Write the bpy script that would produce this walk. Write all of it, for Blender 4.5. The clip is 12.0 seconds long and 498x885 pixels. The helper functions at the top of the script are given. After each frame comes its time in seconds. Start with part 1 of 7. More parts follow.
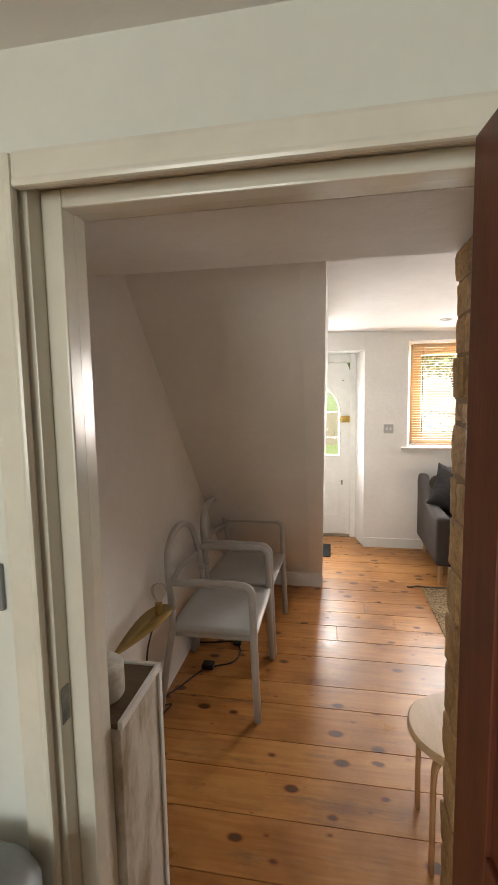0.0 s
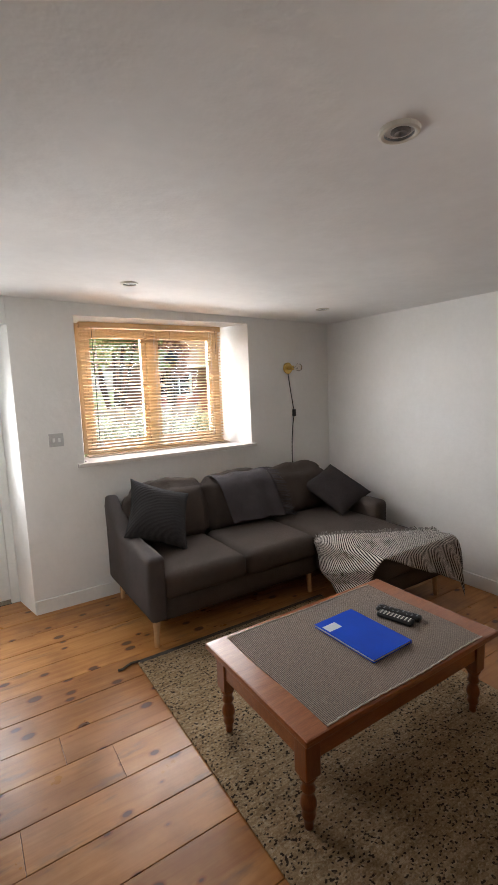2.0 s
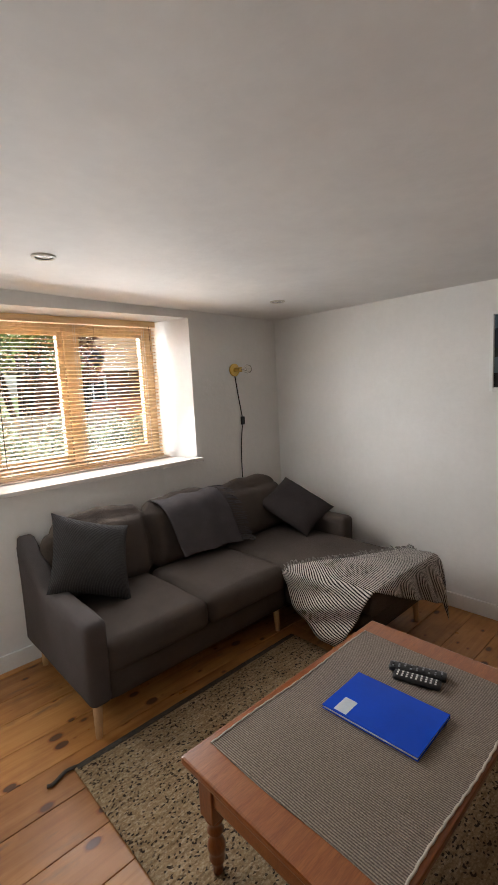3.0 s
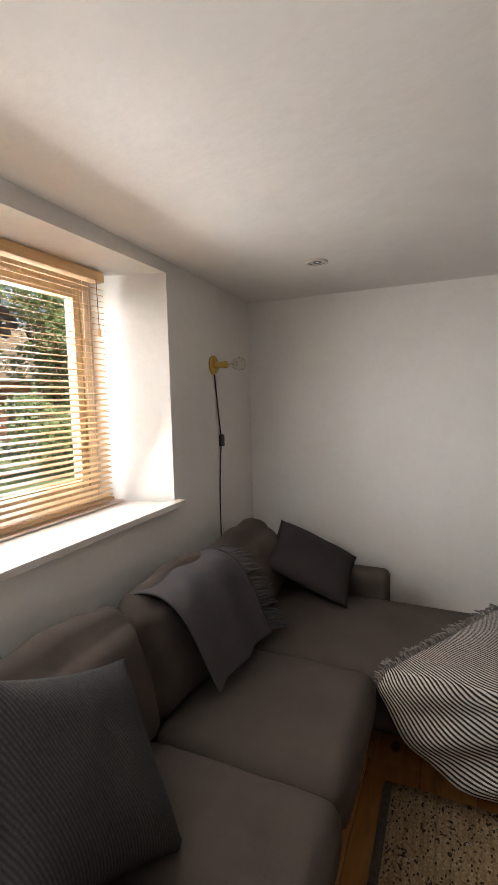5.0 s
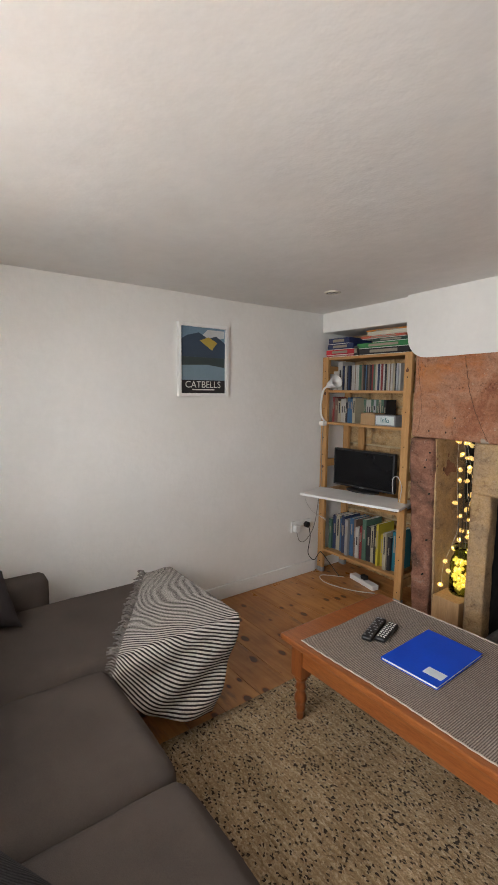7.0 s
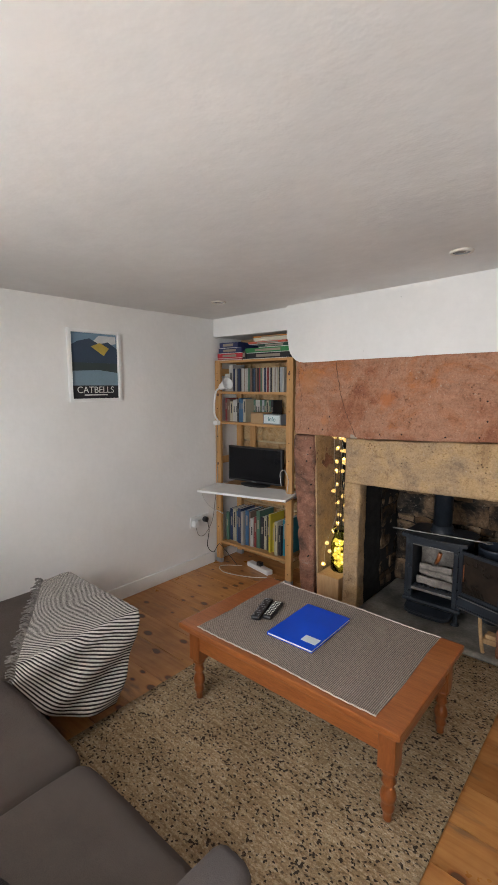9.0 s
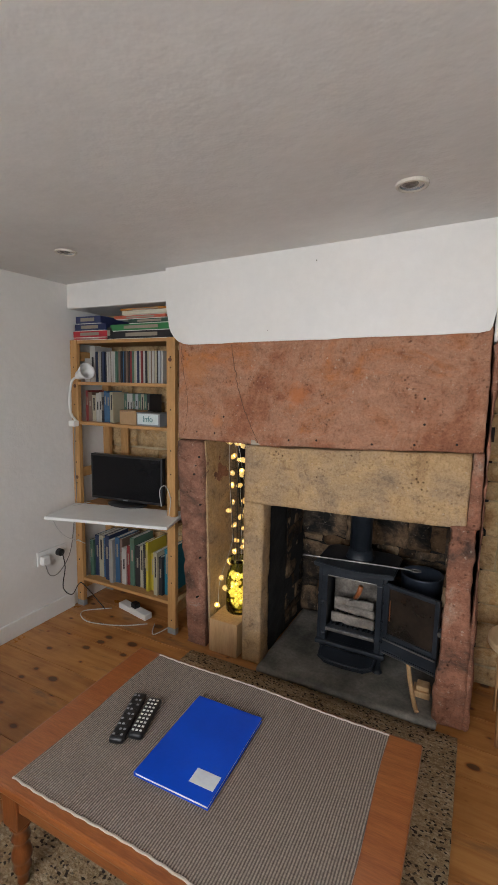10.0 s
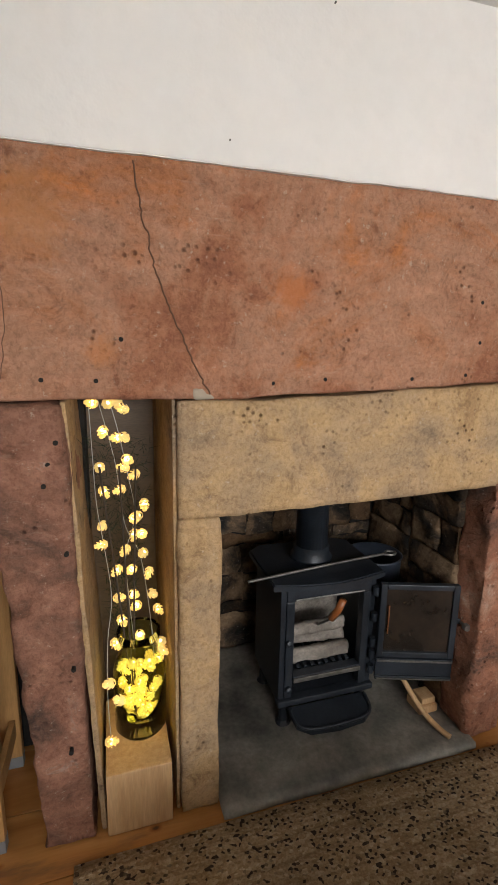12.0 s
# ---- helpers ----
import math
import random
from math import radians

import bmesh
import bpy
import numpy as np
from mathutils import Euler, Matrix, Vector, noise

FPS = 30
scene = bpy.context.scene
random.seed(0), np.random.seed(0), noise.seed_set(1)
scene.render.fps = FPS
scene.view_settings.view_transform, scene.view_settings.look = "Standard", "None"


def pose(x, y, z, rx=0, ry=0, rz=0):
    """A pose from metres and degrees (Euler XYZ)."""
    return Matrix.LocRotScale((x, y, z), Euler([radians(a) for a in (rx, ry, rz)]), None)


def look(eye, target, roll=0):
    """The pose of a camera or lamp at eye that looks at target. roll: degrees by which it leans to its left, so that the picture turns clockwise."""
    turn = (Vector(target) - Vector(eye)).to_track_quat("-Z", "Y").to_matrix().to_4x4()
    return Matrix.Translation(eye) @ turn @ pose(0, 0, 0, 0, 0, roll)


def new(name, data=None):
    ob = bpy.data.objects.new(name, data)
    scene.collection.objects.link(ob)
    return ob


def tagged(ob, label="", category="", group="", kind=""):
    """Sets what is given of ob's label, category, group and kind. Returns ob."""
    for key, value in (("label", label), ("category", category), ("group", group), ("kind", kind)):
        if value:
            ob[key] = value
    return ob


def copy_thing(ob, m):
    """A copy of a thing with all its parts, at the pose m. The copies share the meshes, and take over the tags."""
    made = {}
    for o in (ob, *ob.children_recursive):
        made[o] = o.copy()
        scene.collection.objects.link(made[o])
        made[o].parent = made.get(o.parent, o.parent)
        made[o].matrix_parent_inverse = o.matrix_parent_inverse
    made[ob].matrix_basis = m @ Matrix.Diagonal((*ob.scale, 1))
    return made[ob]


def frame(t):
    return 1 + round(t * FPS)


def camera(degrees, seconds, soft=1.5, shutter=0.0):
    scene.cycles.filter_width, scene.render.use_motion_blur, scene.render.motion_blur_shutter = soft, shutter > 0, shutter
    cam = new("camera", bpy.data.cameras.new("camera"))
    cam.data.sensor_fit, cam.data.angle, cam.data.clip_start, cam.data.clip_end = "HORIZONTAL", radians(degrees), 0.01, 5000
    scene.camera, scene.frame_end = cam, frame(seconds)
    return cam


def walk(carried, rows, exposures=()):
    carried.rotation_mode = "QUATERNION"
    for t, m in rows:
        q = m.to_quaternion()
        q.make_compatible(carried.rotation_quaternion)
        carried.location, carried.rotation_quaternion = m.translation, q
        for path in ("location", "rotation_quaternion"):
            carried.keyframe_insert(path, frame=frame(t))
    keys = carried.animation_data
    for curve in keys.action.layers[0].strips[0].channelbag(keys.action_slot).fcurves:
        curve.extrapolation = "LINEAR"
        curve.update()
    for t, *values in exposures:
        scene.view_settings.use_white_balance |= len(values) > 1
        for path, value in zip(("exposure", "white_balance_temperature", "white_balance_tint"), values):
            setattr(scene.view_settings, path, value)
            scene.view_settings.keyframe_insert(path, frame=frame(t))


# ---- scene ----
cam = camera(57.3, 12.0)
PATH = [
    (0, (0.117, -0.01, 1.598), (-0.237, 1.948, 1.392), -1.0),
    (0.5, (0.076, 0.343, 1.565), (0.139, 2.331, 1.357), -0.5),
    (1, (0.05, 0.678, 1.559), (0.652, 2.571, 1.333), -0.3),
    (1.5, (0.08, 1.027, 1.566), (0.959, 2.807, 1.326), -1.3),
    (2, (0.115, 1.336, 1.572), (1.181, 3.009, 1.321), -2.2),
    (2.5, (0.149, 1.625, 1.577), (1.433, 3.138, 1.324), -2.7),
    (3, (0.256, 1.936, 1.592), (1.605, 3.39, 1.338), -3.0),
    (3.2, (0.319, 2.091, 1.603), (1.669, 3.545, 1.352), -3.1),
    (5, (0.522, 3.576, 1.528), (2.342, 4.382, 1.334), -1.3),
    (5.5, (0.64, 3.879, 1.526), (2.616, 4.091, 1.304), -0.6),
    (6, (0.789, 4.128, 1.575), (2.72, 3.676, 1.317), -0.4),
    (6.5, (0.718, 4.243, 1.541), (2.499, 3.367, 1.296), 0.4),
    (7, (0.605, 4.388, 1.512), (2.194, 3.195, 1.288), 0.7),
    (8.8, (0.369, 4.533, 1.605), (1.698, 3.061, 1.35), -0.2),
    (9, (0.426, 4.456, 1.582), (1.729, 2.96, 1.332), -0.1),
    (9.5, (0.655, 4.164, 1.562), (1.694, 2.474, 1.306), 1.3),
    (10, (0.876, 3.795, 1.548), (1.767, 2.024, 1.284), 1.1),
    (10.5, (1.198, 3.457, 1.549), (1.764, 1.558, 1.279), 1.7),
    (11, (1.572, 3.177, 1.492), (1.82, 1.212, 1.211), 2.5),
    (11.5, (1.858, 2.935, 1.416), (1.69, 0.97, 1.084), 2.2),
    (12, (2.118, 2.788, 1.338), (1.54, 0.913, 0.951), 1.1),
]
EXPOSURES = [(0, 1.45, 6700, 10), (0.5, 1.68, 6450, 11), (1.0, 1.1, 6250, 11), (1.5, 0.95, 6100, 10), (2.0, 0.75, 6150, 10), (3.0, 0.65, 6300, 10), (5.0, 0.44, 6450, 10),
             (5.5, 0.42, 6550, 10), (6.0, 0.46, 6500, 10), (6.5, 0.56, 6400, 10), (7.0, 0.82, 6300, 10), (9.0, 0.85, 6150, 10), (9.5, 0.70, 6150, 10), (10.5, 0.80, 6200, 10), (11.5, 0.93, 6400, 10), (12, 1.02, 6450, 10)]
walk(cam, [(t, look(eye, target, roll)) for t, eye, target, roll in PATH], EXPOSURES)

# ---- world and light ----
world = bpy.data.worlds.new("world")
scene.world = world
world.use_nodes = True
wn = world.node_tree
sky = wn.nodes.new("ShaderNodeTexSky")
sky.sky_type, sky.sun_disc = "NISHITA", False
sky.sun_elevation, sky.sun_rotation = radians(58), radians(139)
wn.links.new(sky.outputs[0], wn.nodes["Background"].inputs[0])
wn.nodes["Background"].inputs[1].default_value = 0.08
sun = new("sun", bpy.data.lights.new("sun", "SUN"))
sun.data.energy, sun.data.angle, sun.data.color = 5.0, radians(0.5), (1.0, 0.94, 0.84)
sun.matrix_world = look((7.0, -8.0, 17.0), (0, 0, 0))


def area(name, eye, target, sx, sy, watts, col=(1.0, 0.98, 0.965)):
    ob = new(name, bpy.data.lights.new(name, "AREA"))
    ob.data.shape, ob.data.size, ob.data.size_y, ob.data.energy, ob.data.color = "RECTANGLE", sx, sy, watts, col
    ob.matrix_world = look(eye, target)
    return ob


area("window_sky", (1.56, 5.34, 1.6), (1.75, 2.0, 1.35), 1.15, 1.0, 48)
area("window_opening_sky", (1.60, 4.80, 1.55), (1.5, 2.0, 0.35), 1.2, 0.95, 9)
area("door_sky", (-0.08, 5.36, 1.3), (0.3, 2.0, 0.9), 0.5, 0.75, 22)
area("kitchen_sky", (-0.7, -2.46, 1.5), (0.0, 0.7, 1.3), 1.2, 1.0, 13, (0.97, 1.0, 0.96))

# ---- materials ----


def nodes_of(name):
    m = bpy.data.materials.new(name)
    m.use_nodes = True
    nt = m.node_tree
    return m, nt, nt.nodes["Principled BSDF"]


def add(nt, kind, **values):
    n = nt.nodes.new("ShaderNode" + kind)
    for k, v in values.items():
        if k in n.inputs:
            n.inputs[k].default_value = v
    return n


def ramp(nt, src, stops):
    r = nt.nodes.new("ShaderNodeValToRGB")
    el = r.color_ramp.elements
    while len(el) < len(stops):
        el.new(0.5)
    for e, (p, c) in zip(el, stops):
        e.position = p
        e.color = (*c, 1) if len(c) == 3 else c
    nt.links.new(src, r.inputs[0])
    return r.outputs[0]


def mixed(nt, fac, a, b, blend="MIX"):
    n = nt.nodes.new("ShaderNodeMix")
    n.data_type, n.blend_type = "RGBA", blend
    for sock, v in ((n.inputs[0], fac), (n.inputs[6], a), (n.inputs[7], b)):
        if isinstance(v, (int, float)):
            sock.default_value = v
        elif isinstance(v, tuple):
            sock.default_value = (*v, 1)
        else:
            nt.links.new(v, sock)
    return n.outputs[2]


def coords(nt, stretch=(1, 1, 1), rnd=False):
    tc = nt.nodes.new("ShaderNodeTexCoord")
    mp = nt.nodes.new("ShaderNodeMapping")
    mp.inputs["Scale"].default_value = stretch
    nt.links.new(tc.outputs["Object"], mp.inputs["Vector"])
    if rnd:
        oi = nt.nodes.new("ShaderNodeObjectInfo")
        mul = nt.nodes.new("ShaderNodeVectorMath")
        mul.operation = "SCALE"
        mul.inputs[0].default_value = (17.0, 23.0, 31.0)
        nt.links.new(oi.outputs["Random"], mul.inputs["Scale"])
        nt.links.new(mul.outputs[0], mp.inputs["Location"])
    return mp.outputs[0]


def noise_of(nt, vec, scale, detail=4.0, rough=0.55, dist=0.0):
    n = add(nt, "TexNoise", Scale=scale, Detail=detail, Roughness=rough, Distortion=dist)
    nt.links.new(vec, n.inputs["Vector"])
    return n.outputs[0]


def bumped(nt, bsdf, height, strength, dist=0.01):
    b = add(nt, "Bump", Strength=strength, Distance=dist)
    nt.links.new(height, b.inputs["Height"])
    nt.links.new(b.outputs[0], bsdf.inputs["Normal"])


def surf(name, lo, hi, scale=6.0, fine=90.0, rough=0.6, bump=0.2, metal=0.0, stretch=(1, 1, 1), rnd=False, grain=0.35, spread=(0.3, 0.7), dist=0.004, spec=0.5, coat=0.0, third=None):
    m, nt, p = nodes_of(name)
    v = coords(nt, stretch, rnd)
    stops = [(spread[0], lo), (spread[1], hi)]
    if third:
        stops.append((min(spread[1] + 0.14, 1.0), third))
    c = ramp(nt, noise_of(nt, v, scale, 5.0, 0.6), stops)
    f = noise_of(nt, v, fine, 3.0, 0.6)
    g = ramp(nt, f, [(0.25, (1 - grain,) * 3), (0.75, (1.0, 1.0, 1.0))])
    nt.links.new(mixed(nt, 1.0, c, g, "MULTIPLY"), p.inputs["Base Color"])
    p.inputs["Roughness"].default_value, p.inputs["Metallic"].default_value = rough, metal
    p.inputs["Specular IOR Level"].default_value = spec
    p.inputs["Coat Weight"].default_value = coat
    p.inputs["Coat Roughness"].default_value = 0.15
    if bump:
        bumped(nt, p, f, bump, dist)
    return m


PLASTER = surf("white_plaster", (0.74, 0.73, 0.70), (0.80, 0.79, 0.765), 2.2, 26, 0.75, 0.18, grain=0.04, dist=0.01)
CEILING = surf("ceiling_plaster", (0.70, 0.685, 0.66), (0.79, 0.78, 0.755), 1.6, 14, 0.8, 0.2, grain=0.05, dist=0.012)
KITCHEN = surf("kitchen_plaster", (0.68, 0.70, 0.64), (0.75, 0.77, 0.71), 2.0, 30, 0.7, 0.12, grain=0.04)
GLOSS = surf("cream_gloss_paint", (0.70, 0.68, 0.58), (0.78, 0.76, 0.66), 5, 30, 0.22, 0.06, grain=0.05)
WHITEPAINT = surf("white_gloss_paint", (0.76, 0.76, 0.74), (0.82, 0.82, 0.80), 7, 60, 0.35, 0.05, grain=0.05)
PALEDOOR = surf("front_door_paint", (0.72, 0.73, 0.70), (0.80, 0.80, 0.77), 6, 40, 0.4, 0.06, grain=0.06)
MAHOGANY = surf("red_brown_timber", (0.10, 0.026, 0.012), (0.17, 0.048, 0.022), 9, 60, 0.4, 0.08, stretch=(6, 6, 0.6), grain=0.3)
PINE = surf("pine_timber", (0.44, 0.23, 0.078), (0.57, 0.325, 0.125), 8, 50, 0.5, 0.08, stretch=(7, 7, 0.7), grain=0.22, rnd=True)
PINE_X = surf("pine_shelf", (0.42, 0.215, 0.07), (0.54, 0.30, 0.115), 8, 50, 0.5, 0.08, stretch=(0.7, 7, 7), grain=0.22, rnd=True)
BIRCH = surf("pale_birch", (0.55, 0.38, 0.21), (0.66, 0.48, 0.29), 10, 60, 0.42, 0.05, stretch=(5, 0.8, 5), grain=0.15)
PALEPINE = surf("pale_varnished_pine", (0.52, 0.38, 0.21), (0.64, 0.49, 0.30), 8, 50, 0.4, 0.05, stretch=(7, 7, 0.7), grain=0.2)
SILL = surf("glossy_sill_paint", (0.72, 0.68, 0.64), (0.78, 0.74, 0.70), 6, 50, 0.12, 0.04, grain=0.05)
OAKLEG = surf("sofa_leg_oak", (0.50, 0.28, 0.12), (0.62, 0.38, 0.18), 10, 60, 0.45, 0.05, stretch=(6, 6, 0.8), grain=0.2)
TABLEWOOD = surf("orange_varnished_pine", (0.26, 0.075, 0.019), (0.37, 0.125, 0.034), 5, 40, 0.28, 0.05, stretch=(0.8, 7, 7), grain=0.3, coat=0.35)
TABLELEG = surf("orange_varnished_leg", (0.22, 0.062, 0.016), (0.31, 0.10, 0.028), 7, 40, 0.28, 0.05, stretch=(6, 6, 0.9), grain=0.3, coat=0.35)
BLOCKWOOD = surf("pine_block", (0.55, 0.33, 0.15), (0.70, 0.47, 0.25), 7, 30, 0.55, 0.06, stretch=(9, 9, 0.8), grain=0.2)


def stone(name, stops, scale, rnd=False, pits=0.55, tone=0.0, bump=0.8, streak=0.22, scars=()):
    m, nt, p = nodes_of(name)
    v = coords(nt, (1, 1, 1), rnd)
    c = ramp(nt, noise_of(nt, v, scale, 7, 0.66, 0.5), stops)
    sm = nt.nodes.new("ShaderNodeMapping")
    sm.inputs["Scale"].default_value, sm.inputs["Rotation"].default_value = (4, 4, 15), (0, 0.5, 0)
    nt.links.new(v, sm.inputs["Vector"])
    c = mixed(nt, 1.0, c, ramp(nt, noise_of(nt, sm.outputs[0], 2.2, 4), [(0.3, (1 - streak,) * 3), (0.7, (1, 1, 1))]), "MULTIPLY")
    fine = noise_of(nt, v, 85, 5, 0.7, 0.6)
    c = mixed(nt, 1.0, c, ramp(nt, fine, [(0.30, (0.68, 0.65, 0.62)), (0.54, (1, 1, 1)), (0.72, (1.12, 1.11, 1.10))]), "MULTIPLY")
    blot = noise_of(nt, v, 13, 5, 0.7, 0.8)
    c = mixed(nt, 1.0, c, ramp(nt, blot, [(0.30, (0.60, 0.55, 0.52)), (0.44, (0.95, 0.94, 0.93)), (0.62, (1, 1, 1))]), "MULTIPLY")
    tv = nt.nodes.new("ShaderNodeMapping")
    tv.inputs["Scale"].default_value, tv.inputs["Rotation"].default_value = (9, 9, 40), (0, 0.9, 0)
    nt.links.new(v, tv.inputs["Vector"])
    tool = ramp(nt, noise_of(nt, tv.outputs[0], 2.0, 4, 0.65), [(0.60, (0, 0, 0)), (0.74, (0.14, 0.14, 0.14))])
    c = mixed(nt, tool, c, (0.62, 0.47, 0.37))
    vor = add(nt, "TexVoronoi", Scale=48.0)
    nt.links.new(v, vor.inputs["Vector"])
    pit = ramp(nt, vor.outputs["Distance"], [(0.10, (1, 1, 1)), (0.30, (0, 0, 0))])
    where = ramp(nt, noise_of(nt, v, 7, 3), [(0.5, (0, 0, 0)), (0.66, (pits, pits, pits))])
    pm = mixed(nt, 1.0, pit, where, "MULTIPLY")
    c = mixed(nt, pm, c, mixed(nt, 1.0, c, (0.32, 0.27, 0.24), "MULTIPLY"))
    speck = ramp(nt, noise_of(nt, v, 48, 5, 0.7), [(0.61, (0, 0, 0)), (0.70, (0.42, 0.42, 0.42))])
    c = mixed(nt, speck, c, (0.58, 0.50, 0.40))
    for (cx, cy, cz), radius, tint in scars:
        vm = nt.nodes.new("ShaderNodeVectorMath")
        vm.operation = "DISTANCE"
        vm.inputs[1].default_value = (cx, cy, cz)
        nt.links.new(v, vm.inputs[0])
        ragged = nt.nodes.new("ShaderNodeMath")
        ragged.operation = "MULTIPLY_ADD"
        ragged.inputs[1].default_value = radius * 2.2
        nt.links.new(noise_of(nt, v, 24, 6, 0.75, 0.9), ragged.inputs[0])
        nt.links.new(vm.outputs["Value"], ragged.inputs[2])
        c = mixed(nt, ramp(nt, ragged.outputs[0], [(radius * 1.35, (0.6, 0.6, 0.6)), (radius * 2.0, (0, 0, 0))]), c, tint)
    if tone:
        oi = nt.nodes.new("ShaderNodeObjectInfo")
        c = mixed(nt, 1.0, c, ramp(nt, oi.outputs["Random"], [(0.0, (1 - tone, 1 - tone * 1.15, 1 - tone * 1.3)), (0.6, (0.92, 0.92, 0.92)), (1.0, (1.0, 1.0, 1.0))]), "MULTIPLY")
    nt.links.new(c, p.inputs["Base Color"])
    p.inputs["Roughness"].default_value = 0.82
    p.inputs["Specular IOR Level"].default_value = 0.3
    h = mixed(nt, 0.6, mixed(nt, 0.6, fine, blot), pm, "SUBTRACT")
    bumped(nt, p, h, bump, 0.011)
    return m


SANDSTONE = stone("beige_sandstone", [(0.32, (0.40, 0.23, 0.10)), (0.43, (0.57, 0.38, 0.18)), (0.53, (0.66, 0.48, 0.26)), (0.61, (0.58, 0.36, 0.15)), (0.70, (0.48, 0.37, 0.24))], 6, True, 0.4, 0.16, 0.9, 0.12)
REDDARK = stone("blackened_red_sandstone", [(0.32, (0.05, 0.036, 0.03)), (0.42, (0.20, 0.105, 0.072)), (0.54, (0.31, 0.15, 0.098)), (0.63, (0.40, 0.20, 0.135)), (0.71, (0.40, 0.33, 0.28))], 6.0, False, 0.9, 0.0, 1.1)
REDSTONE = stone("red_sandstone", [(0.33, (0.27, 0.105, 0.06)), (0.44, (0.40, 0.175, 0.095)), (0.53, (0.48, 0.26, 0.165)), (0.60, (0.46, 0.205, 0.105)), (0.66, (0.53, 0.20, 0.07)), (0.72, (0.42, 0.24, 0.155))], 2.8, False, 0.8, 0.0, 1.2, 0.2, (((1.675, 1.69, 1.49), 0.075, (0.50, 0.17, 0.055)), ((2.27, 1.69, 1.62), 0.12, (0.46, 0.20, 0.075)), ((2.13, 1.69, 1.33), 0.05, (0.50, 0.20, 0.07))))
REDWORN = stone("worn_red_sandstone", [(0.30, (0.09, 0.055, 0.042)), (0.41, (0.27, 0.125, 0.078)), (0.54, (0.37, 0.165, 0.10)), (0.62, (0.42, 0.24, 0.165)), (0.70, (0.50, 0.42, 0.35))], 4.6, False, 0.9, 0.0, 1.1)
YELLOWSTONE = stone("yellow_sandstone", [(0.30, (0.22, 0.16, 0.11)), (0.40, (0.38, 0.27, 0.165)), (0.49, (0.47, 0.325, 0.185)), (0.57, (0.53, 0.36, 0.185)), (0.66, (0.42, 0.27, 0.135))], 4.6, False, 0.95, 0.0, 0.9, 0.12)
HALLSTONE = stone("brown_sandstone", [(0.30, (0.44, 0.27, 0.115)), (0.45, (0.58, 0.37, 0.165)), (0.56, (0.66, 0.44, 0.205)), (0.68, (0.54, 0.33, 0.14))], 5, True, 0.45, 0.22, 0.7, 0.16)
HALLMORTAR = surf("brown_lime_mortar", (0.27, 0.165, 0.075), (0.36, 0.23, 0.11), 9, 90, 0.9, 0.6, grain=0.3, dist=0.006)
MORTAR = surf("lime_mortar", (0.42, 0.32, 0.18), (0.55, 0.44, 0.27), 9, 90, 0.9, 0.5, grain=0.3, dist=0.006)
RUBBLE = stone("sooty_rubble", [(0.38, (0.014, 0.013, 0.012)), (0.46, (0.07, 0.052, 0.036)), (0.54, (0.22, 0.145, 0.085)), (0.66, (0.36, 0.25, 0.15))], 5.0, True, 0.7, 0.6, 1.0)
SOOT = surf("soot", (0.008, 0.008, 0.008), (0.03, 0.027, 0.024), 6, 60, 0.95, 0.5, grain=0.4)
HEARTH = surf("grey_hearth_slab", (0.085, 0.083, 0.075), (0.42, 0.39, 0.33), 5, 60, 0.5, 0.35, grain=0.4)
IRON = surf("black_cast_iron", (0.012, 0.016, 0.022), (0.034, 0.042, 0.054), 7, 130, 0.42, 0.15, grain=0.3, metal=0.2)
SCUTTLE = surf("blue_black_enamel", (0.022, 0.03, 0.045), (0.05, 0.062, 0.085), 6, 90, 0.38, 0.08, grain=0.2, metal=0.2)
STEEL = surf("rubbed_iron_edge", (0.14, 0.135, 0.13), (0.40, 0.38, 0.35), 14, 120, 0.42, 0.1, metal=0.8)
FIREBRICK = surf("ashy_firebrick", (0.10, 0.08, 0.065), (0.42, 0.38, 0.33), 9, 80, 0.9, 0.5, grain=0.4)
SOFA = surf("charcoal_brown_weave", (0.078, 0.062, 0.053), (0.104, 0.083, 0.071), 5, 420, 0.9, 0.45, grain=0.4, dist=0.003, spec=0.2)
SOFAARM = surf("grey_brown_weave", (0.085, 0.073, 0.069), (0.11, 0.094, 0.09), 5, 420, 0.9, 0.45, grain=0.4, dist=0.003, spec=0.2)
CUSHION = surf("dark_grey_knit", (0.048, 0.040, 0.040), (0.068, 0.057, 0.056), 5, 260, 0.92, 0.6, grain=0.45, dist=0.004, spec=0.15)
THROW = surf("slate_grey_wool", (0.085, 0.078, 0.083), (0.125, 0.113, 0.118), 6, 300, 0.95, 0.6, grain=0.45, dist=0.004, spec=0.1)
CHAIRGREY = surf("pale_grey_lacquer", (0.46, 0.46, 0.45), (0.53, 0.53, 0.52), 6, 90, 0.42, 0.04, grain=0.06)
BRASS = surf("brushed_brass", (0.60, 0.40, 0.10), (0.74, 0.53, 0.17), 12, 120, 0.28, 0.05, metal=1.0, grain=0.15)
COPPERCLIP = surf("dull_copper", (0.36, 0.14, 0.06), (0.46, 0.19, 0.09), 9, 90, 0.45, 0.05, metal=0.8)
DULLBRASS = surf("dull_brass_plate", (0.42, 0.31, 0.12), (0.52, 0.39, 0.16), 7, 120, 0.38, 0.05, metal=1.0, grain=0.15)
BLACKPLASTIC = surf("black_plastic", (0.010, 0.010, 0.011), (0.016, 0.016, 0.017), 12, 200, 0.4, 0.04, grain=0.2)
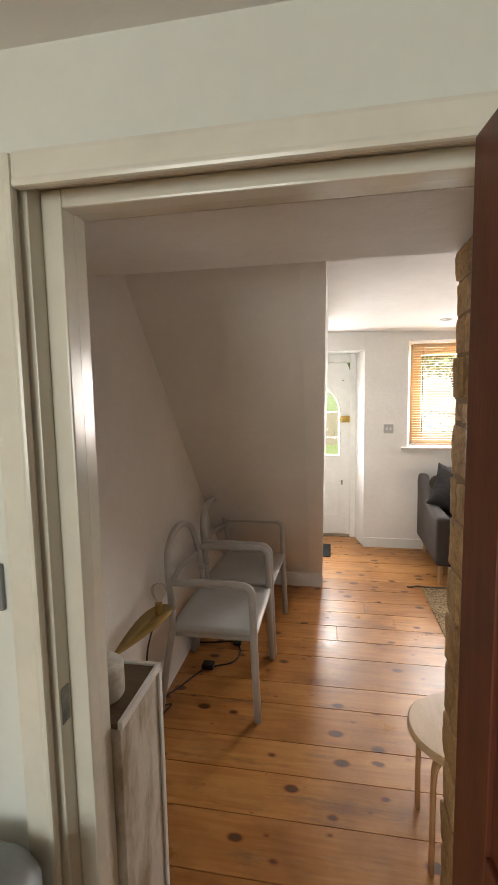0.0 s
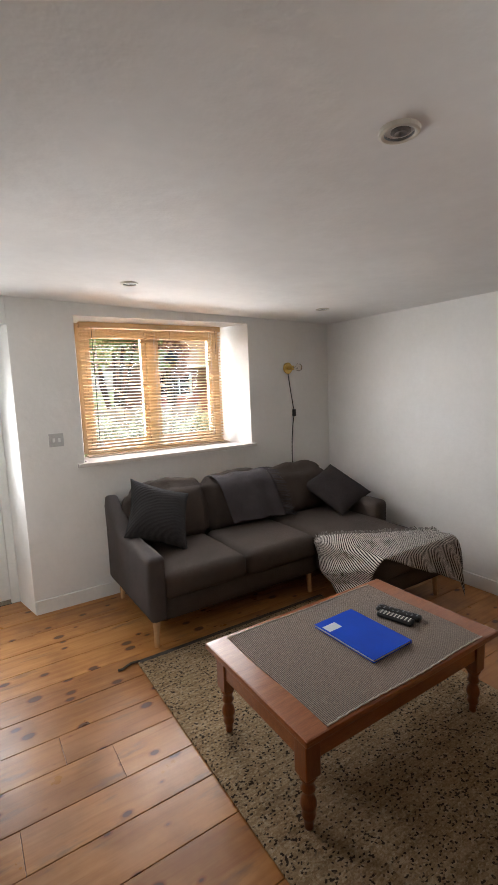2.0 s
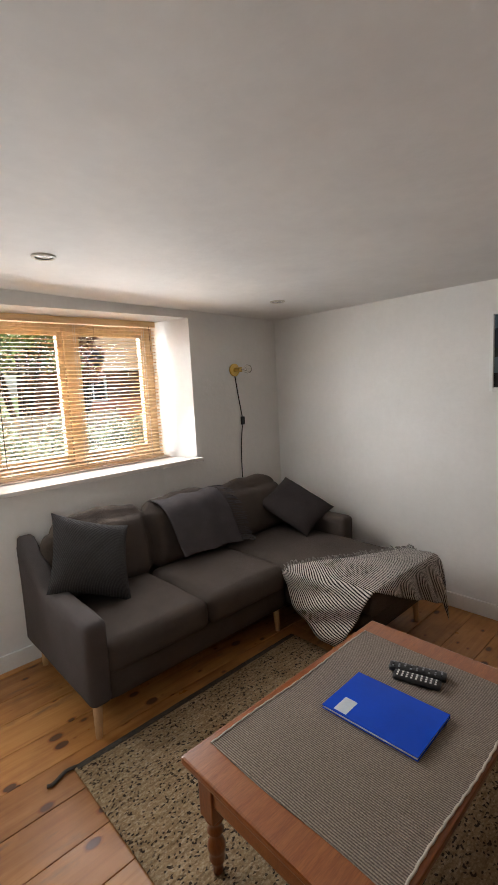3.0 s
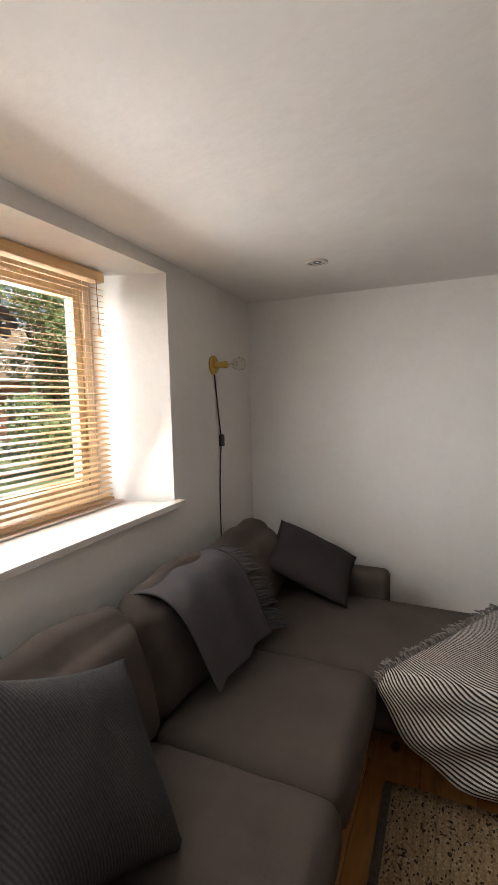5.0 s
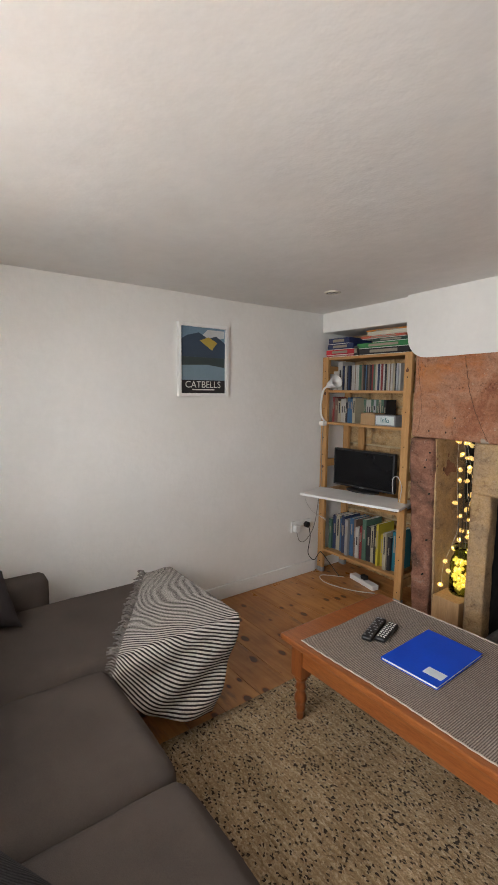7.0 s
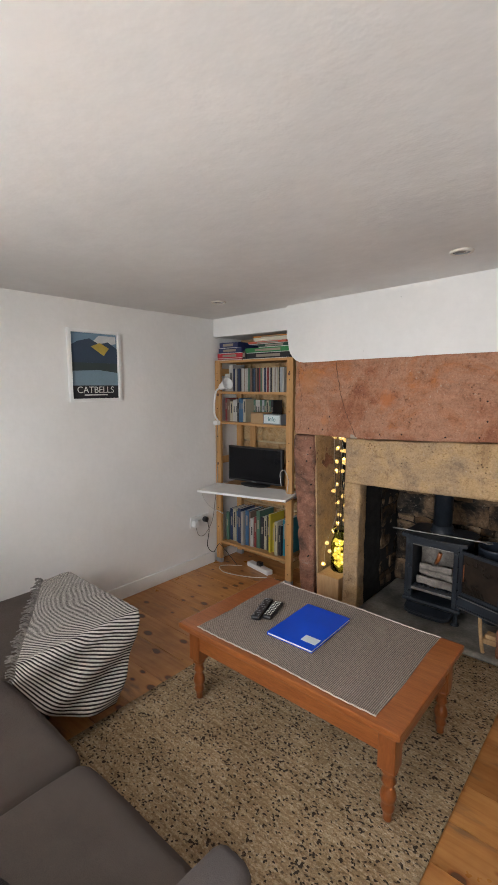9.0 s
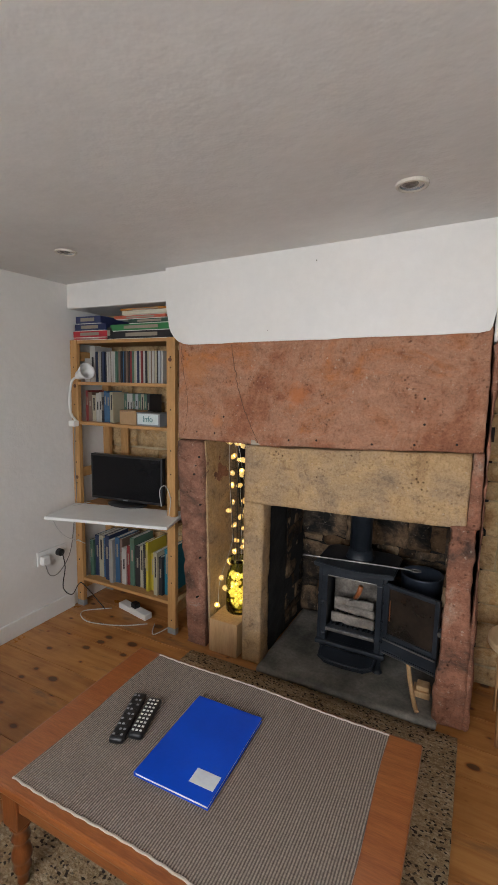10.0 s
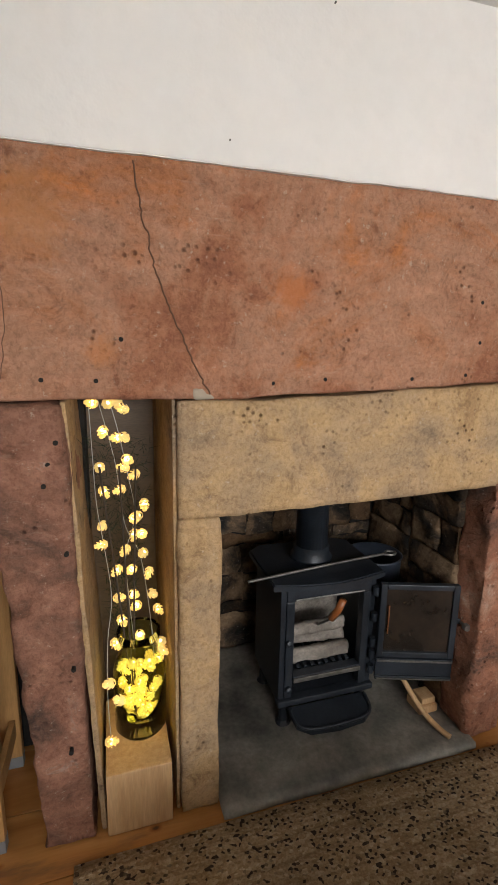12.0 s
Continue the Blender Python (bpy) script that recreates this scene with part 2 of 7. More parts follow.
SCREEN = surf("black_screen", (0.004, 0.004, 0.005), (0.006, 0.006, 0.007), 4, 50, 0.2, 0.0, grain=0.0, spec=0.2)
WHITEPLASTIC = surf("white_plastic", (0.74, 0.74, 0.72), (0.80, 0.80, 0.78), 9, 80, 0.38, 0.02, grain=0.04)
GREYPLASTIC = surf("grey_plastic", (0.20, 0.21, 0.22), (0.26, 0.27, 0.28), 8, 80, 0.45, 0.02, grain=0.08)
BLUE = surf("blue_card_folder", (0.002, 0.055, 0.48), (0.003, 0.068, 0.58), 5, 90, 0.4, 0.03, grain=0.06, spec=0.25)
PAPER = surf("paper", (0.66, 0.65, 0.60), (0.76, 0.75, 0.70), 8, 90, 0.8, 0.05, grain=0.06)
CARD = surf("brown_cardboard", (0.34, 0.21, 0.10), (0.42, 0.27, 0.14), 8, 90, 0.8, 0.1, grain=0.12)
# warm tint that stands in for the blind mirrored in the sill paint
SILLREFLECTION = surf("sill_blind_reflection", (0.60, 0.46, 0.37), (0.68, 0.55, 0.46), 6, 60, 0.25, 0.03, grain=0.08)
NEEDLES = surf("dark_fir_needles", (0.012, 0.022, 0.010), (0.03, 0.05, 0.02), 20, 80, 0.8, 0.0)
DARKHOLE = surf("dark_hole", (0.012, 0.010, 0.008), (0.02, 0.016, 0.012), 20, 80, 0.95, 0.0)
DOORMAT = surf("dark_doormat", (0.012, 0.014, 0.018), (0.03, 0.032, 0.036), 60, 300, 0.95, 0.6)
CABLE = surf("cable_sheath", (0.012, 0.011, 0.011), (0.02, 0.018, 0.018), 20, 80, 0.5, 0.0)
WHITECABLE = surf("white_cable", (0.62, 0.61, 0.58), (0.7, 0.69, 0.66), 20, 80, 0.45, 0.0)
LEAF = surf("garden_leaves", (0.14, 0.22, 0.05), (0.30, 0.40, 0.12), 3, 30, 0.6, 0.0, grain=0.3)
REDLEAF = surf("copper_leaves", (0.16, 0.04, 0.02), (0.24, 0.09, 0.03), 3, 30, 0.6, 0.0, grain=0.3)
PALELEAF = surf("pale_flowering_leaves", (0.22, 0.28, 0.10), (0.55, 0.56, 0.42), 9, 40, 0.6, 0.0, grain=0.3)
GRASS = surf("lawn", (0.13, 0.19, 0.06), (0.25, 0.30, 0.12), 2, 60, 0.9, 0.3)
GRAVEL = surf("pale_gravel", (0.40, 0.37, 0.31), (0.55, 0.51, 0.44), 8, 90, 0.9, 0.4)
BRICKRED = surf("red_brick", (0.24, 0.085, 0.05), (0.33, 0.13, 0.08), 6, 60, 0.85, 0.3, grain=0.3)
SLATE = surf("tawny_roof_tiles", (0.22, 0.15, 0.09), (0.34, 0.24, 0.14), 5, 40, 0.8, 0.3)
BARK = surf("bark", (0.05, 0.035, 0.022), (0.09, 0.065, 0.045), 8, 60, 0.9, 0.5)
FENCE = surf("weathered_fence", (0.30, 0.25, 0.18), (0.42, 0.36, 0.28), 6, 50, 0.8, 0.2, stretch=(6, 6, 0.7))
STREAKED = surf("streaked_marbled_panel", (0.36, 0.28, 0.19), (0.68, 0.63, 0.55), 3.2, 40, 0.6, 0.05, stretch=(2.0, 4.2, 1.5), grain=0.12, spread=(0.36, 0.58))
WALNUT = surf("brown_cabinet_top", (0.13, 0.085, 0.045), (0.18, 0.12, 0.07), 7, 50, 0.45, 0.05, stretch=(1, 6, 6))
CREAM = surf("cream_candle_wax", (0.62, 0.58, 0.50), (0.72, 0.68, 0.60), 10, 60, 0.5, 0.1)
KNOTTED = surf("dark_rug_yarn", (0.05, 0.042, 0.035), (0.11, 0.09, 0.07), 50, 200, 0.95, 0.5)


def plain(name, col, rough=0.55):
    return surf(name, tuple(c * 0.9 for c in col), col, 14, 90, rough, 0.04, grain=0.1)


def glass_material(name, col=(1, 1, 1), rough=0.0, ior=1.45):
    m, nt, p = nodes_of(name)
    p.inputs["Base Color"].default_value = (*col, 1)
    p.inputs["Transmission Weight"].default_value = 1.0
    p.inputs["Roughness"].default_value, p.inputs["IOR"].default_value = rough, ior
    return m


def clear_pane(name):
    m, nt, p = nodes_of(name)
    tr = nt.nodes.new("ShaderNodeBsdfTransparent")
    gl = nt.nodes.new("ShaderNodeBsdfGlossy")
    gl.inputs["Roughness"].default_value = 0.02
    mx = nt.nodes.new("ShaderNodeMixShader")
    mx.inputs[0].default_value = 0.05
    nt.links.new(tr.outputs[0], mx.inputs[1])
    nt.links.new(gl.outputs[0], mx.inputs[2])
    nt.links.new(mx.outputs[0], nt.nodes["Material Output"].inputs[0])
    return m


GLASS = clear_pane("window_glass")
BULBGLASS = glass_material("bulb_glass", (0.95, 0.92, 0.86), 0.0, 1.2)
JARGLASS = glass_material("green_jar_glass", (0.72, 0.82, 0.36), 0.02, 1.25)
STOVEGLASS = surf("smoked_stove_glass", (0.010, 0.009, 0.008), (0.045, 0.032, 0.024), 7, 40, 0.14, 0.02, grain=0.3)


def emission_material(name, col, strength):
    m, nt, p = nodes_of(name)
    p.inputs["Base Color"].default_value = (*col, 1)
    p.inputs["Emission Color"].default_value = (*col, 1)
    p.inputs["Emission Strength"].default_value = strength
    return m


FAIRY = emission_material("warm_fairy_light", (1.0, 0.76, 0.28), 0.13)
FAIRYCORE = emission_material("warm_fairy_light_core", (1.0, 0.85, 0.48), 2.0)


def floor_material():
    m, nt, p = nodes_of("knotty_pine_boards")
    v = coords(nt, (1, 1, 1), True)
    grain_v = nt.nodes.new("ShaderNodeMapping")
    grain_v.inputs["Scale"].default_value = (0.9, 11, 11)
    nt.links.new(v, grain_v.inputs["Vector"])
    base = ramp(nt, noise_of(nt, grain_v.outputs[0], 2.6, 6, 0.6, 0.5), [(0.30, (0.40, 0.165, 0.045)), (0.5, (0.50, 0.235, 0.07)), (0.7, (0.57, 0.295, 0.10))])
    wear = ramp(nt, noise_of(nt, v, 3.1, 4, 0.6), [(0.32, (0.62, 0.54, 0.48)), (0.58, (1, 1, 1))])
    c = mixed(nt, 0.85, base, wear, "MULTIPLY")
    oi = nt.nodes.new("ShaderNodeObjectInfo")
    tone = ramp(nt, oi.outputs["Random"], [(0.0, (0.80, 0.74, 0.68)), (0.5, (0.97, 0.95, 0.92)), (1.0, (1.0, 1.0, 1.0))])
    c = mixed(nt, 1.0, c, tone, "MULTIPLY")
    kv = nt.nodes.new("ShaderNodeMapping")
    kv.inputs["Scale"].default_value = (4.6, 7.4, 0.0)
    nt.links.new(v, kv.inputs["Vector"])
    vor = add(nt, "TexVoronoi", Scale=1.0)
    vor.voronoi_dimensions = "2D"
    nt.links.new(kv.outputs[0], vor.inputs["Vector"])
    sep = nt.nodes.new("ShaderNodeSeparateColor")
    nt.links.new(vor.outputs["Color"], sep.inputs[0])
    wob = nt.nodes.new("ShaderNodeMath")
    wob.operation = "MULTIPLY_ADD"
    nt.links.new(noise_of(nt, v, 60, 2), wob.inputs[0])
    wob.inputs[1].default_value = 0.03
    nt.links.new(vor.outputs["Distance"], wob.inputs[2])
    size = nt.nodes.new("ShaderNodeMapRange")
    nt.links.new(sep.outputs[0], size.inputs[0])
    size.inputs[1].default_value, size.inputs[2].default_value = 0.12, 1.0
    size.inputs[3].default_value, size.inputs[4].default_value = 0.0, 0.17
    sub = nt.nodes.new("ShaderNodeMath")
    sub.operation = "SUBTRACT"
    nt.links.new(size.outputs[0], sub.inputs[0])
    nt.links.new(wob.outputs[0], sub.inputs[1])
    halo = nt.nodes.new("ShaderNodeMapRange")
    nt.links.new(sub.outputs[0], halo.inputs[0])
    halo.inputs[1].default_value, halo.inputs[2].default_value = -0.06, 0.012
    core = nt.nodes.new("ShaderNodeMapRange")
    nt.links.new(sub.outputs[0], core.inputs[0])
    core.inputs[1].default_value, core.inputs[2].default_value = -0.005, 0.02
    c = mixed(nt, halo.outputs[0], c, mixed(nt, 1.0, c, (0.60, 0.36, 0.22), "MULTIPLY"))
    c = mixed(nt, core.outputs[0], c, (0.10, 0.042, 0.02))
    # dark scuffs
    sv = nt.nodes.new("ShaderNodeMapping")
    sv.inputs["Scale"].default_value = (2.2, 9, 1)
    nt.links.new(v, sv.inputs["Vector"])
    scuff = ramp(nt, noise_of(nt, sv.outputs[0], 1.4, 5, 0.65), [(0.58, (0, 0, 0)), (0.72, (0.7, 0.7, 0.7))])
    c = mixed(nt, scuff, c, (0.15, 0.085, 0.05))
    nt.links.new(c, p.inputs["Base Color"])
    rr = ramp(nt, noise_of(nt, v, 5, 4), [(0.3, (0.27, 0.27, 0.27)), (0.7, (0.42, 0.42, 0.42))])
    nt.links.new(rr, p.inputs["Roughness"])
    bumped(nt, p, noise_of(nt, grain_v.outputs[0], 9, 4), 0.12, 0.004)
    return m


FLOOR = floor_material()


def rug_material():
    m, nt, p = nodes_of("flecked_wool_rug")
    v = coords(nt, (1, 1, 1))
    rows = nt.nodes.new("ShaderNodeMapping")
    rows.inputs["Scale"].default_value = (115, 160, 1)
    nt.links.new(v, rows.inputs["Vector"])
    vor = add(nt, "TexVoronoi", Scale=1.0)
    vor.voronoi_dimensions = "2D"
    nt.links.new(rows.outputs[0], vor.inputs["Vector"])
    sep = nt.nodes.new("ShaderNodeSeparateColor")
    nt.links.new(vor.outputs["Color"], sep.inputs[0])
    c = ramp(nt, sep.outputs[0], [(0.0, (0.40, 0.285, 0.165)), (0.45, (0.47, 0.35, 0.215)), (0.8, (0.54, 0.42, 0.275)), (1.0, (0.62, 0.51, 0.36))])
    clump = noise_of(nt, v, 9, 3, 0.6)
    mx = nt.nodes.new("ShaderNodeMath")
    mx.operation = "MULTIPLY_ADD"
    nt.links.new(clump, mx.inputs[0])
    mx.inputs[1].default_value = 0.45
    nt.links.new(sep.outputs[1], mx.inputs[2])
    mr = nt.nodes.new("ShaderNodeMapRange")
    nt.links.new(mx.outputs[0], mr.inputs[0])
    mr.inputs[1].default_value, mr.inputs[2].default_value = 1.06, 1.14
    c = mixed(nt, mr.outputs[0], c, (0.07, 0.054, 0.042))
    c = mixed(nt, 0.8, c, ramp(nt, noise_of(nt, v, 190, 3), [(0.3, (0.66, 0.64, 0.60)), (0.65, (1, 1, 1))]), "MULTIPLY")
    lines = nt.nodes.new("ShaderNodeMapping")
    lines.inputs["Scale"].default_value = (2.5, 70, 1)
    nt.links.new(v, lines.inputs["Vector"])
    c = mixed(nt, 0.9, c, ramp(nt, noise_of(nt, lines.outputs[0], 1.0, 3), [(0.32, (0.62, 0.59, 0.55)), (0.6, (1, 1, 1))]), "MULTIPLY")
    c = mixed(nt, 0.8, c, ramp(nt, noise_of(nt, v, 6, 3), [(0.35, (0.76, 0.72, 0.66)), (0.7, (1, 1, 1))]), "MULTIPLY")
    nt.links.new(c, p.inputs["Base Color"])
    p.inputs["Roughness"].default_value = 0.95
    p.inputs["Specular IOR Level"].default_value = 0.1
    bumped(nt, p, noise_of(nt, rows.outputs[0], 0.8, 3), 0.9, 0.008)
    return m


RUG = rug_material()


def ribbed(name, axis, pitch, lo, hi, second=None):
    m, nt, p = nodes_of(name)
    tc = nt.nodes.new("ShaderNodeTexCoord")
    sep = nt.nodes.new("ShaderNodeSeparateXYZ")
    nt.links.new(tc.outputs["UV" if axis == "U" else "Object"], sep.inputs[0])
    wobble = nt.nodes.new("ShaderNodeMath")
    wobble.operation = "MULTIPLY_ADD"
    nt.links.new(noise_of(nt, tc.outputs["Object"], 14, 3), wobble.inputs[0])
    wobble.inputs[1].default_value = pitch * 0.3
    nt.links.new(sep.outputs["X" if axis in "XU" else "Y"], wobble.inputs[2])
    sn = nt.nodes.new("ShaderNodeMath")
    sn.operation = "MULTIPLY"
    sn.inputs[1].default_value = 2 * math.pi / pitch
    nt.links.new(wobble.outputs[0], sn.inputs[0])
    sine = nt.nodes.new("ShaderNodeMath")
    sine.operation = "SINE"
    nt.links.new(sn.outputs[0], sine.inputs[0])
    half = nt.nodes.new("ShaderNodeMath")
    half.operation = "MULTIPLY_ADD"
    half.inputs[1].default_value, half.inputs[2].default_value = 0.5, 0.5
    nt.links.new(sine.outputs[0], half.inputs[0])
    c = ramp(nt, half.outputs[0], [(0.36, lo), (0.58, hi)])
    c = mixed(nt, 0.9, c, ramp(nt, noise_of(nt, tc.outputs["Object"], 160, 3), [(0.3, (0.62, 0.62, 0.62)), (0.7, (1, 1, 1))]), "MULTIPLY")
    nt.links.new(c, p.inputs["Base Color"])
    p.inputs["Roughness"].default_value = 0.95
    p.inputs["Specular IOR Level"].default_value = 0.1
    bumped(nt, p, half.outputs[0], 0.5, 0.003)
    return m


RUNNER = ribbed("ribbed_table_runner", "X", 0.0075, (0.16, 0.13, 0.11), (0.37, 0.31, 0.26))
STRIPED = ribbed("striped_cotton_throw", "U", 0.0130, (0.035, 0.03, 0.03), (0.66, 0.62, 0.57))
KNIT = ribbed("ribbed_grey_knit", "X", 0.0075, (0.038, 0.036, 0.037), (0.060, 0.056, 0.056))
MIXEDYARN = surf("mixed_grey_yarn", (0.07, 0.063, 0.06), (0.34, 0.31, 0.28), 40, 200, 0.95, 0.4)


def slat_material():
    m, nt, p = nodes_of("honey_wood_slat")
    v = coords(nt, (0.8, 8, 8), True)
    c = ramp(nt, noise_of(nt, v, 6, 4), [(0.3, (0.58, 0.41, 0.23)), (0.7, (0.70, 0.53, 0.33))])
    nt.links.new(c, p.inputs["Base Color"])
    p.inputs["Roughness"].default_value = 0.4
    tr = nt.nodes.new("ShaderNodeBsdfTranslucent")
    nt.links.new(c, tr.inputs[0])
    mixs = nt.nodes.new("ShaderNodeMixShader")
    mixs.inputs[0].default_value = 0.4
    nt.links.new(p.outputs[0], mixs.inputs[1])
    nt.links.new(tr.outputs[0], mixs.inputs[2])
    nt.links.new(mixs.outputs[0], nt.nodes["Material Output"].inputs[0])
    return m


SLAT = slat_material()

# ---- builders ----


def mesh_of(name, bm, material, smooth=False):
    me = bpy.data.meshes.new(name)
    bm.to_mesh(me)
    bm.free()
    if smooth:
        for f in me.polygons:
            f.use_smooth = True
    if material:
        me.materials.append(material)
    return me


ORIGINS = {}


def thing(name, loc, label, category, group="", kind=""):
    ob = new(name)
    ob.empty_display_size = 0.1
    ob.location = loc
    ORIGINS[ob.name] = Matrix.Translation(loc)
    return tagged(ob, label, category, group, kind)


def part(name, bm, material, parent, label="", smooth=False):
    ob = new(name, mesh_of(name, bm, material, smooth))
    ob.parent = parent
    if parent.name in ORIGINS:
        ob.matrix_parent_inverse = ORIGINS[parent.name].inverted()
    return tagged(ob, label)


def solo(name, bm, material, label, category="", group="", kind="", smooth=False):
    return tagged(new(name, mesh_of(name, bm, material, smooth)), label, category, group, kind)


def bm_box(bm, a, b, bevel=0.0, m=None):
    r = bmesh.ops.create_cube(bm, size=1)
    vs = r["verts"]
    for v in vs:
        v.co = Vector([(a[k] + b[k]) / 2 + v.co[k] * (b[k] - a[k]) for k in range(3)])
    if bevel:
        es = list({e for v in vs for e in v.link_edges})
        q = bmesh.ops.bevel(bm, geom=es, offset=bevel, segments=2, profile=0.6, affect="EDGES")
        vs = list({v for f in q["faces"] for v in f.verts} | {v for v in vs if v.is_valid})
    if m is not None:
        for v in vs:
            v.co = m @ v.co
    return vs


def box(a, b, bevel=0.0, m=None):
    bm = bmesh.new()
    bm_box(bm, a, b, bevel, m)
    return bm


def boxes(*pairs, bevel=0.0):
    bm = bmesh.new()
    for a, b in pairs:
        bm_box(bm, a, b, bevel)
    return bm


def rbox(a, b, r, res, amp=0.0, freq=6.0, seed=0, extra=None, puff=0.0, m=None):
    """A box with rounded, uneven surfaces: gridded, then drawn in to a rounding of r and pushed out by noise."""
    bm = bmesh.new()
    a, b = Vector(a), Vector(b)
    size = b - a
    mid = (a + b) / 2
    n = [max(2, int(math.ceil(size[k] / res))) for k in range(3)]
    made = {}

    def vert(i, j, k):
        key = (i, j, k)
        if key not in made:
            made[key] = bm.verts.new((a[0] + size[0] * i / n[0], a[1] + size[1] * j / n[1], a[2] + size[2] * k / n[2]))
        return made[key]

    for ax in range(3):
        u, w = (ax + 1) % 3, (ax + 2) % 3
        for side in (0, n[ax]):
            for i in range(n[u]):
                for j in range(n[w]):
                    quad = []
                    for di, dj in ((0, 0), (1, 0), (1, 1), (0, 1)):
                        key = [0, 0, 0]
                        key[ax], key[u], key[w] = side, i + di, j + dj
                        quad.append(vert(*key))
                    bm.faces.new(quad if side else quad[::-1])
    off = Vector((seed * 3.7, seed * 1.9, seed * 5.3))
    for v in bm.verts:
        p = v.co.copy()
        q = Vector([min(max(p[k], a[k] + r), b[k] - r) if size[k] > 2 * r else mid[k] for k in range(3)])
        d = p - q
        d = d.normalized() if d.length > 1e-6 else Vector((0, 0, 1))
        h = r
        if amp:
            h += amp * (noise.noise(p * freq + off) + 0.5 * noise.noise(p * freq * 2.7 + off) + 0.25 * noise.noise(p * freq * 7 + off))
        if extra:
            h += extra(p, d)
        c = q + d * h
        if puff:
            f = [1 - ((p[k] - mid[k]) / (size[k] / 2)) ** 2 for k in range(3)]
            for k in range(3):
                u, w = (k + 1) % 3, (k + 2) % 3
                c[k] += puff * d[k] * max(f[u], 0) ** 0.5 * max(f[w], 0) ** 0.5
        v.co = m @ c if m is not None else c
    return bm


def ring_points(c, ax_u, ax_v, ru, rv, n):
    return [c + ax_u * (ru * math.cos(2 * math.pi * i / n)) + ax_v * (rv * math.sin(2 * math.pi * i / n)) for i in range(n)]


def bm_loft(bm, rings, close=True):
    vs = [[bm.verts.new(p) for p in ring] for ring in rings]
    n = len(vs[0])
    for r0, r1 in zip(vs, vs[1:]):
        for i in range(n):
            bm.faces.new((r0[i], r0[(i + 1) % n], r1[(i + 1) % n], r1[i]))
    if close:
        bm.faces.new(vs[0][::-1])
        bm.faces.new(vs[-1])


def lathe(profile, centre, n=20, axis=(0, 0, 1), close=True, bm=None):
    """A turned body: profile rows (radius, height) along an axis from the centre."""
    bm = bm or bmesh.new()
    ax = Vector(axis).normalized()
    u = ax.orthogonal().normalized()
    v = ax.cross(u)
    c = Vector(centre)
    bm_loft(bm, [ring_points(c + ax * h, u, v, max(r, 0.0004), max(r, 0.0004), n) for r, h in profile], close)
    return bm


def sweep(points, ru, rv=None, n=8, bm=None, up=(0, 0, 1)):
    """A tube along points; ru, rv: half sizes of its section."""
    bm = bm or bmesh.new()
    rv = rv or ru
    pts = [Vector(p) for p in points]
    rings = []
    u = None
    for i, p in enumerate(pts):
        t = (pts[min(i + 1, len(pts) - 1)] - pts[max(i - 1, 0)]).normalized()
        if u is None:
            u = Vector(up).cross(t)
            if u.length < 1e-3:
                u = Vector((1, 0, 0)).cross(t)
        u = (u - t * u.dot(t)).normalized()
        w = t.cross(u)
        rings.append(ring_points(p, u, w, ru, rv, n))
    bm_loft(bm, rings)
    return bm


def smooth_path(pts, steps=6):
    """Catmull-Rom through the points."""
    pts = [Vector(p) for p in pts]
    out = []
    for i in range(len(pts) - 1):
        p0, p1, p2, p3 = pts[max(i - 1, 0)], pts[i], pts[i + 1], pts[min(i + 2, len(pts) - 1)]
        for k in range(steps):
            t = k / steps
            out.append(0.5 * ((2 * p1) + (p2 - p0) * t + (2 * p0 - 5 * p1 + 4 * p2 - p3) * t * t + (3 * p1 - p0 - 3 * p2 + p3) * t ** 3))
    out.append(pts[-1])
    return out


def pillow(centre, u, v, thick, n=22, pinch=0.06, seed=0):
    """A stuffed cushion: u and v are its half sides."""
    bm = bmesh.new()
    c, u, v = Vector(centre), Vector(u), Vector(v)
    w = u.cross(v).normalized()
    grids = []
    for side in (1, -1):
        g = []
        for i in range(n + 1):
            row = []
            for j in range(n + 1):
                s, t = 2 * i / n - 1, 2 * j / n - 1
                if side < 0 and (i in (0, n) or j in (0, n)):
                    row.append(grids[0][i][j])
                    continue
                h = thick * ((1 - s ** 4) * (1 - t ** 4)) ** 0.75
                h += 0.012 * noise.noise(Vector((s * 2, t * 2, seed))) * (1 - s * s) * (1 - t * t)
                p = c + u * s * (1 - pinch * (1 - t * t)) + v * t * (1 - pinch * (1 - s * s)) + w * h * side
                row.append(bm.verts.new(p))
            g.append(row)
        grids.append(g)
    for g, side in zip(grids, (1, -1)):
        for i in range(n):
            for j in range(n):
                q = (g[i][j], g[i + 1][j], g[i + 1][j + 1], g[i][j + 1])
                bm.faces.new(q if side > 0 else q[::-1])
    return bm


def sheet(fn, nu, nv, thick=0.0, uv=None):
    """A cloth from fn(i/nu, j/nv) to a point; uv: function to the weave's own coordinates."""
    bm = bmesh.new()
    lay = bm.loops.layers.uv.new("UVMap") if uv else None
    vs = [[bm.verts.new(fn(i / nu, j / nv)) for j in range(nv + 1)] for i in range(nu + 1)]
    for i in range(nu):
        for j in range(nv):
            ids = ((i, j), (i + 1, j), (i + 1, j + 1), (i, j + 1))
            f = bm.faces.new([vs[a][b] for a, b in ids])
            if lay:
                for lp, (a, b) in zip(f.loops, ids):
                    lp[lay].uv = uv(a / nu, b / nv)
    if thick:
        bmesh.ops.recalc_face_normals(bm, faces=bm.faces[:])
        bmesh.ops.solidify(bm, geom=bm.faces[:], thickness=thick)
    return bm


def tile_mesh(name, size, bevel, material):
    return mesh_of(name, box((0, 0, 0), size, bevel), material)


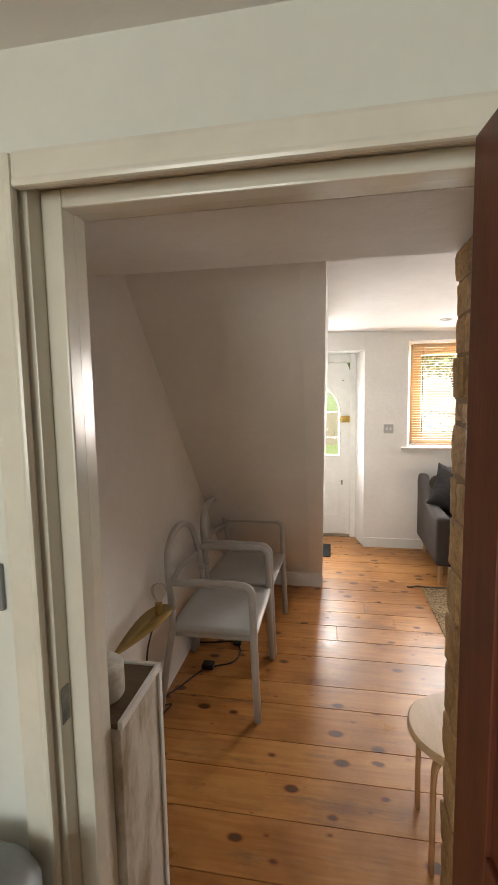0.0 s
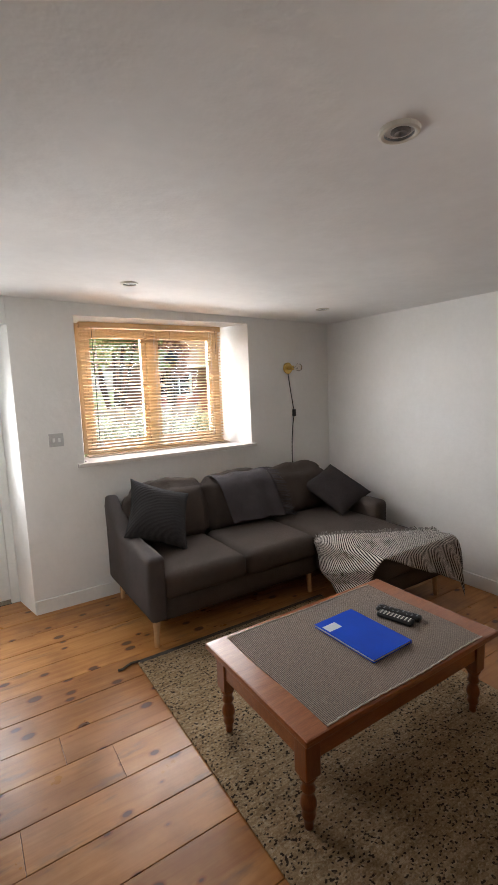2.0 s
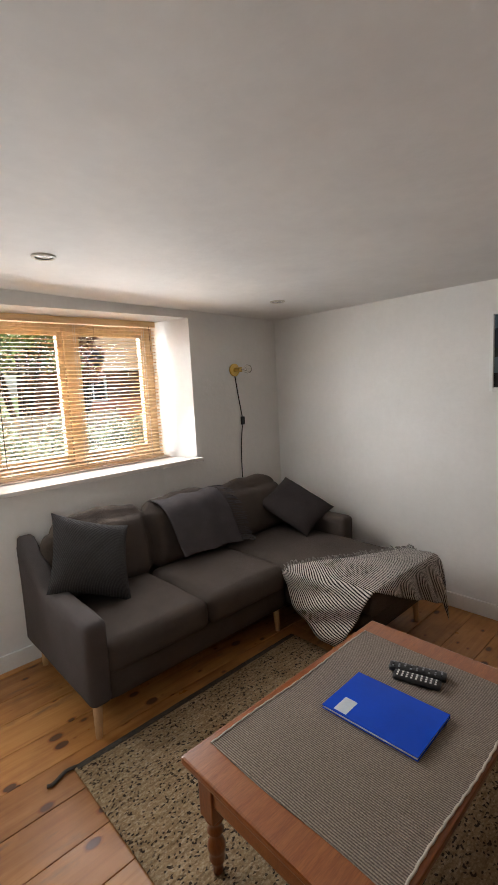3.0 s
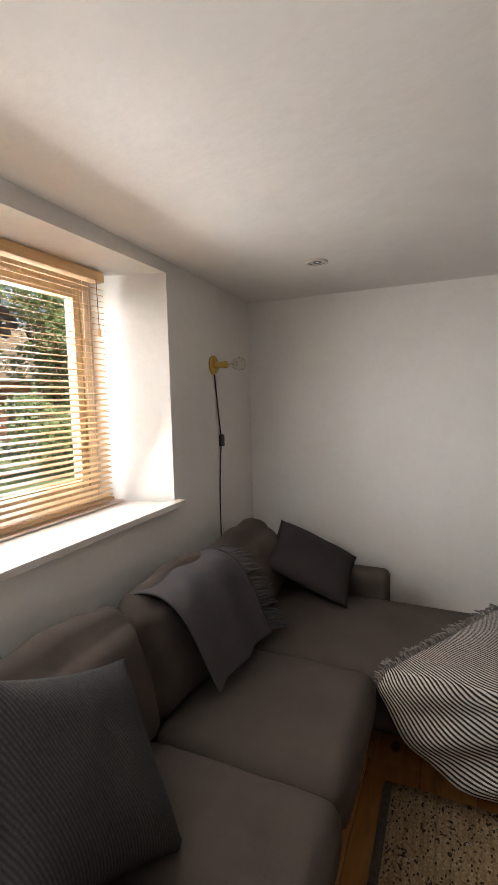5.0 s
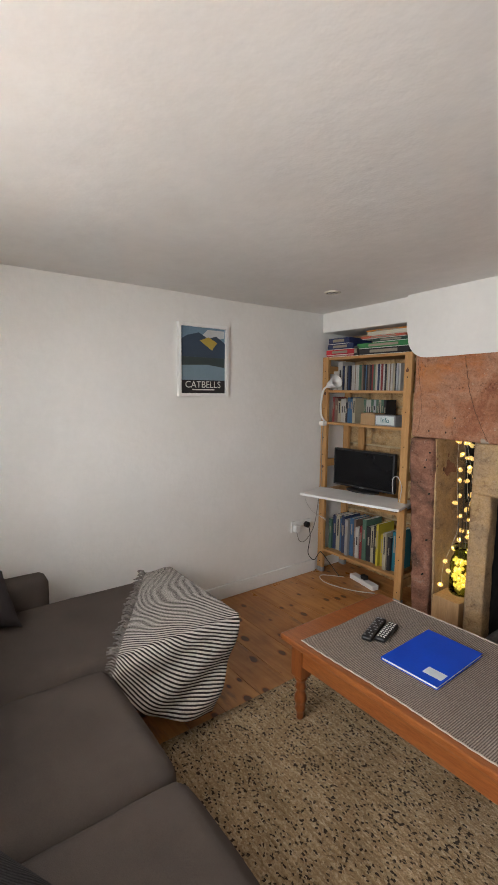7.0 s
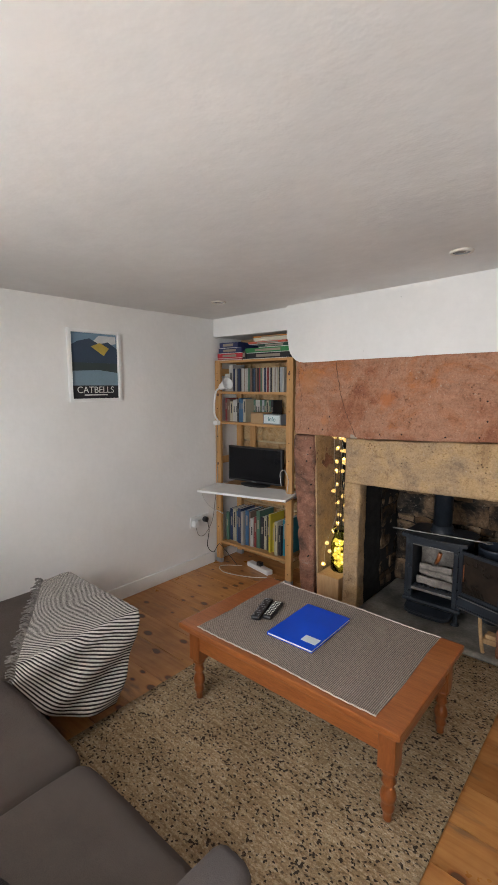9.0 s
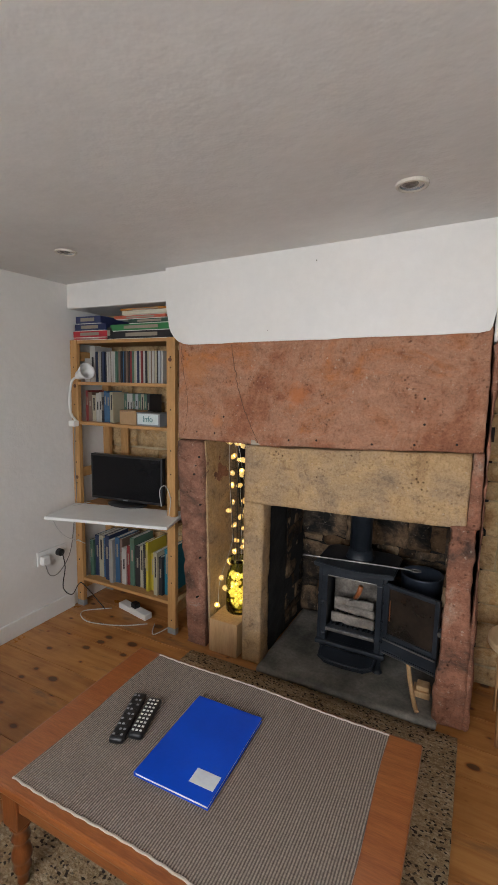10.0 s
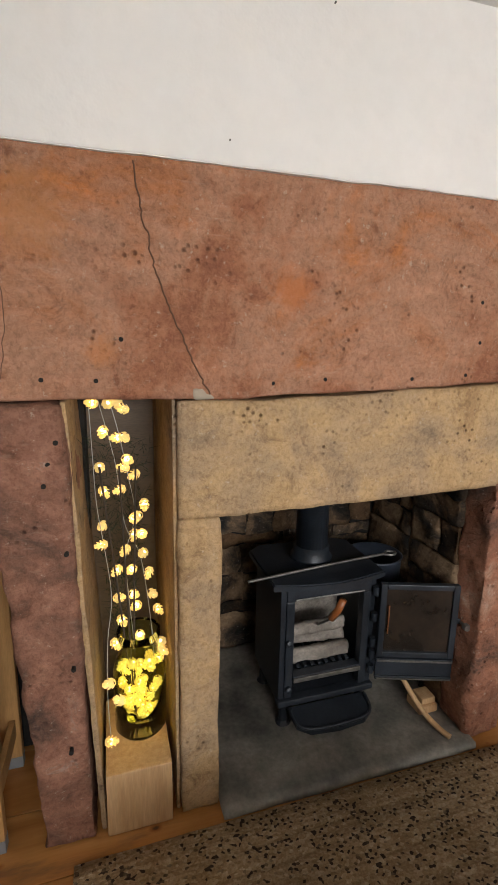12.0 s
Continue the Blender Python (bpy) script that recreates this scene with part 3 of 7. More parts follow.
# ---- structure ----
CEIL = lambda x: 2.208 - 0.027 * (x - 0.5)

# ceiling of the living room, gently uneven
bm = sheet(lambda s, t: Vector((-1.2 + 4.6 * s, 1.28 + 4.0 * t, CEIL(-1.2 + 4.6 * s) + 0.006 * noise.noise(Vector((s * 5, t * 5, 0))))), 40, 36)
q = bmesh.ops.extrude_face_region(bm, geom=bm.faces[:])
for v in q["geom"]:
    if isinstance(v, bmesh.types.BMVert):
        v.co.z = 2.42
bmesh.ops.recalc_face_normals(bm, faces=bm.faces[:])
solo("ceiling", bm, CEILING, "low white plastered cottage ceiling", kind="structure", smooth=False)
solo("ceiling_hall", box((-0.9, 0.885, 1.954), (1.2, 1.278, 2.42)), CEILING, "low white plastered hall ceiling", kind="structure")
solo("ceiling_kitchen", box((-2.2, -2.7, 2.155), (1.5, 0.70, 2.42)), CEILING, "white plastered kitchen ceiling", kind="structure")

# walls
solo("wall_east", box((3.27, 1.0, 0), (3.6, 5.3, 2.42)), PLASTER, "smooth white plastered wall", kind="structure")
bm = bmesh.new()


def prism(bm, outline, z0, z1):
    lo = [bm.verts.new((x, y, z0)) for x, y in outline]
    hi = [bm.verts.new((x, y, z1)) for x, y in outline]
    n = len(outline)
    for i in range(n):
        bm.faces.new((lo[i], lo[(i + 1) % n], hi[(i + 1) % n], hi[i]))
    bm.faces.new(lo[::-1])
    bm.faces.new(hi)


# north wall: pier between door and window, pier to the corner, below and above the window
prism(bm, [(0.45, 4.775), (0.872, 4.775), (0.95, 5.12), (0.95, 5.28), (0.385, 5.28), (0.385, 5.08)], 0, 2.42)
prism(bm, [(2.335, 4.775), (3.27, 4.775), (3.27, 5.28), (2.225, 5.28), (2.225, 5.12)], 0, 2.42)
prism(bm, [(0.872, 4.775), (2.335, 4.775), (2.225, 5.12), (2.225, 5.28), (0.95, 5.28), (0.95, 5.12)], 0, 1.02)
prism(bm, [(0.872, 4.775), (2.335, 4.775), (2.225, 5.12), (2.225, 5.28), (0.95, 5.28), (0.95, 5.12)], 2.105, 2.42)
bmesh.ops.recalc_face_normals(bm, faces=bm.faces[:])
solo("wall_north", bm, PLASTER, "thick white plastered wall with a deep window recess", kind="structure")
solo("wall_above_door", boxes(((-1.2, 4.765, 2.03), (0.448, 5.28, 2.42)), ((-1.2, 5.08, 0), (-0.56, 5.28, 2.03)), ((-1.2, 4.0, 0), (-1.02, 5.08, 2.42))), PLASTER, "white plastered wall around the porch recess", kind="structure")
solo("wall_west", box((-0.95, 0.885, 0), (-0.76, 3.72, 2.42)), PLASTER, "white plastered hall wall", kind="structure")
# raked underside of the stairs with its east face
bm = bmesh.new()
prof = [(3.70, 0.0), (3.70, 0.12), (1.81, 2.2), (1.81, 2.42), (4.0, 2.42), (4.0, 0.0)]
lo = [bm.verts.new((-1.1, y, z)) for y, z in prof]
EDGE = lambda z: 0.042 + 0.0245 * z
hi = [bm.verts.new((EDGE(z), y, z)) for y, z in prof]
for i in range(6):
    bm.faces.new((lo[i], lo[(i + 1) % 6], hi[(i + 1) % 6], hi[i]))
bm.faces.new(lo[::-1]), bm.faces.new(hi)
bmesh.ops.recalc_face_normals(bm, faces=bm.faces[:])
solo("wall_stair", bm, PLASTER, "white plastered sloping underside of a staircase", kind="structure")
bm = bmesh.new()
for seg in (((3.692, 0.0), (3.692, 0.12)), ((3.688, 0.122), (1.80, 2.2))):
    (y0, z0), (y1, z1) = seg
    d = Vector((0, y1 - y0, z1 - z0)).normalized()
    nrm = Vector((0, -d.z, d.y)) if d.y < -0.1 else Vector((0, -1, 0))
    if nrm.z > 0:
        nrm = -nrm
    ring = []
    for y, z in seg:
        c = Vector((0, y, z))
        e0, e1 = Vector((EDGE(z) - 0.10, 0, 0)), Vector((EDGE(z) + 0.004, 0, 0))
        ring.append([e0 + c, e1 + c, e1 + c - nrm * 0.05, e0 + c - nrm * 0.05])
        for k in (0, 1):
            ring[-1][k] += nrm * 0.006
    bm_loft(bm, ring)
bmesh.ops.recalc_face_normals(bm, faces=bm.faces[:])
solo("trim_stair", bm, WHITEPAINT, "white painted board along the stair edge", kind="structure")
# kitchen shell and its doorway wall
solo("wall_doorway", boxes(((-2.2, 0.70, 0), (-0.412, 0.885, 2.42)), ((-0.412, 0.70, 1.985), (0.42, 0.885, 2.42)), ((0.42, 0.70, 0), (1.5, 0.885, 2.42))), KITCHEN, "pale green-white plastered wall around a doorway", kind="structure")
solo("wall_kitchen", boxes(((-2.4, -2.7, 0), (-2.2, 0.885, 2.42)), ((1.5, -2.7, 0), (1.7, 0.70, 2.42)), ((-2.2, -2.7, 0), (-1.35, -2.5, 2.42)), ((-0.05, -2.7, 0), (1.5, -2.5, 2.42)), ((-1.35, -2.7, 0), (-0.05, -2.5, 1.0)), ((-1.35, -2.7, 2.0), (-0.05, -2.5, 2.42))), KITCHEN, "pale plastered kitchen walls", kind="structure")
solo("wall_core", boxes(((0.440, 0.885, 0), (0.80, 1.264, 2.42)), ((0.80, 0.885, 0), (3.3, 0.98, 2.42)), ((2.47, 0.98, 0), (3.3, 1.30, 2.42))), MORTAR, "lime mortar core of the chimney wall", kind="structure")
solo("wall_bookcase_lintel", box((2.46, 1.30, 1.985), (3.27, 1.655, 2.42), 0.01), PLASTER, "white plastered beam over the bookcase recess", kind="structure")

# door lining and architrave
bm = boxes(((-0.41, 0.702, 0), (-0.376, 0.884, 1.984)), ((0.385, 0.702, 0), (0.419, 0.884, 1.984)), ((-0.376, 0.702, 1.954), (0.385, 0.884, 1.984)), bevel=0.002)
solo("trim_door_lining", bm, GLOSS, "cream gloss painted door lining", kind="structure")
bm = boxes(((-0.3755, 0.737, 0), (-0.337, 0.778, 1.953)), ((0.358, 0.737, 0), (0.3845, 0.778, 1.953)), ((-0.3365, 0.737, 1.922), (0.3575, 0.778, 1.953)), bevel=0.004)
solo("trim_door_stop", bm, GLOSS, "cream gloss painted door stop", kind="structure")
bm = bmesh.new()
for a, b in (((-0.445, 0.678, 0), (-0.388, 0.699, 1.992)), ((0.397, 0.678, 0), (0.455, 0.699, 1.992)), ((-0.3875, 0.678, 1.938), (0.3965, 0.699, 1.992))):
    bm_box(bm, a, b, 0.009)
for a, b in (((-0.399, 0.672, 0), (-0.384, 0.692, 1.948)), ((-0.3835, 0.672, 1.933), (0.36, 0.692, 1.948))):
    bm_box(bm, a, b, 0.006)
solo("trim_architrave", bm, GLOSS, "cream gloss painted architrave", kind="structure")
solo("trim_strike_plate", box((-0.377, 0.708, 0.99), (-0.3745, 0.732, 1.06), 0.001), STEEL, "worn steel strike plate in the lining", kind="structure")

# skirting
solo("baseboard", boxes(((3.252, 1.68, 0), (3.269, 4.774, 0.10)), ((0.46, 4.757, 0), (3.251, 4.774, 0.10)), ((-0.759, 3.682, 0), (-0.056, 3.699, 0.11)), bevel=0.004), WHITEPAINT, "white painted skirting board", kind="structure")
solo("baseboard_porch", boxes(((0.452, 4.757, 0), (0.459, 4.774, 0.10)), bevel=0.001), WHITEPAINT, "white painted skirting end", kind="structure")

# window sill
solo("window_sill", boxes(((0.82, 4.735, 1.022), (2.37, 4.80, 1.05)), ((0.90, 4.80, 1.022), (2.29, 5.10, 1.048)), bevel=0.004), SILL, "glossy white painted window board", kind="structure")
# thin added strip: the blind's reflection on the sill, put in as colour
solo("window_sill_tiles", box((0.955, 4.99, 1.052), (2.23, 5.10, 1.062), 0.002), SILLREFLECTION, "glossy strip coloured as the reflection of the blind in the sill", kind="structure")


def build_window():
    w = thing("window_1", (1.59, 5.14, 1.05), "pale timber casement window with two panes", "window", kind="structure")
    y0, y1 = 5.12, 5.19
    bars = [((0.952, y0, 1.064), (1.02, y1, 2.10)), ((2.16, y0, 1.064), (2.222, y1, 2.10)), ((1.522, y0 - 0.01, 1.12), (1.598, y1, 2.04)), ((1.021, y0, 2.04), (2.159, y1, 2.10)), ((1.021, y0, 1.064), (2.159, y1, 1.12))]
    for a, b in bars:
        part("window_frame", box(a, b, 0.004), PALEPINE, w)
    for x0, x1 in ((1.022, 1.520), (1.600, 2.158)):
        for a, b in (((x0, 5.13, 1.122), (x0 + 0.038, 5.18, 2.038)), ((x1 - 0.038, 5.13, 1.122), (x1, 5.18, 2.038)), ((x0 + 0.039, 5.13, 1.99), (x1 - 0.039, 5.18, 2.038)), ((x0 + 0.039, 5.13, 1.122), (x1 - 0.039, 5.18, 1.165))):
            part("casement", box(a, b, 0.004), PALEPINE, w, "pale varnished casement bar")
        pane = part("pane", box((x0 + 0.035, 5.152, 1.16), (x1 - 0.035, 5.156, 1.995)), GLASS, w, "clear window glass")
        pane.visible_shadow = False
    return w


build_window()


def build_blind():
    b = thing("venetian_blind", (1.58, 5.04, 1.08), "honey-coloured wooden venetian blind, lowered with open slats", "blind")
    x0, x1 = 0.962, 2.188
    part("head_rail", box((x0, 5.005, 2.055), (x1, 5.06, 2.098), 0.003), SLAT, b, "darker wooden head rail")
    part("bottom_rail", box((x0, 5.01, 1.068), (x1, 5.045, 1.086), 0.003), SLAT, b)
    me = mesh_of("slat", box((-(x1 - x0) / 2, -0.0135, -0.0012), ((x1 - x0) / 2, 0.0135, 0.0012)), SLAT)
    n = 37
    for i in range(n):
        ob = new("slat", me)
        ob.parent = b
        ob.matrix_parent_inverse = ORIGINS[b.name].inverted()
        ob.matrix_basis = pose((x0 + x1) / 2, 5.028, 1.098 + i * 0.0258, 14 + 2 * math.sin(i * 1.7), 0, 0.05 * math.sin(i * 2.3))
    for x in (1.08, 1.565, 2.09):
        part("ladder_cord", boxes(((x - 0.001, 5.0125, 1.086), (x + 0.001, 5.0140, 2.056)), ((x - 0.001, 5.042, 1.086), (x + 0.001, 5.0435, 2.056))), WHITECABLE, b)
    part("pull_cord", sweep([(1.05, 5.0, 2.06), (1.052, 4.998, 1.6), (1.05, 5.0, 1.15)], 0.0022, n=6), CABLE, b, "dark tilt cord")
    part("pull_cord", sweep([(2.13, 5.0, 2.06), (2.132, 4.998, 1.85)], 0.0016, n=6), CABLE, b)
    part("cord_knob", lathe([(0.003, 0), (0.008, -0.012), (0.009, -0.03), (0.004, -0.036)], (2.132, 4.998, 1.85), 10), SLAT, b)


build_blind()

# sun catcher on the glass
sc = thing("suncatcher", (1.74, 5.10, 1.80), "small dark quatrefoil sun catcher hanging at the window", "ornament")
dk = plain("dark_blue_glass", (0.03, 0.04, 0.07), 0.3)
for i in range(4):
    a = math.pi / 2 * i
    part("petal", lathe([(0.0, 0), (0.028, 0.001), (0.028, 0.005), (0.0, 0.006)], (1.74 + 0.034 * math.cos(a), 5.10, 1.83 + 0.034 * math.sin(a)), 14, (0, 1, 0)), dk, sc)
part("thread", sweep([(1.74, 5.103, 1.86), (1.74, 5.103, 2.05)], 0.001, n=5), CABLE, sc)


def build_front_door():
    d = thing("door_1", (-0.08, 5.12, 0.0), "white painted front door with an arched glazed panel", "door", kind="structure")
    x0, x1, y0, y1 = -0.50, 0.322, 5.10, 5.145
    cx, gw, gz0, gz1 = -0.09, 0.29, 0.92, 1.40
    # leaf with an arched hole: strips around the glass
    bm = bmesh.new()
    n = 18
    arch = [(cx + gw * math.cos(math.pi * i / n), gz1 + gw * 1.02 * math.sin(math.pi * i / n)) for i in range(n + 1)]
    hole = [(cx + gw, gz0)] + arch + [(cx - gw, gz0)]
    outer = [(x1, gz0)] + [(x1 if i < n / 4 else (x0 if i > 3 * n / 4 else cx + (x1 - cx) * math.cos(math.pi * i / n) / math.cos(math.pi / 4)), 1.40 + (0.53 if n / 4 <= i <= 3 * n / 4 else 0.53 * abs(math.tan(math.pi * i / n)))) for i in range(n + 1)] + [(x0, gz0)]
    rings = []
    for y in (y0, y1):
        rings.append(([bm.verts.new((x, y, z)) for x, z in hole], [bm.verts.new((x, y, min(z, 1.93))) for x, z in outer]))
    for (h, o), flip in zip(rings, (False, True)):
        for i in range(len(h) - 1):
            f = (h[i], o[i], o[i + 1], h[i + 1])
            bm.faces.new(f[::-1] if flip else f)
    for i in range(len(hole) - 1):
        bm.faces.new((rings[0][0][i], rings[0][0][i + 1], rings[1][0][i + 1], rings[1][0][i]))
    bm_box(bm, (x0, y0, 0.03), (x1, y1, gz0 - 0.0005))
    bmesh.ops.recalc_face_normals(bm, faces=bm.faces[:])
    leaf = part("leaf", bm, PALEDOOR, d)
    for xa, xb in ((-0.42, -0.14), (-0.04, 0.21)):
        bm = boxes(((xa, 5.092, 0.22), (xb, 5.0995, 0.24)), ((xa, 5.092, 0.61), (xb, 5.0995, 0.63)), ((xa, 5.092, 0.241), (xa + 0.02, 5.0995, 0.609)), ((xb - 0.02, 5.092, 0.241), (xb, 5.0995, 0.609)), bevel=0.003)
        part("panel_moulding", bm, PALEDOOR, d)
    pane = part("pane", box((cx - gw, 5.12, gz0), (cx + gw, 5.124, gz1 + gw)), GLASS, d, "bright leaded door glass")
    pane.visible_shadow = False
    for z in (1.12, 1.40):
        part("glazing_bar", box((cx - gw, 5.108, z - 0.006), (cx + gw, 5.119, z + 0.006), 0.002), PALEDOOR, d)
    part("glazing_bar", box((cx - 0.006, 5.106, gz0), (cx + 0.006, 5.107 + 0.012, gz1 + gw), 0.002), PALEDOOR, d)
    bead = sweep([(cx + (gw + 0.012), 5.096, gz0 - 0.01)] + [(cx + (gw + 0.012) * math.cos(math.pi * i / n), 5.096, gz1 + (gw + 0.012) * math.sin(math.pi * i / n)) for i in range(n + 1)] + [(cx - gw - 0.012, 5.096, gz0 - 0.01)], 0.012, 0.006, 8, up=(0, 1, 0))
    part("bead", bead, PALEDOOR, d)
    lock = part("rim_lock", box((0.225, 5.062, 1.285), (0.318, 5.0985, 1.355), 0.005), BRASS, d, "polished brass rim lock")
    part("lock_knob", lathe([(0.008, 0), (0.02, 0.006), (0.022, 0.014), (0.012, 0.02)], (0.262, 5.062, 1.32), 16, (0, -1, 0)), BRASS, lock)
    part("latch", box((0.175, 5.075, 1.312), (0.2245, 5.083, 1.322), 0.001), BRASS, lock)
    part("keyhole_plate", box((0.225, 5.0935, 0.59), (0.245, 5.0985, 0.64), 0.002), STEEL, d, "small dark keyhole plate")
    part("coat_hook", lathe([(0.006, 0), (0.008, 0.01), (0.004, 0.016)], (0.245, 5.0985, 1.74), 10, (0, -1, 0)), STEEL, d)
    for a, b in (((0.323, 5.082, 0.0), (0.384, 5.16, 2.028)), ((-0.559, 5.082, 0.0), (-0.501, 5.16, 2.028)), ((-0.50, 5.082, 1.935), (0.322, 5.16, 2.028))):
        part("door_frame", box(a, b, 0.006), PALEDOOR, d)
    part("threshold", box((-0.50, 5.09, 0.0), (0.322, 5.16, 0.026), 0.003), FENCE, d, "worn dark timber threshold")


build_front_door()
solo("doormat", rbox((-0.45, 4.40, 0.0005), (0.115, 4.78, 0.012), 0.005, 0.04), DOORMAT, "dark grey doormat in front of the front door", "doormat")
sw = thing("light_switch", (0.69, 4.77, 1.235), "white plastic light switch on the wall beside the window", "light switch")
part("plate", box((0.642, 4.764, 1.19), (0.738, 4.7745, 1.283), 0.002), plain("greyed_switch_plastic", (0.50, 0.50, 0.49), 0.4), sw)
for x in (0.672, 0.708):
    part("rocker", box((x - 0.008, 4.759, 1.222), (x + 0.008, 4.7635, 1.25), 0.001), WHITEPLASTIC, sw)

# open internal door, red-brown
dr = thing("door_2", (0.352, 0.70, 0.0), "open red-brown stained timber door with recessed panels", "door", kind="structure")
M = Matrix.Translation((0.296, 0.645, 0)) @ Matrix.Rotation(radians(-84), 4, "Z")
part("leaf", box((0, 0.008, 0.012), (0.69, 0.028, 1.918), 0, M), MAHOGANY, dr)
for a, b in (((0, 0, 0.012), (0.10, 0.036, 1.918)), ((0.59, 0, 0.012), (0.69, 0.036, 1.918)), ((0.101, 0, 1.81), (0.589, 0.036, 1.918)), ((0.101, 0, 0.012), (0.589, 0.036, 0.22)), ((0.101, 0, 0.86), (0.589, 0.036, 1.02))):
    part("rail", box(a, b, 0.003, M), MAHOGANY, dr)
hp = part("handle", lathe([(0.022, 0), (0.022, 0.006), (0.009, 0.01), (0.009, 0.03), (0.024, 0.04), (0.022, 0.058), (0.0, 0.062)], M @ Vector((0.64, 0.036, 0.98)), 16, M.to_3x3() @ Vector((0, 1, 0))), BRASS, dr, "small brass door knob")

# recessed spotlights
BEIGEMETAL = surf("cream_enamel", (0.58, 0.54, 0.46), (0.64, 0.60, 0.52), 9, 80, 0.4, 0.02, grain=0.05)
for k, (x, y) in enumerate(((1.125, 2.16), (1.05, 4.05), (2.655, 4.155), (2.70, 2.16))):
    z = CEIL(x) - 0.003
    sp = thing("ceiling_spotlight", (x, y, z), "recessed ceiling spotlight with a white metal ring, switched off", "spotlight", group="ceiling spotlights")
    part("ring", lathe([(0.036, 0.014), (0.038, -0.003), (0.044, -0.006), (0.051, -0.004), (0.054, 0.012)], (x, y, z), 28, close=False), BEIGEMETAL, sp)
    part("cup", lathe([(0.0, 0.012), (0.037, 0.012), (0.0372, -0.002)], (x, y, z), 24, close=False), GREYPLASTIC, sp, "shaded metal cup")
    part("lamp_face", lathe([(0.0, 0.004), (0.016, -0.001), (0.025, 0.003), (0.026, 0.011)], (x + 0.006, y, z), 18), STEEL, sp, "dull reflector lamp")

# ---- fireplace ----
FP = thing("fireplace", (1.6, 1.35, 0.0), "old stone fireplace with a red sandstone lintel and plastered breast", "fireplace", kind="structure")


def crack_x(z):
    t = max(0.0, (z - 1.24) / 0.5)
    return 1.885 + 0.03 * math.sin(t * 3.1) + 0.165 * t + 0.008 * noise.noise(Vector((z * 28, 1, 0)))


def crack(p, d):
    if d.y < 0.5:
        return 0.0
    t = (p.z - 1.26) / 0.49
    x = crack_x(p.z)
    g = -0.004 * math.exp(-((p.x - x) / 0.012) ** 2)
    x2 = 2.345 - 0.02 * math.sin(t * 5)
    g -= 0.004 * math.exp(-((p.x - x2) / 0.012) ** 2)
    g += 0.006 * math.exp(-(((p.x - 1.68) / 0.07) ** 2 + ((p.z - 1.50) / 0.06) ** 2))
    return g


bm = rbox((0.846, 1.20, 1.268), (2.385, 1.69, 1.79), 0.009, 0.0125, 0.007, 5, 1, crack)
for v in bm.verts:
    if v.co.z < 1.55:
        v.co.z -= 0.044 * min(1, max(0, (v.co.x - 0.88) / 0.85)) * min(1, (1.55 - v.co.z) / 0.2)
lintel_front = np.array([v.co[:] for v in bm.verts if v.co.y > 1.665])


def on_lintel(x, z, out=0.0):
    """Point on the uneven face of the lintel."""
    d2 = (lintel_front[:, 0] - x) ** 2 + (lintel_front[:, 2] - z) ** 2
    near = np.argsort(d2)[:4]
    w = 1.0 / (d2[near] + 1e-6)
    return Vector((x, float((lintel_front[near, 1] * w).sum() / w.sum()) + out, z))


part("lintel", bm, REDSTONE, FP, "cracked red sandstone lintel", True)
# plastered breast with rounded lower corners
bm = bmesh.new()
outline = [(0.845, 2.42), (0.838, 1.92)]
outline += [(0.84 + 0.0 + 0.03 * (1 - math.cos(a * math.pi / 12)) , 1.92 - 0.155 * math.sin(a * math.pi / 12)) for a in range(1, 6)]
outline += [(0.90 + i * 0.0707, 1.762 - 0.02 * i / 20 + 0.006 * noise.noise(Vector((i * 0.6, 3, 0)))) for i in range(0, 20)]
outline += [(2.31 + 0.135 * math.sin(a * math.pi / 12), 1.742 + 0.135 * (1 - math.cos(a * math.pi / 12))) for a in range(0, 7)]
outline += [(2.46, 1.95), (2.464, 2.42)]
fr = [bm.verts.new((x, 1.699, z)) for x, z in outline]
bk = [bm.verts.new((x, 0.985, z)) for x, z in outline]
bm.faces.new(fr), bm.faces.new(bk[::-1])
for i in range(len(fr)):
    bm.faces.new((fr[i], bk[i], bk[(i + 1) % len(fr)], fr[(i + 1) % len(fr)]))
bmesh.ops.recalc_face_normals(bm, faces=bm.faces[:])
bmesh.ops.bevel(bm, geom=[e for e in bm.edges if all(v.co.y > 1.69 for v in e.verts)], offset=0.0025, segments=2, affect="EDGES")
part("chimney_breast", bm, PLASTER, FP, "white plastered chimney breast")
HAIRLINE = plain("crack_shadow", (0.17, 0.085, 0.05), 0.95)
part("crack", sweep([on_lintel(crack_x(z) + 0.004 * noise.noise(Vector((z * 90, 4, 0))), z, -0.0004) for z in [1.236 + 0.0088 * k for k in range(58)]], 0.0042, 0.002, 6), HAIRLINE, FP, "thin jagged crack")
part("crack", sweep([on_lintel(2.345 - 0.02 * math.sin((z - 1.26) / 0.49 * 5) + 0.008 * noise.noise(Vector((z * 30, 0, 3))), z, -0.0004) for z in [1.25 + 0.0088 * k for k in range(56)]], 0.0015, 0.0013, 6), HAIRLINE, FP)
part("mortar_patch", rbox((1.87, 1.66, 1.222), (1.925, 1.694, 1.252), 0.008, 0.012, 0.004, 30, 2), plain("grey_mortar_patch", (0.42, 0.36, 0.28), 0.9), FP, "grey mortar patch", True)
part("wall_nail", lathe([(0.002, 0), (0.0025, 0.003), (0.001, 0.006)], (1.60, 1.699, 2.11), 8, (0, 1, 0)), STEEL, FP)
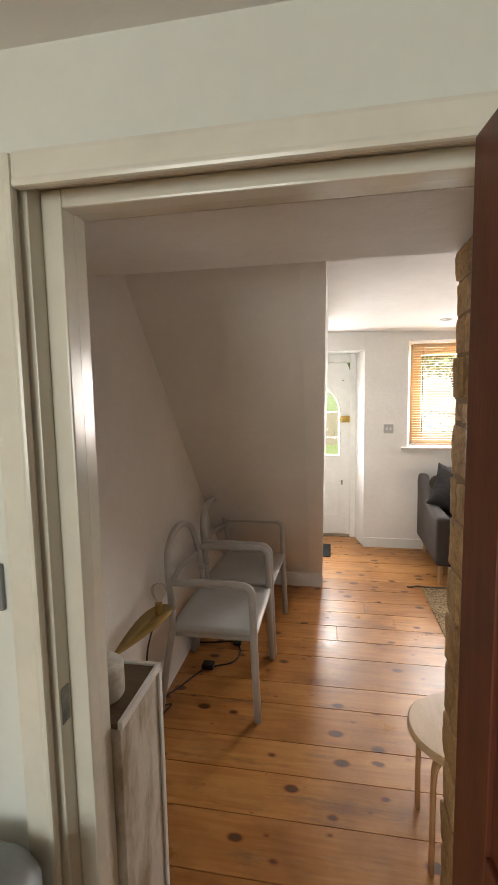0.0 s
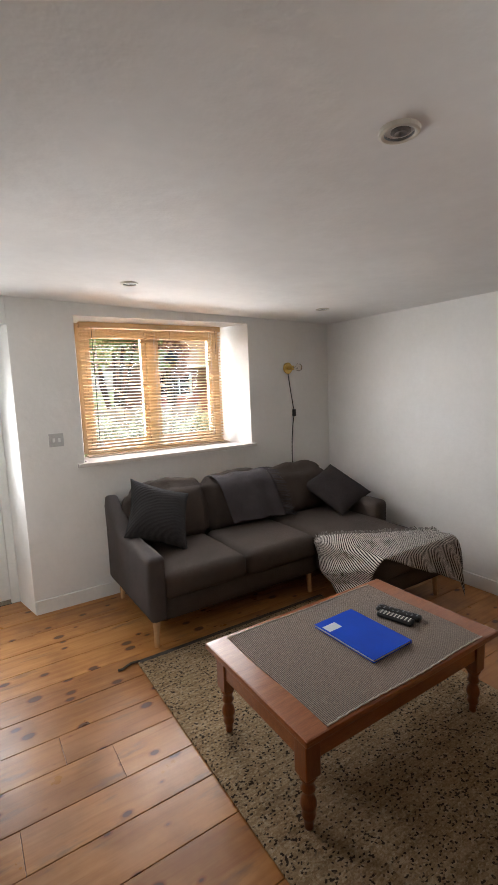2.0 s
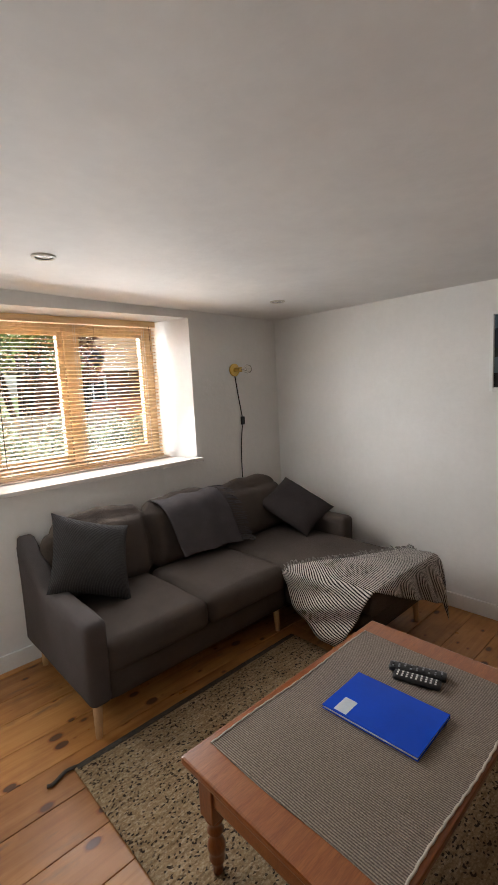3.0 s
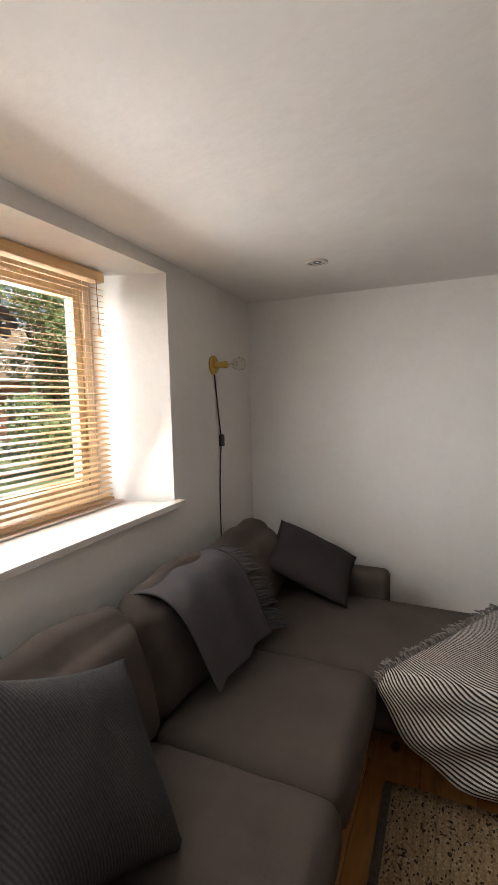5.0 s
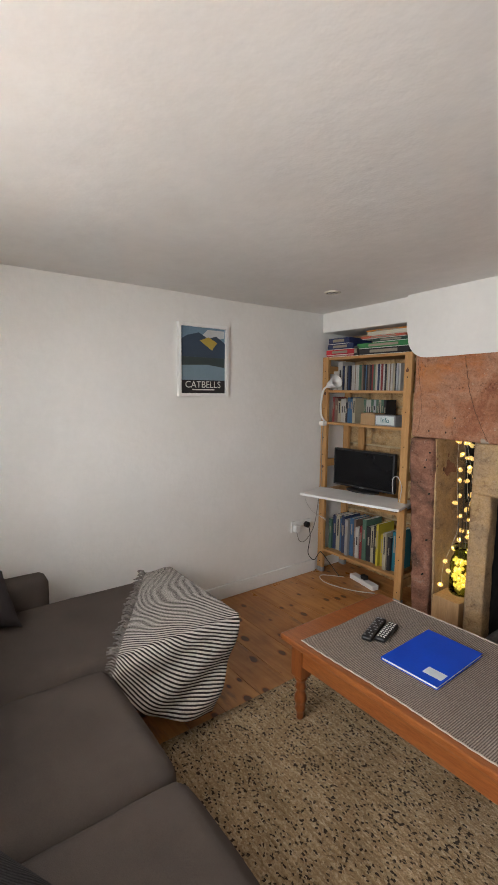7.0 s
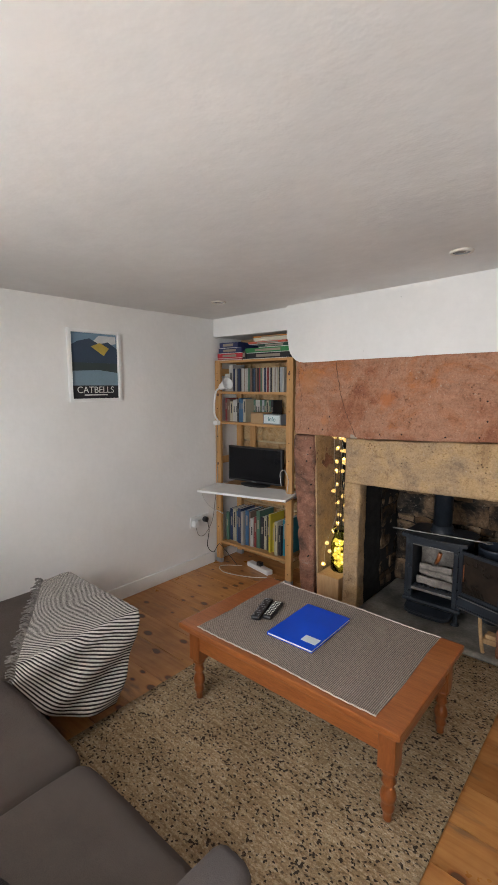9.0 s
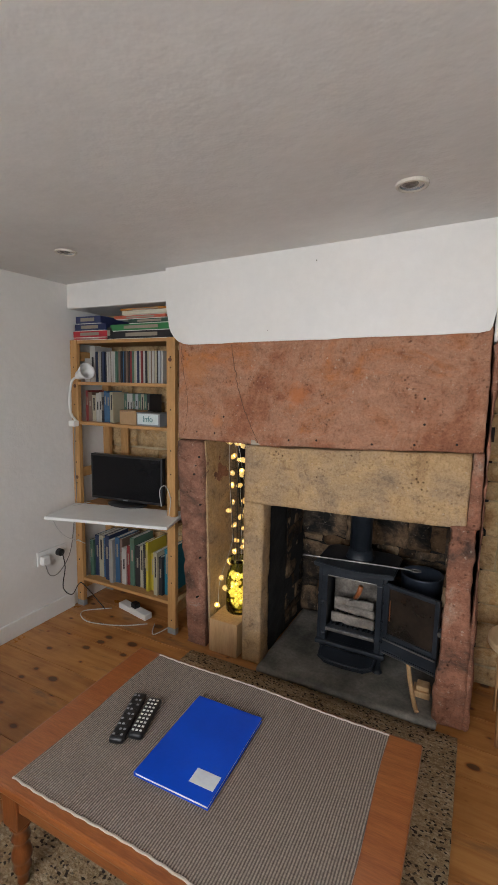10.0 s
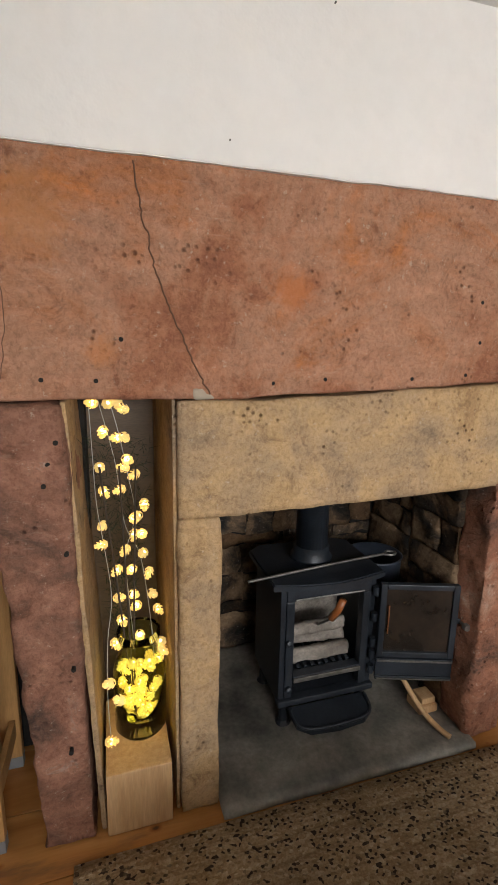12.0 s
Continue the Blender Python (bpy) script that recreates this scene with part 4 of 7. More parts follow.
part("wall_nail", lathe([(0.002, 0), (0.002, 0.002), (0.001, 0.003)], (1.84, 1.699, 1.80), 8, (0, 1, 0)), STEEL, FP)


def worn(p, d):
    return 0.012 * math.sin(p.z * 3.1 + p.x * 2) * (1 if abs(d.z) < 0.5 else 0) - 0.012 * max(0, 0.25 - p.z) + 0.006 * noise.noise(p * 19) + 0.003 * noise.noise(p * 38)


bm = rbox((0.885, 1.33, 0.935), (1.962, 1.683, 1.263), 0.009, 0.018, 0.006, 6, 2)
for v in bm.verts:
    k = min(1, max(0, (v.co.x - 0.88) / 0.85))
    v.co.z -= k * (0.022 + 0.022 * min(1, max(0, (v.co.z - 0.95) / 0.3)))
part("inner_lintel", bm, YELLOWSTONE, FP, "yellow sandstone inner lintel", True)
part("post", rbox((1.848, 1.575, 0.0), (1.962, 1.685, 0.911), 0.010, 0.018, 0.007, 6, 3), YELLOWSTONE, FP, "narrow yellow sandstone post", True)
def leaning(bm, by, top=1.22):
    """Leans a stone: its foot stands by metres from its head, along x."""
    for v in bm.verts:
        v.co.x += by * (1 - v.co.z / top)
    return bm


part("jamb", leaning(rbox((2.232, 1.30, 0.0), (2.385, 1.688, 1.222), 0.02, 0.014, 0.011, 4, 4, worn), -0.045), REDDARK, FP, "worn red sandstone jamb", True)
part("jamb", rbox((0.838, 1.55, 0.0), (0.958, 1.692, 0.945), 0.014, 0.013, 0.012, 5, 5, worn), REDWORN, FP, "worn red sandstone jamb", True)
part("jamb", rbox((0.838, 1.55, 0.9455), (0.884, 1.692, 1.268), 0.006, 0.016, 0.006, 5, 6), REDWORN, FP, "worn red sandstone jamb", True)
part("plaster_return", rbox((0.828, 1.27, 1.7255), (0.8455, 1.697, 2.21), 0.008, 0.03, 0.002, 6, 19), PLASTER, FP, "rounded plaster edge over the stone", True)
part("cheek", rbox((0.818, 1.27, 0.0), (0.8375, 1.684, 1.725), 0.007, 0.016, 0.010, 6, 9, worn), REDWORN, FP, "worn red stone cheek of the fireplace", True)
part("alcove_side", leaning(rbox((2.214, 1.12, 0.0), (2.231, 1.665, 1.220), 0.006, 0.03, 0.004, 6, 31), -0.045), YELLOWSTONE, FP)
part("alcove_side", box((1.9625, 1.12, 0.0), (1.972, 1.66, 1.220), 0.002), YELLOWSTONE, FP)
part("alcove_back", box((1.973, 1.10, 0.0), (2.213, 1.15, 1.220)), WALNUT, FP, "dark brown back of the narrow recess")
part("hearth_slab", rbox((0.94, 0.985, -0.01), (1.848, 1.735, 0.028), 0.012, 0.03, 0.004, 6, 7), HEARTH, FP, "dark grey stone hearth slab", True)
part("firebox_top", box((0.885, 0.985, 1.30), (1.995, 1.32, 1.34)), SOOT, FP, "black sooty throat of the chimney")
part("firebox_back", box((0.945, 0.981, 0.0), (1.864, 0.985, 1.34)), SOOT, FP, "black sooty joints behind the rubble")
for x, z in ((1.717, 1.262), (1.571, 1.272), (1.305, 1.274), (2.146, 1.268), (2.261, 1.270), (2.088, 1.362), (1.09, 1.49), (1.084, 1.378), (1.12, 1.285), (0.95, 1.30)):
    p = on_lintel(x, z)
    part("nail_hole", lathe([(0.005, -0.006), (0.0055, 0.0006), (0.003, 0.0009)], p, 8, (0, 1, 0)), DARKHOLE, FP)
for z in (1.13, 1.08, 1.03, 0.86, 0.55, 0.31):
    part("nail_hole", lathe([(0.005, -0.004), (0.006, 0.013), (0.003, 0.0135)], (2.25 + 0.02 * math.sin(z * 20), 1.688, z), 8, (0, 1, 0)), DARKHOLE, FP)


def rubble(parent, origin, u, nrm, width, height, seed, rows, material, res=0.028, name="stone", lens=(0.10, 0.26), amp=0.0045, depth=0.05, gap=0.013):
    """Coursed uneven stones on a face; u runs along the wall, nrm out of it."""
    rng = random.Random(seed)
    o, u, nrm = Vector(origin), Vector(u), Vector(nrm)
    z = 0.0
    k = 0
    while z < height - 0.03:
        h = min(rng.choice(rows), height - z)
        if height - z - h < 0.05:
            h = height - z
        x = 0.0
        while x < width - 0.005:
            w = min(rng.uniform(*lens), width - x)
            if width - x - w < 0.07:
                w = width - x
            g = gap
            k += 1
            M = Matrix((( u.x, nrm.x, 0, o.x), (u.y, nrm.y, 0, o.y), (0, 0, 1, o.z), (0, 0, 0, 1)))
            dz = rng.uniform(-0.006, 0.006)
            prod = rng.uniform(-0.004, 0.004)
            bm = rbox((x + g / 2, -depth + 0.012, z + g / 2 + dz * 0.5), (x + w - g / 2, prod, z + h - g / 2 + dz * 0.5), 0.006, res, amp, 9, seed + k * 0.37, None, 0.0, M)
            if M.to_3x3().determinant() < 0:
                bmesh.ops.reverse_faces(bm, faces=bm.faces[:])
            part(name, bm, material, parent, "", True)
            x += w
        z += h


# sooty back and sides of the firebox
fb = thing("firebox_wall", (1.4, 1.0, 0.0), "sooty rubble stone lining of the fireplace opening", "stonework", kind="structure")
rubble(fb, (0.96, 1.0, 0.028), (1, 0, 0), (0, 1, 0), 0.90, 1.27, 11, (0.055, 0.09, 0.13, 0.17), RUBBLE, res=0.02, depth=0.012, amp=0.018, gap=0.002, lens=(0.07, 0.34))
rubble(fb, (0.962, 1.0, 0.028), (0, 1, 0), (1, 0, 0), 0.30, 1.27, 12, (0.06, 0.10, 0.16), RUBBLE, res=0.02, depth=0.05, amp=0.016, gap=0.002, lens=(0.08, 0.30))
part("backing", box((0.80, 0.984, 0.0), (0.945, 1.269, 1.35)), SOOT, fb)
part("backing", box((0.8462, 1.2695, 0.0), (0.945, 1.564, 0.93)), SOOT, fb)
rubble(fb, (0.962, 1.3005, 0.028), (0, 1, 0), (1, 0, 0), 0.264, 0.90, 13, (0.06, 0.10, 0.14), RUBBLE, res=0.02, depth=0.05, amp=0.016, gap=0.002)
part("backing", box((1.865, 0.984, 0.0), (1.9615, 1.299, 1.35)), SOOT, fb)
part("sooty_return", rbox((1.862, 1.2995, 0.0), (1.9615, 1.574, 0.93), 0.01, 0.02, 0.012, 9, 41), SOOT, fb, "black sooty stone behind the post", True)
rubble(fb, (1.862, 1.29, 0.028), (0, -1, 0), (-1, 0, 0), 0.29, 1.27, 14, (0.06, 0.10, 0.16), RUBBLE, res=0.02, depth=0.05, amp=0.014, gap=0.002, lens=(0.08, 0.30))
part("backing", box((2.196, 0.984, 0.0), (2.468, 1.299, 1.79)), SOOT, fb)
# stones of the hall corner, of the recess beside the fireplace and behind the bookcase
hs = thing("wall_stone_hall", (0.43, 1.1, 0.0), "exposed beige sandstone block wall at the hall corner", "stonework", kind="structure")
COURSES = [(1.874, 1.952, (0.385,)), (1.786, 1.874, (0.26, 0.125)), (1.69, 1.786, (0.092, 0.108, 0.185)), (1.575, 1.69, (0.078, 0.307)), (1.518, 1.575, (0.078, 0.20, 0.107)),
           (1.376, 1.518, (0.158, 0.227)), (1.27, 1.376, (0.07, 0.315)), (1.13, 1.27, (0.20, 0.185)), (1.0, 1.13, (0.11, 0.275)), (0.86, 1.0, (0.24, 0.145)), (0.71, 0.86, (0.13, 0.255)),
           (0.58, 0.71, (0.29, 0.095)), (0.43, 0.58, (0.12, 0.265)), (0.30, 0.43, (0.22, 0.165)), (0.15, 0.30, (0.14, 0.245)), (0.0, 0.15, (0.25, 0.135))]
HM = Matrix(((0, -1, 0, 0.432), (-1, 0, 0, 1.272), (0, 0, 1, 0), (0, 0, 0, 1)))
rng = random.Random(21)
for k, (za, zb, widths) in enumerate(COURSES):
    x = 0.0
    for w in widths:
        g = rng.uniform(0.006, 0.012)
        bm = rbox((x + (g / 2 if x else 0.0), -0.028, za + g / 2), (x + w - g / 2, rng.uniform(-0.003, 0.004), zb - g / 2), 0.005, 0.016, 0.006, 8, 60 + k + x, None, 0.0)
        skew = rng.uniform(-0.05, 0.05)
        for v in bm.verts:
            v.co.z += skew * (v.co.x - x - w / 2) * 0.6
            v.co = HM @ v.co
        if HM.to_3x3().determinant() < 0:
            bmesh.ops.reverse_faces(bm, faces=bm.faces[:])
        part("stone", bm, HALLSTONE, hs, "", True)
        x += w
part("mortar", rbox((0.4380, 0.888, 0.0), (0.4398, 1.266, 1.953), 0.0008, 0.02, 0.0008, 20, 77), HALLMORTAR, hs, "rough brown mortar joints", True)
ns = thing("wall_stone_recess", (0.63, 1.26, 0.0), "exposed beige sandstone wall beside the fireplace", "stonework", kind="structure")
rubble(ns, (0.464, 1.272, 0.0), (1, 0, 0), (0, 1, 0), 0.362, 2.17, 22, (0.10, 0.14, 0.18), SANDSTONE, lens=(0.12, 0.24), depth=0.03, amp=0.007, gap=0.007)
bs = thing("wall_stone_bookcase", (2.87, 1.32, 0.0), "beige stone wall behind the bookcase", "stonework", kind="structure")
rubble(bs, (2.47, 1.325, 0.0), (1, 0, 0), (0, 1, 0), 0.80, 1.98, 23, (0.14, 0.18, 0.22), SANDSTONE, res=0.05, lens=(0.2, 0.36), depth=0.05)


def build_stove():
    s = thing("wood_stove", (1.41, 1.35, 0.028), "black cast-iron wood stove with its door open on the hearth", "stove")
    x0, x1, y0, y1, z0, z1 = 1.228, 1.592, 1.215, 1.485, 0.125, 0.556
    fz0, fz1, fx0, fx1 = 0.225, 0.512, 1.278, 1.541
    shell = [((x0, y0, z0), (x0 + 0.02, y1, z1)), ((x1 - 0.02, y0, z0), (x1, y1, z1)), ((x0 + 0.021, y0, z0), (x1 - 0.021, y0 + 0.02, z1)), ((x0 + 0.021, y0 + 0.021, z0), (x1 - 0.021, y1 - 0.001, z0 + 0.015))]
    for a, b in shell:
        part("side_plate", box(a, b, 0.003), IRON, s)
    for a, b in (((x0 + 0.021, y1 - 0.03, fz1), (x1 - 0.021, y1 + 0.004, z1)), ((x0 + 0.021, y1 - 0.03, z0 + 0.016), (fx0, y1 + 0.004, fz1 - 0.001)), ((fx1, y1 - 0.03, z0 + 0.016), (x1 - 0.021, y1 + 0.004, fz1 - 0.001)), ((fx0 + 0.001, y1 - 0.03, 0.20), (fx1 - 0.001, y1 + 0.008, fz0))):
        part("front_frame", box(a, b, 0.004), IRON, s)
    for a, b in (((fx0, y1 + 0.0085, 0.205), (fx1, y1 + 0.016, 0.222)), ((fx0, y1 + 0.005, fz1 + 0.003), (fx1, y1 + 0.010, fz1 + 0.010))):
        part("fire_bar", box(a, b, 0.003), STEEL, s, "rubbed bare-metal fire bar")
    # bowed top plate
    bm = bmesh.new()
    rim = [(x0 - 0.03, y0 - 0.01), (x0 - 0.03, y1 - 0.01)] + [(x0 - 0.03 + (x1 - x0 + 0.06) * i / 10, y1 + 0.005 + 0.035 * math.sin(math.pi * i / 10)) for i in range(11)] + [(x1 + 0.03, y1 - 0.01), (x1 + 0.03, y0 - 0.01), (x1 - 0.02, y0 - 0.05), (x0 + 0.02, y0 - 0.05)]
    prism(bm, rim, z1 + 0.001, z1 + 0.027)
    bmesh.ops.recalc_face_normals(bm, faces=bm.faces[:])
    bmesh.ops.bevel(bm, geom=[e for e in bm.edges if abs(e.verts[0].co.z - e.verts[1].co.z) < 1e-4], offset=0.005, segments=2, affect="EDGES")
    part("top_plate", bm, IRON, s)
    part("flue_collar", lathe([(0.078, 0.0), (0.078, 0.012), (0.068, 0.02), (0.068, 0.05)], (1.41, 1.315, z1 + 0.0275), 26), IRON, s, smooth=True)
    part("flue_pipe", lathe([(0.060, 0.0), (0.060, 0.66)], (1.41, 1.315, z1 + 0.078), 26), IRON, s, "dark blue-black flue pipe", True)
    part("fire_brick", boxes(((fx0 - 0.02, y0 + 0.025, fz0 - 0.02), (fx1 + 0.02, y0 + 0.05, z1 - 0.01)), bevel=0.004), FIREBRICK, s, "ash-grey rear fire brick")
    for k, (dy, za, zb, tilt) in enumerate(((0.050, 0.0, 0.052, 0.0), (0.078, 0.054, 0.098, 0.012), (0.066, 0.100, 0.142, -0.006))):
        bm = rbox((fx0 + 0.012 + 0.008 * k, y1 - dy - 0.03, fz0 + 0.004 + za), (fx1 - 0.012 - 0.006 * k, y1 - dy, fz0 + 0.004 + zb), 0.006, 0.016, 0.006, 18, 50 + k)
        for v in bm.verts:
            v.co.z += tilt * (v.co.x - 1.41) / 0.13
        part("log_guard", bm, FIREBRICK, s, "ashy broken fire bar", True)
    part("grate", boxes(*[((fx0 + 0.02 + 0.028 * i, y0 + 0.06, fz0 - 0.012), (fx0 + 0.034 + 0.028 * i, y1 - 0.035, fz0 + 0.002)) for i in range(9)], bevel=0.002), IRON, s)
    part("tool_blade", sweep([(1.425, y1 - 0.05, fz0 + 0.150), (1.392, y1 - 0.02, fz0 + 0.185)], 0.010, 0.004, 8), STEEL, s)
    part("tool_handle", sweep([(1.392, y1 - 0.02, fz0 + 0.185), (1.372, y1 - 0.005, fz0 + 0.225), (1.360, y1 + 0.004, fz0 + 0.268)], 0.0135, n=10), TABLEWOOD, s, "short wooden tool handle", True)
    part("base_rail", box((x0 - 0.006, y1 - 0.02, 0.118), (x1 + 0.006, y1 + 0.018, 0.142), 0.006), IRON, s)
    lip = bmesh.new()
    prism(lip, [(fx0 - 0.02, y1 + 0.019), (fx1 + 0.02, y1 + 0.019), (fx1 + 0.012, y1 + 0.085), (fx1 - 0.03, y1 + 0.112), (1.41, y1 + 0.12), (fx0 + 0.03, y1 + 0.112), (fx0 - 0.012, y1 + 0.085)], 0.105, 0.120)
    for v in lip.verts:
        v.co.z -= 0.25 * (v.co.y - y1)
    bmesh.ops.recalc_face_normals(lip, faces=lip.faces[:])
    part("ash_lip", lip, IRON, s, "curved ash lip")
    rimpath = [(fx0 - 0.014, y1 + 0.03, 0.117), (fx0 - 0.006, y1 + 0.085, 0.103), (fx0 + 0.035, y1 + 0.108, 0.097), (1.41, y1 + 0.114, 0.096), (fx1 - 0.035, y1 + 0.108, 0.097), (fx1 + 0.006, y1 + 0.085, 0.103), (fx1 + 0.014, y1 + 0.03, 0.117)]
    part("lip_rim", sweep(smooth_path(rimpath, 5), 0.006, n=8), IRON, s, smooth=True)
    for x in (x0 + 0.03, x1 - 0.03):
        for y in (y0 + 0.03, y1 - 0.02):
            part("leg", lathe([(0.028, 0.0), (0.018, 0.015), (0.016, 0.06), (0.024, 0.0865)], (x, y, 0.028), 12), IRON, s)
    # open door, hinged at the front corner
    M = Matrix.Translation((x0 + 0.004, y1 + 0.040, 0.052)) @ Matrix.Rotation(radians(162), 4, "Z")
    door = part("door", boxes(((0.0, 0, 0.215), (0.022, 0.022, 0.50)), ((0.254, 0, 0.215), (0.276, 0.022, 0.50)), ((0.0225, 0, 0.480), (0.2535, 0.022, 0.50)), ((0.0225, 0, 0.215), (0.2535, 0.022, 0.237)), bevel=0.003), IRON, s, "open glazed stove door")
    door.data.transform(M)
    for xc in (0.03, 0.24):
        part("glass_clip", box((xc, -0.002, 0.31), (xc + 0.005, 0.004, 0.42), 0.001, M), COPPERCLIP, door, "copper-coloured glass clip")
    part("ash_rim", boxes(((0.004, -0.004, 0.199), (0.272, -0.0005, 0.206)), ((0.004, -0.004, 0.128), (0.272, -0.0005, 0.133)), bevel=0.0005), STEEL, door, "pale worn edge").data.transform(M)
    part("door_glass", box((0.0225, 0.008, 0.2375), (0.2535, 0.014, 0.4795), 0, M), STOVEGLASS, door, "smoke-stained glass")
    part("door_rope", boxes(((0.006, -0.0045, 0.222), (0.017, -0.0005, 0.494)), ((0.259, -0.0045, 0.222), (0.270, -0.0005, 0.494)), ((0.0175, -0.0045, 0.483), (0.2585, -0.0005, 0.494)), ((0.0175, -0.0045, 0.222), (0.2585, -0.0005, 0.231)), bevel=0.001), STEEL, door, "pale worn sealing rim")
    rim = door.children[-1]
    rim.data.transform(M)
    part("door_knob", lathe([(0.006, 0), (0.006, 0.025), (0.014, 0.03), (0.012, 0.045)], M @ Vector((0.290, 0.011, 0.36)), 10, M.to_3x3() @ Vector((0.2, -1, 0))), STEEL, door)
    part("handle_arm", box((0.2765, 0.006, 0.350), (0.298, 0.016, 0.370), 0.003, M), IRON, door)
    ash = part("ash_door", boxes(((0.0, 0, 0.125), (0.276, 0.018, 0.140)), ((0.0, 0, 0.196), (0.276, 0.018, 0.209)), ((0, 0.004, 0.1405), (0.276, 0.014, 0.1955)), bevel=0.002), IRON, s, "lower ash door, open")
    ash.data.transform(M)
    for z in (0.19, 0.25, 0.30, 0.40, 0.50):
        part("hinge", lathe([(0.011, 0), (0.011, 0.032)], (x0 + 0.010, y1 + 0.016, z), 10), IRON, s)
    for x, z in ((x1 - 0.03, 0.36), (x1 - 0.035, 0.18)):
        part("latch_stud", lathe([(0.012, 0), (0.012, 0.012), (0.004, 0.016)], (x, y1 + 0.004, z), 10, (0, 1, 0)), IRON, s)
    return s


build_stove()
solo("fire_poker", sweep(smooth_path([(1.70, 1.455, 0.590), (1.60, 1.44, 0.590), (1.32, 1.40, 0.590), (1.18, 1.385, 0.590), (1.135, 1.38, 0.591), (1.11, 1.362, 0.591), (1.085, 1.38, 0.591), (1.11, 1.398, 0.591), (1.135, 1.384, 0.591)], 5), 0.0055, n=8), STEEL, "twisted iron poker lying across the stove top", "poker", smooth=True)
pn = thing("coal_scuttle", (1.07, 1.24, 0.028), "dark round iron coal scuttle standing behind the stove door", "scuttle")
part("bowl", lathe([(0.0, 0.008), (0.075, 0.008), (0.092, 0.06), (0.108, 0.50), (0.112, 0.51), (0.104, 0.51), (0.086, 0.06), (0.0, 0.03)], (1.085, 1.245, 0.02), 28, close=False), SCUTTLE, pn, smooth=True)
st = solo("kindling_stick", sweep(smooth_path([(1.10, 1.50, 0.15), (1.085, 1.55, 0.105), (1.065, 1.60, 0.062), (1.045, 1.66, 0.042), (1.03, 1.70, 0.039)], 5), 0.011, 0.008, 8), BLOCKWOOD, "pale bent stick of firewood leaning on the hearth", "firewood", smooth=True)
solo("kindling_bundle", boxes(((0.985, 1.50, 0.0285), (1.065, 1.58, 0.06)), ((0.99, 1.51, 0.0605), (1.05, 1.57, 0.085)), bevel=0.006), BLOCKWOOD, "short split kindling under the stove door", "firewood")

# wooden block, jar and fairy lights in the narrow recess
solo("wooden_block", box((1.988, 1.40, 0.002), (2.168, 1.69, 0.20), 0.004), BLOCKWOOD, "square-cut pine block standing in the narrow recess", "wood block")
jar = thing("glass_jar", (2.062, 1.53, 0.202), "green glass jar full of fairy lights on a pine block", "jar")
prof = [(r * 1.17, h * 1.3) for r, h in [(0.0, 0.001), (0.058, 0.001), (0.066, 0.012), (0.067, 0.15), (0.058, 0.185), (0.047, 0.20), (0.047, 0.225), (0.054, 0.236), (0.054, 0.25), (0.047, 0.25), (0.043, 0.20), (0.054, 0.18), (0.062, 0.15), (0.062, 0.014), (0.0, 0.006)]]
jb = part("body", lathe(prof, (2.062, 1.53, 0.202), 32, close=False), JARGLASS, jar, smooth=True)
jb.visible_shadow = False
part("seal", lathe([(0.014, 0), (0.016, 0.003), (0.010, 0.006)], (2.09, 1.596, 0.29), 14, (0.42, 0.9, 0)), JARGLASS, jar)


def cone_bulb(bm, c, r, rng):
    """A small pine-cone bulb: rings of petals round an axis."""
    ax = Vector((rng.uniform(-1, 1), rng.uniform(-1, 1), rng.uniform(-1, 0.3))).normalized()
    u = ax.orthogonal().normalized()
    w = ax.cross(u)
    for k in range(4):
        rr = r * (0.95, 1.0, 0.75, 0.35)[k]
        h = r * (-0.7, -0.1, 0.5, 1.0)[k]
        for i in range(7):
            a = 2 * math.pi * (i + 0.5 * (k % 2)) / 7
            d = u * math.cos(a) + w * math.sin(a)
            s = (u * -math.sin(a) + w * math.cos(a)) * r * 0.36
            base = c + ax * (h - 0.3 * r) + d * rr * 0.35
            tip = c + ax * (h + 0.35 * r) + d * rr
            vs = [bm.verts.new(p) for p in (base - s, base + s, tip + s * 0.7, tip + ax * r * 0.12, tip - s * 0.7)]
            bm.faces.new(vs)


fl = thing("fairy_lights", (2.10, 1.60, 0.4), "string of glowing yellow pine-cone fairy lights hanging over fir twigs", "fairy lights")
rng = random.Random(5)
strands = [
    [(2.175, 1.60, 1.235), (2.17, 1.605, 1.05), (2.165, 1.60, 0.90), (2.15, 1.61, 0.78), (2.135, 1.615, 0.62), (2.15, 1.62, 0.50), (2.155, 1.62, 0.38), (2.15, 1.62, 0.24)],
    [(2.13, 1.60, 1.24), (2.10, 1.60, 1.12), (2.075, 1.60, 0.98), (2.06, 1.60, 0.86), (2.09, 1.60, 0.74), (2.085, 1.59, 0.60), (2.075, 1.57, 0.47)],
    [(2.15, 1.58, 1.20), (2.11, 1.59, 1.02), (2.09, 1.60, 0.84), (2.05, 1.60, 0.74), (2.03, 1.60, 0.60), (2.02, 1.60, 0.48), (2.02, 1.60, 0.42)],
]
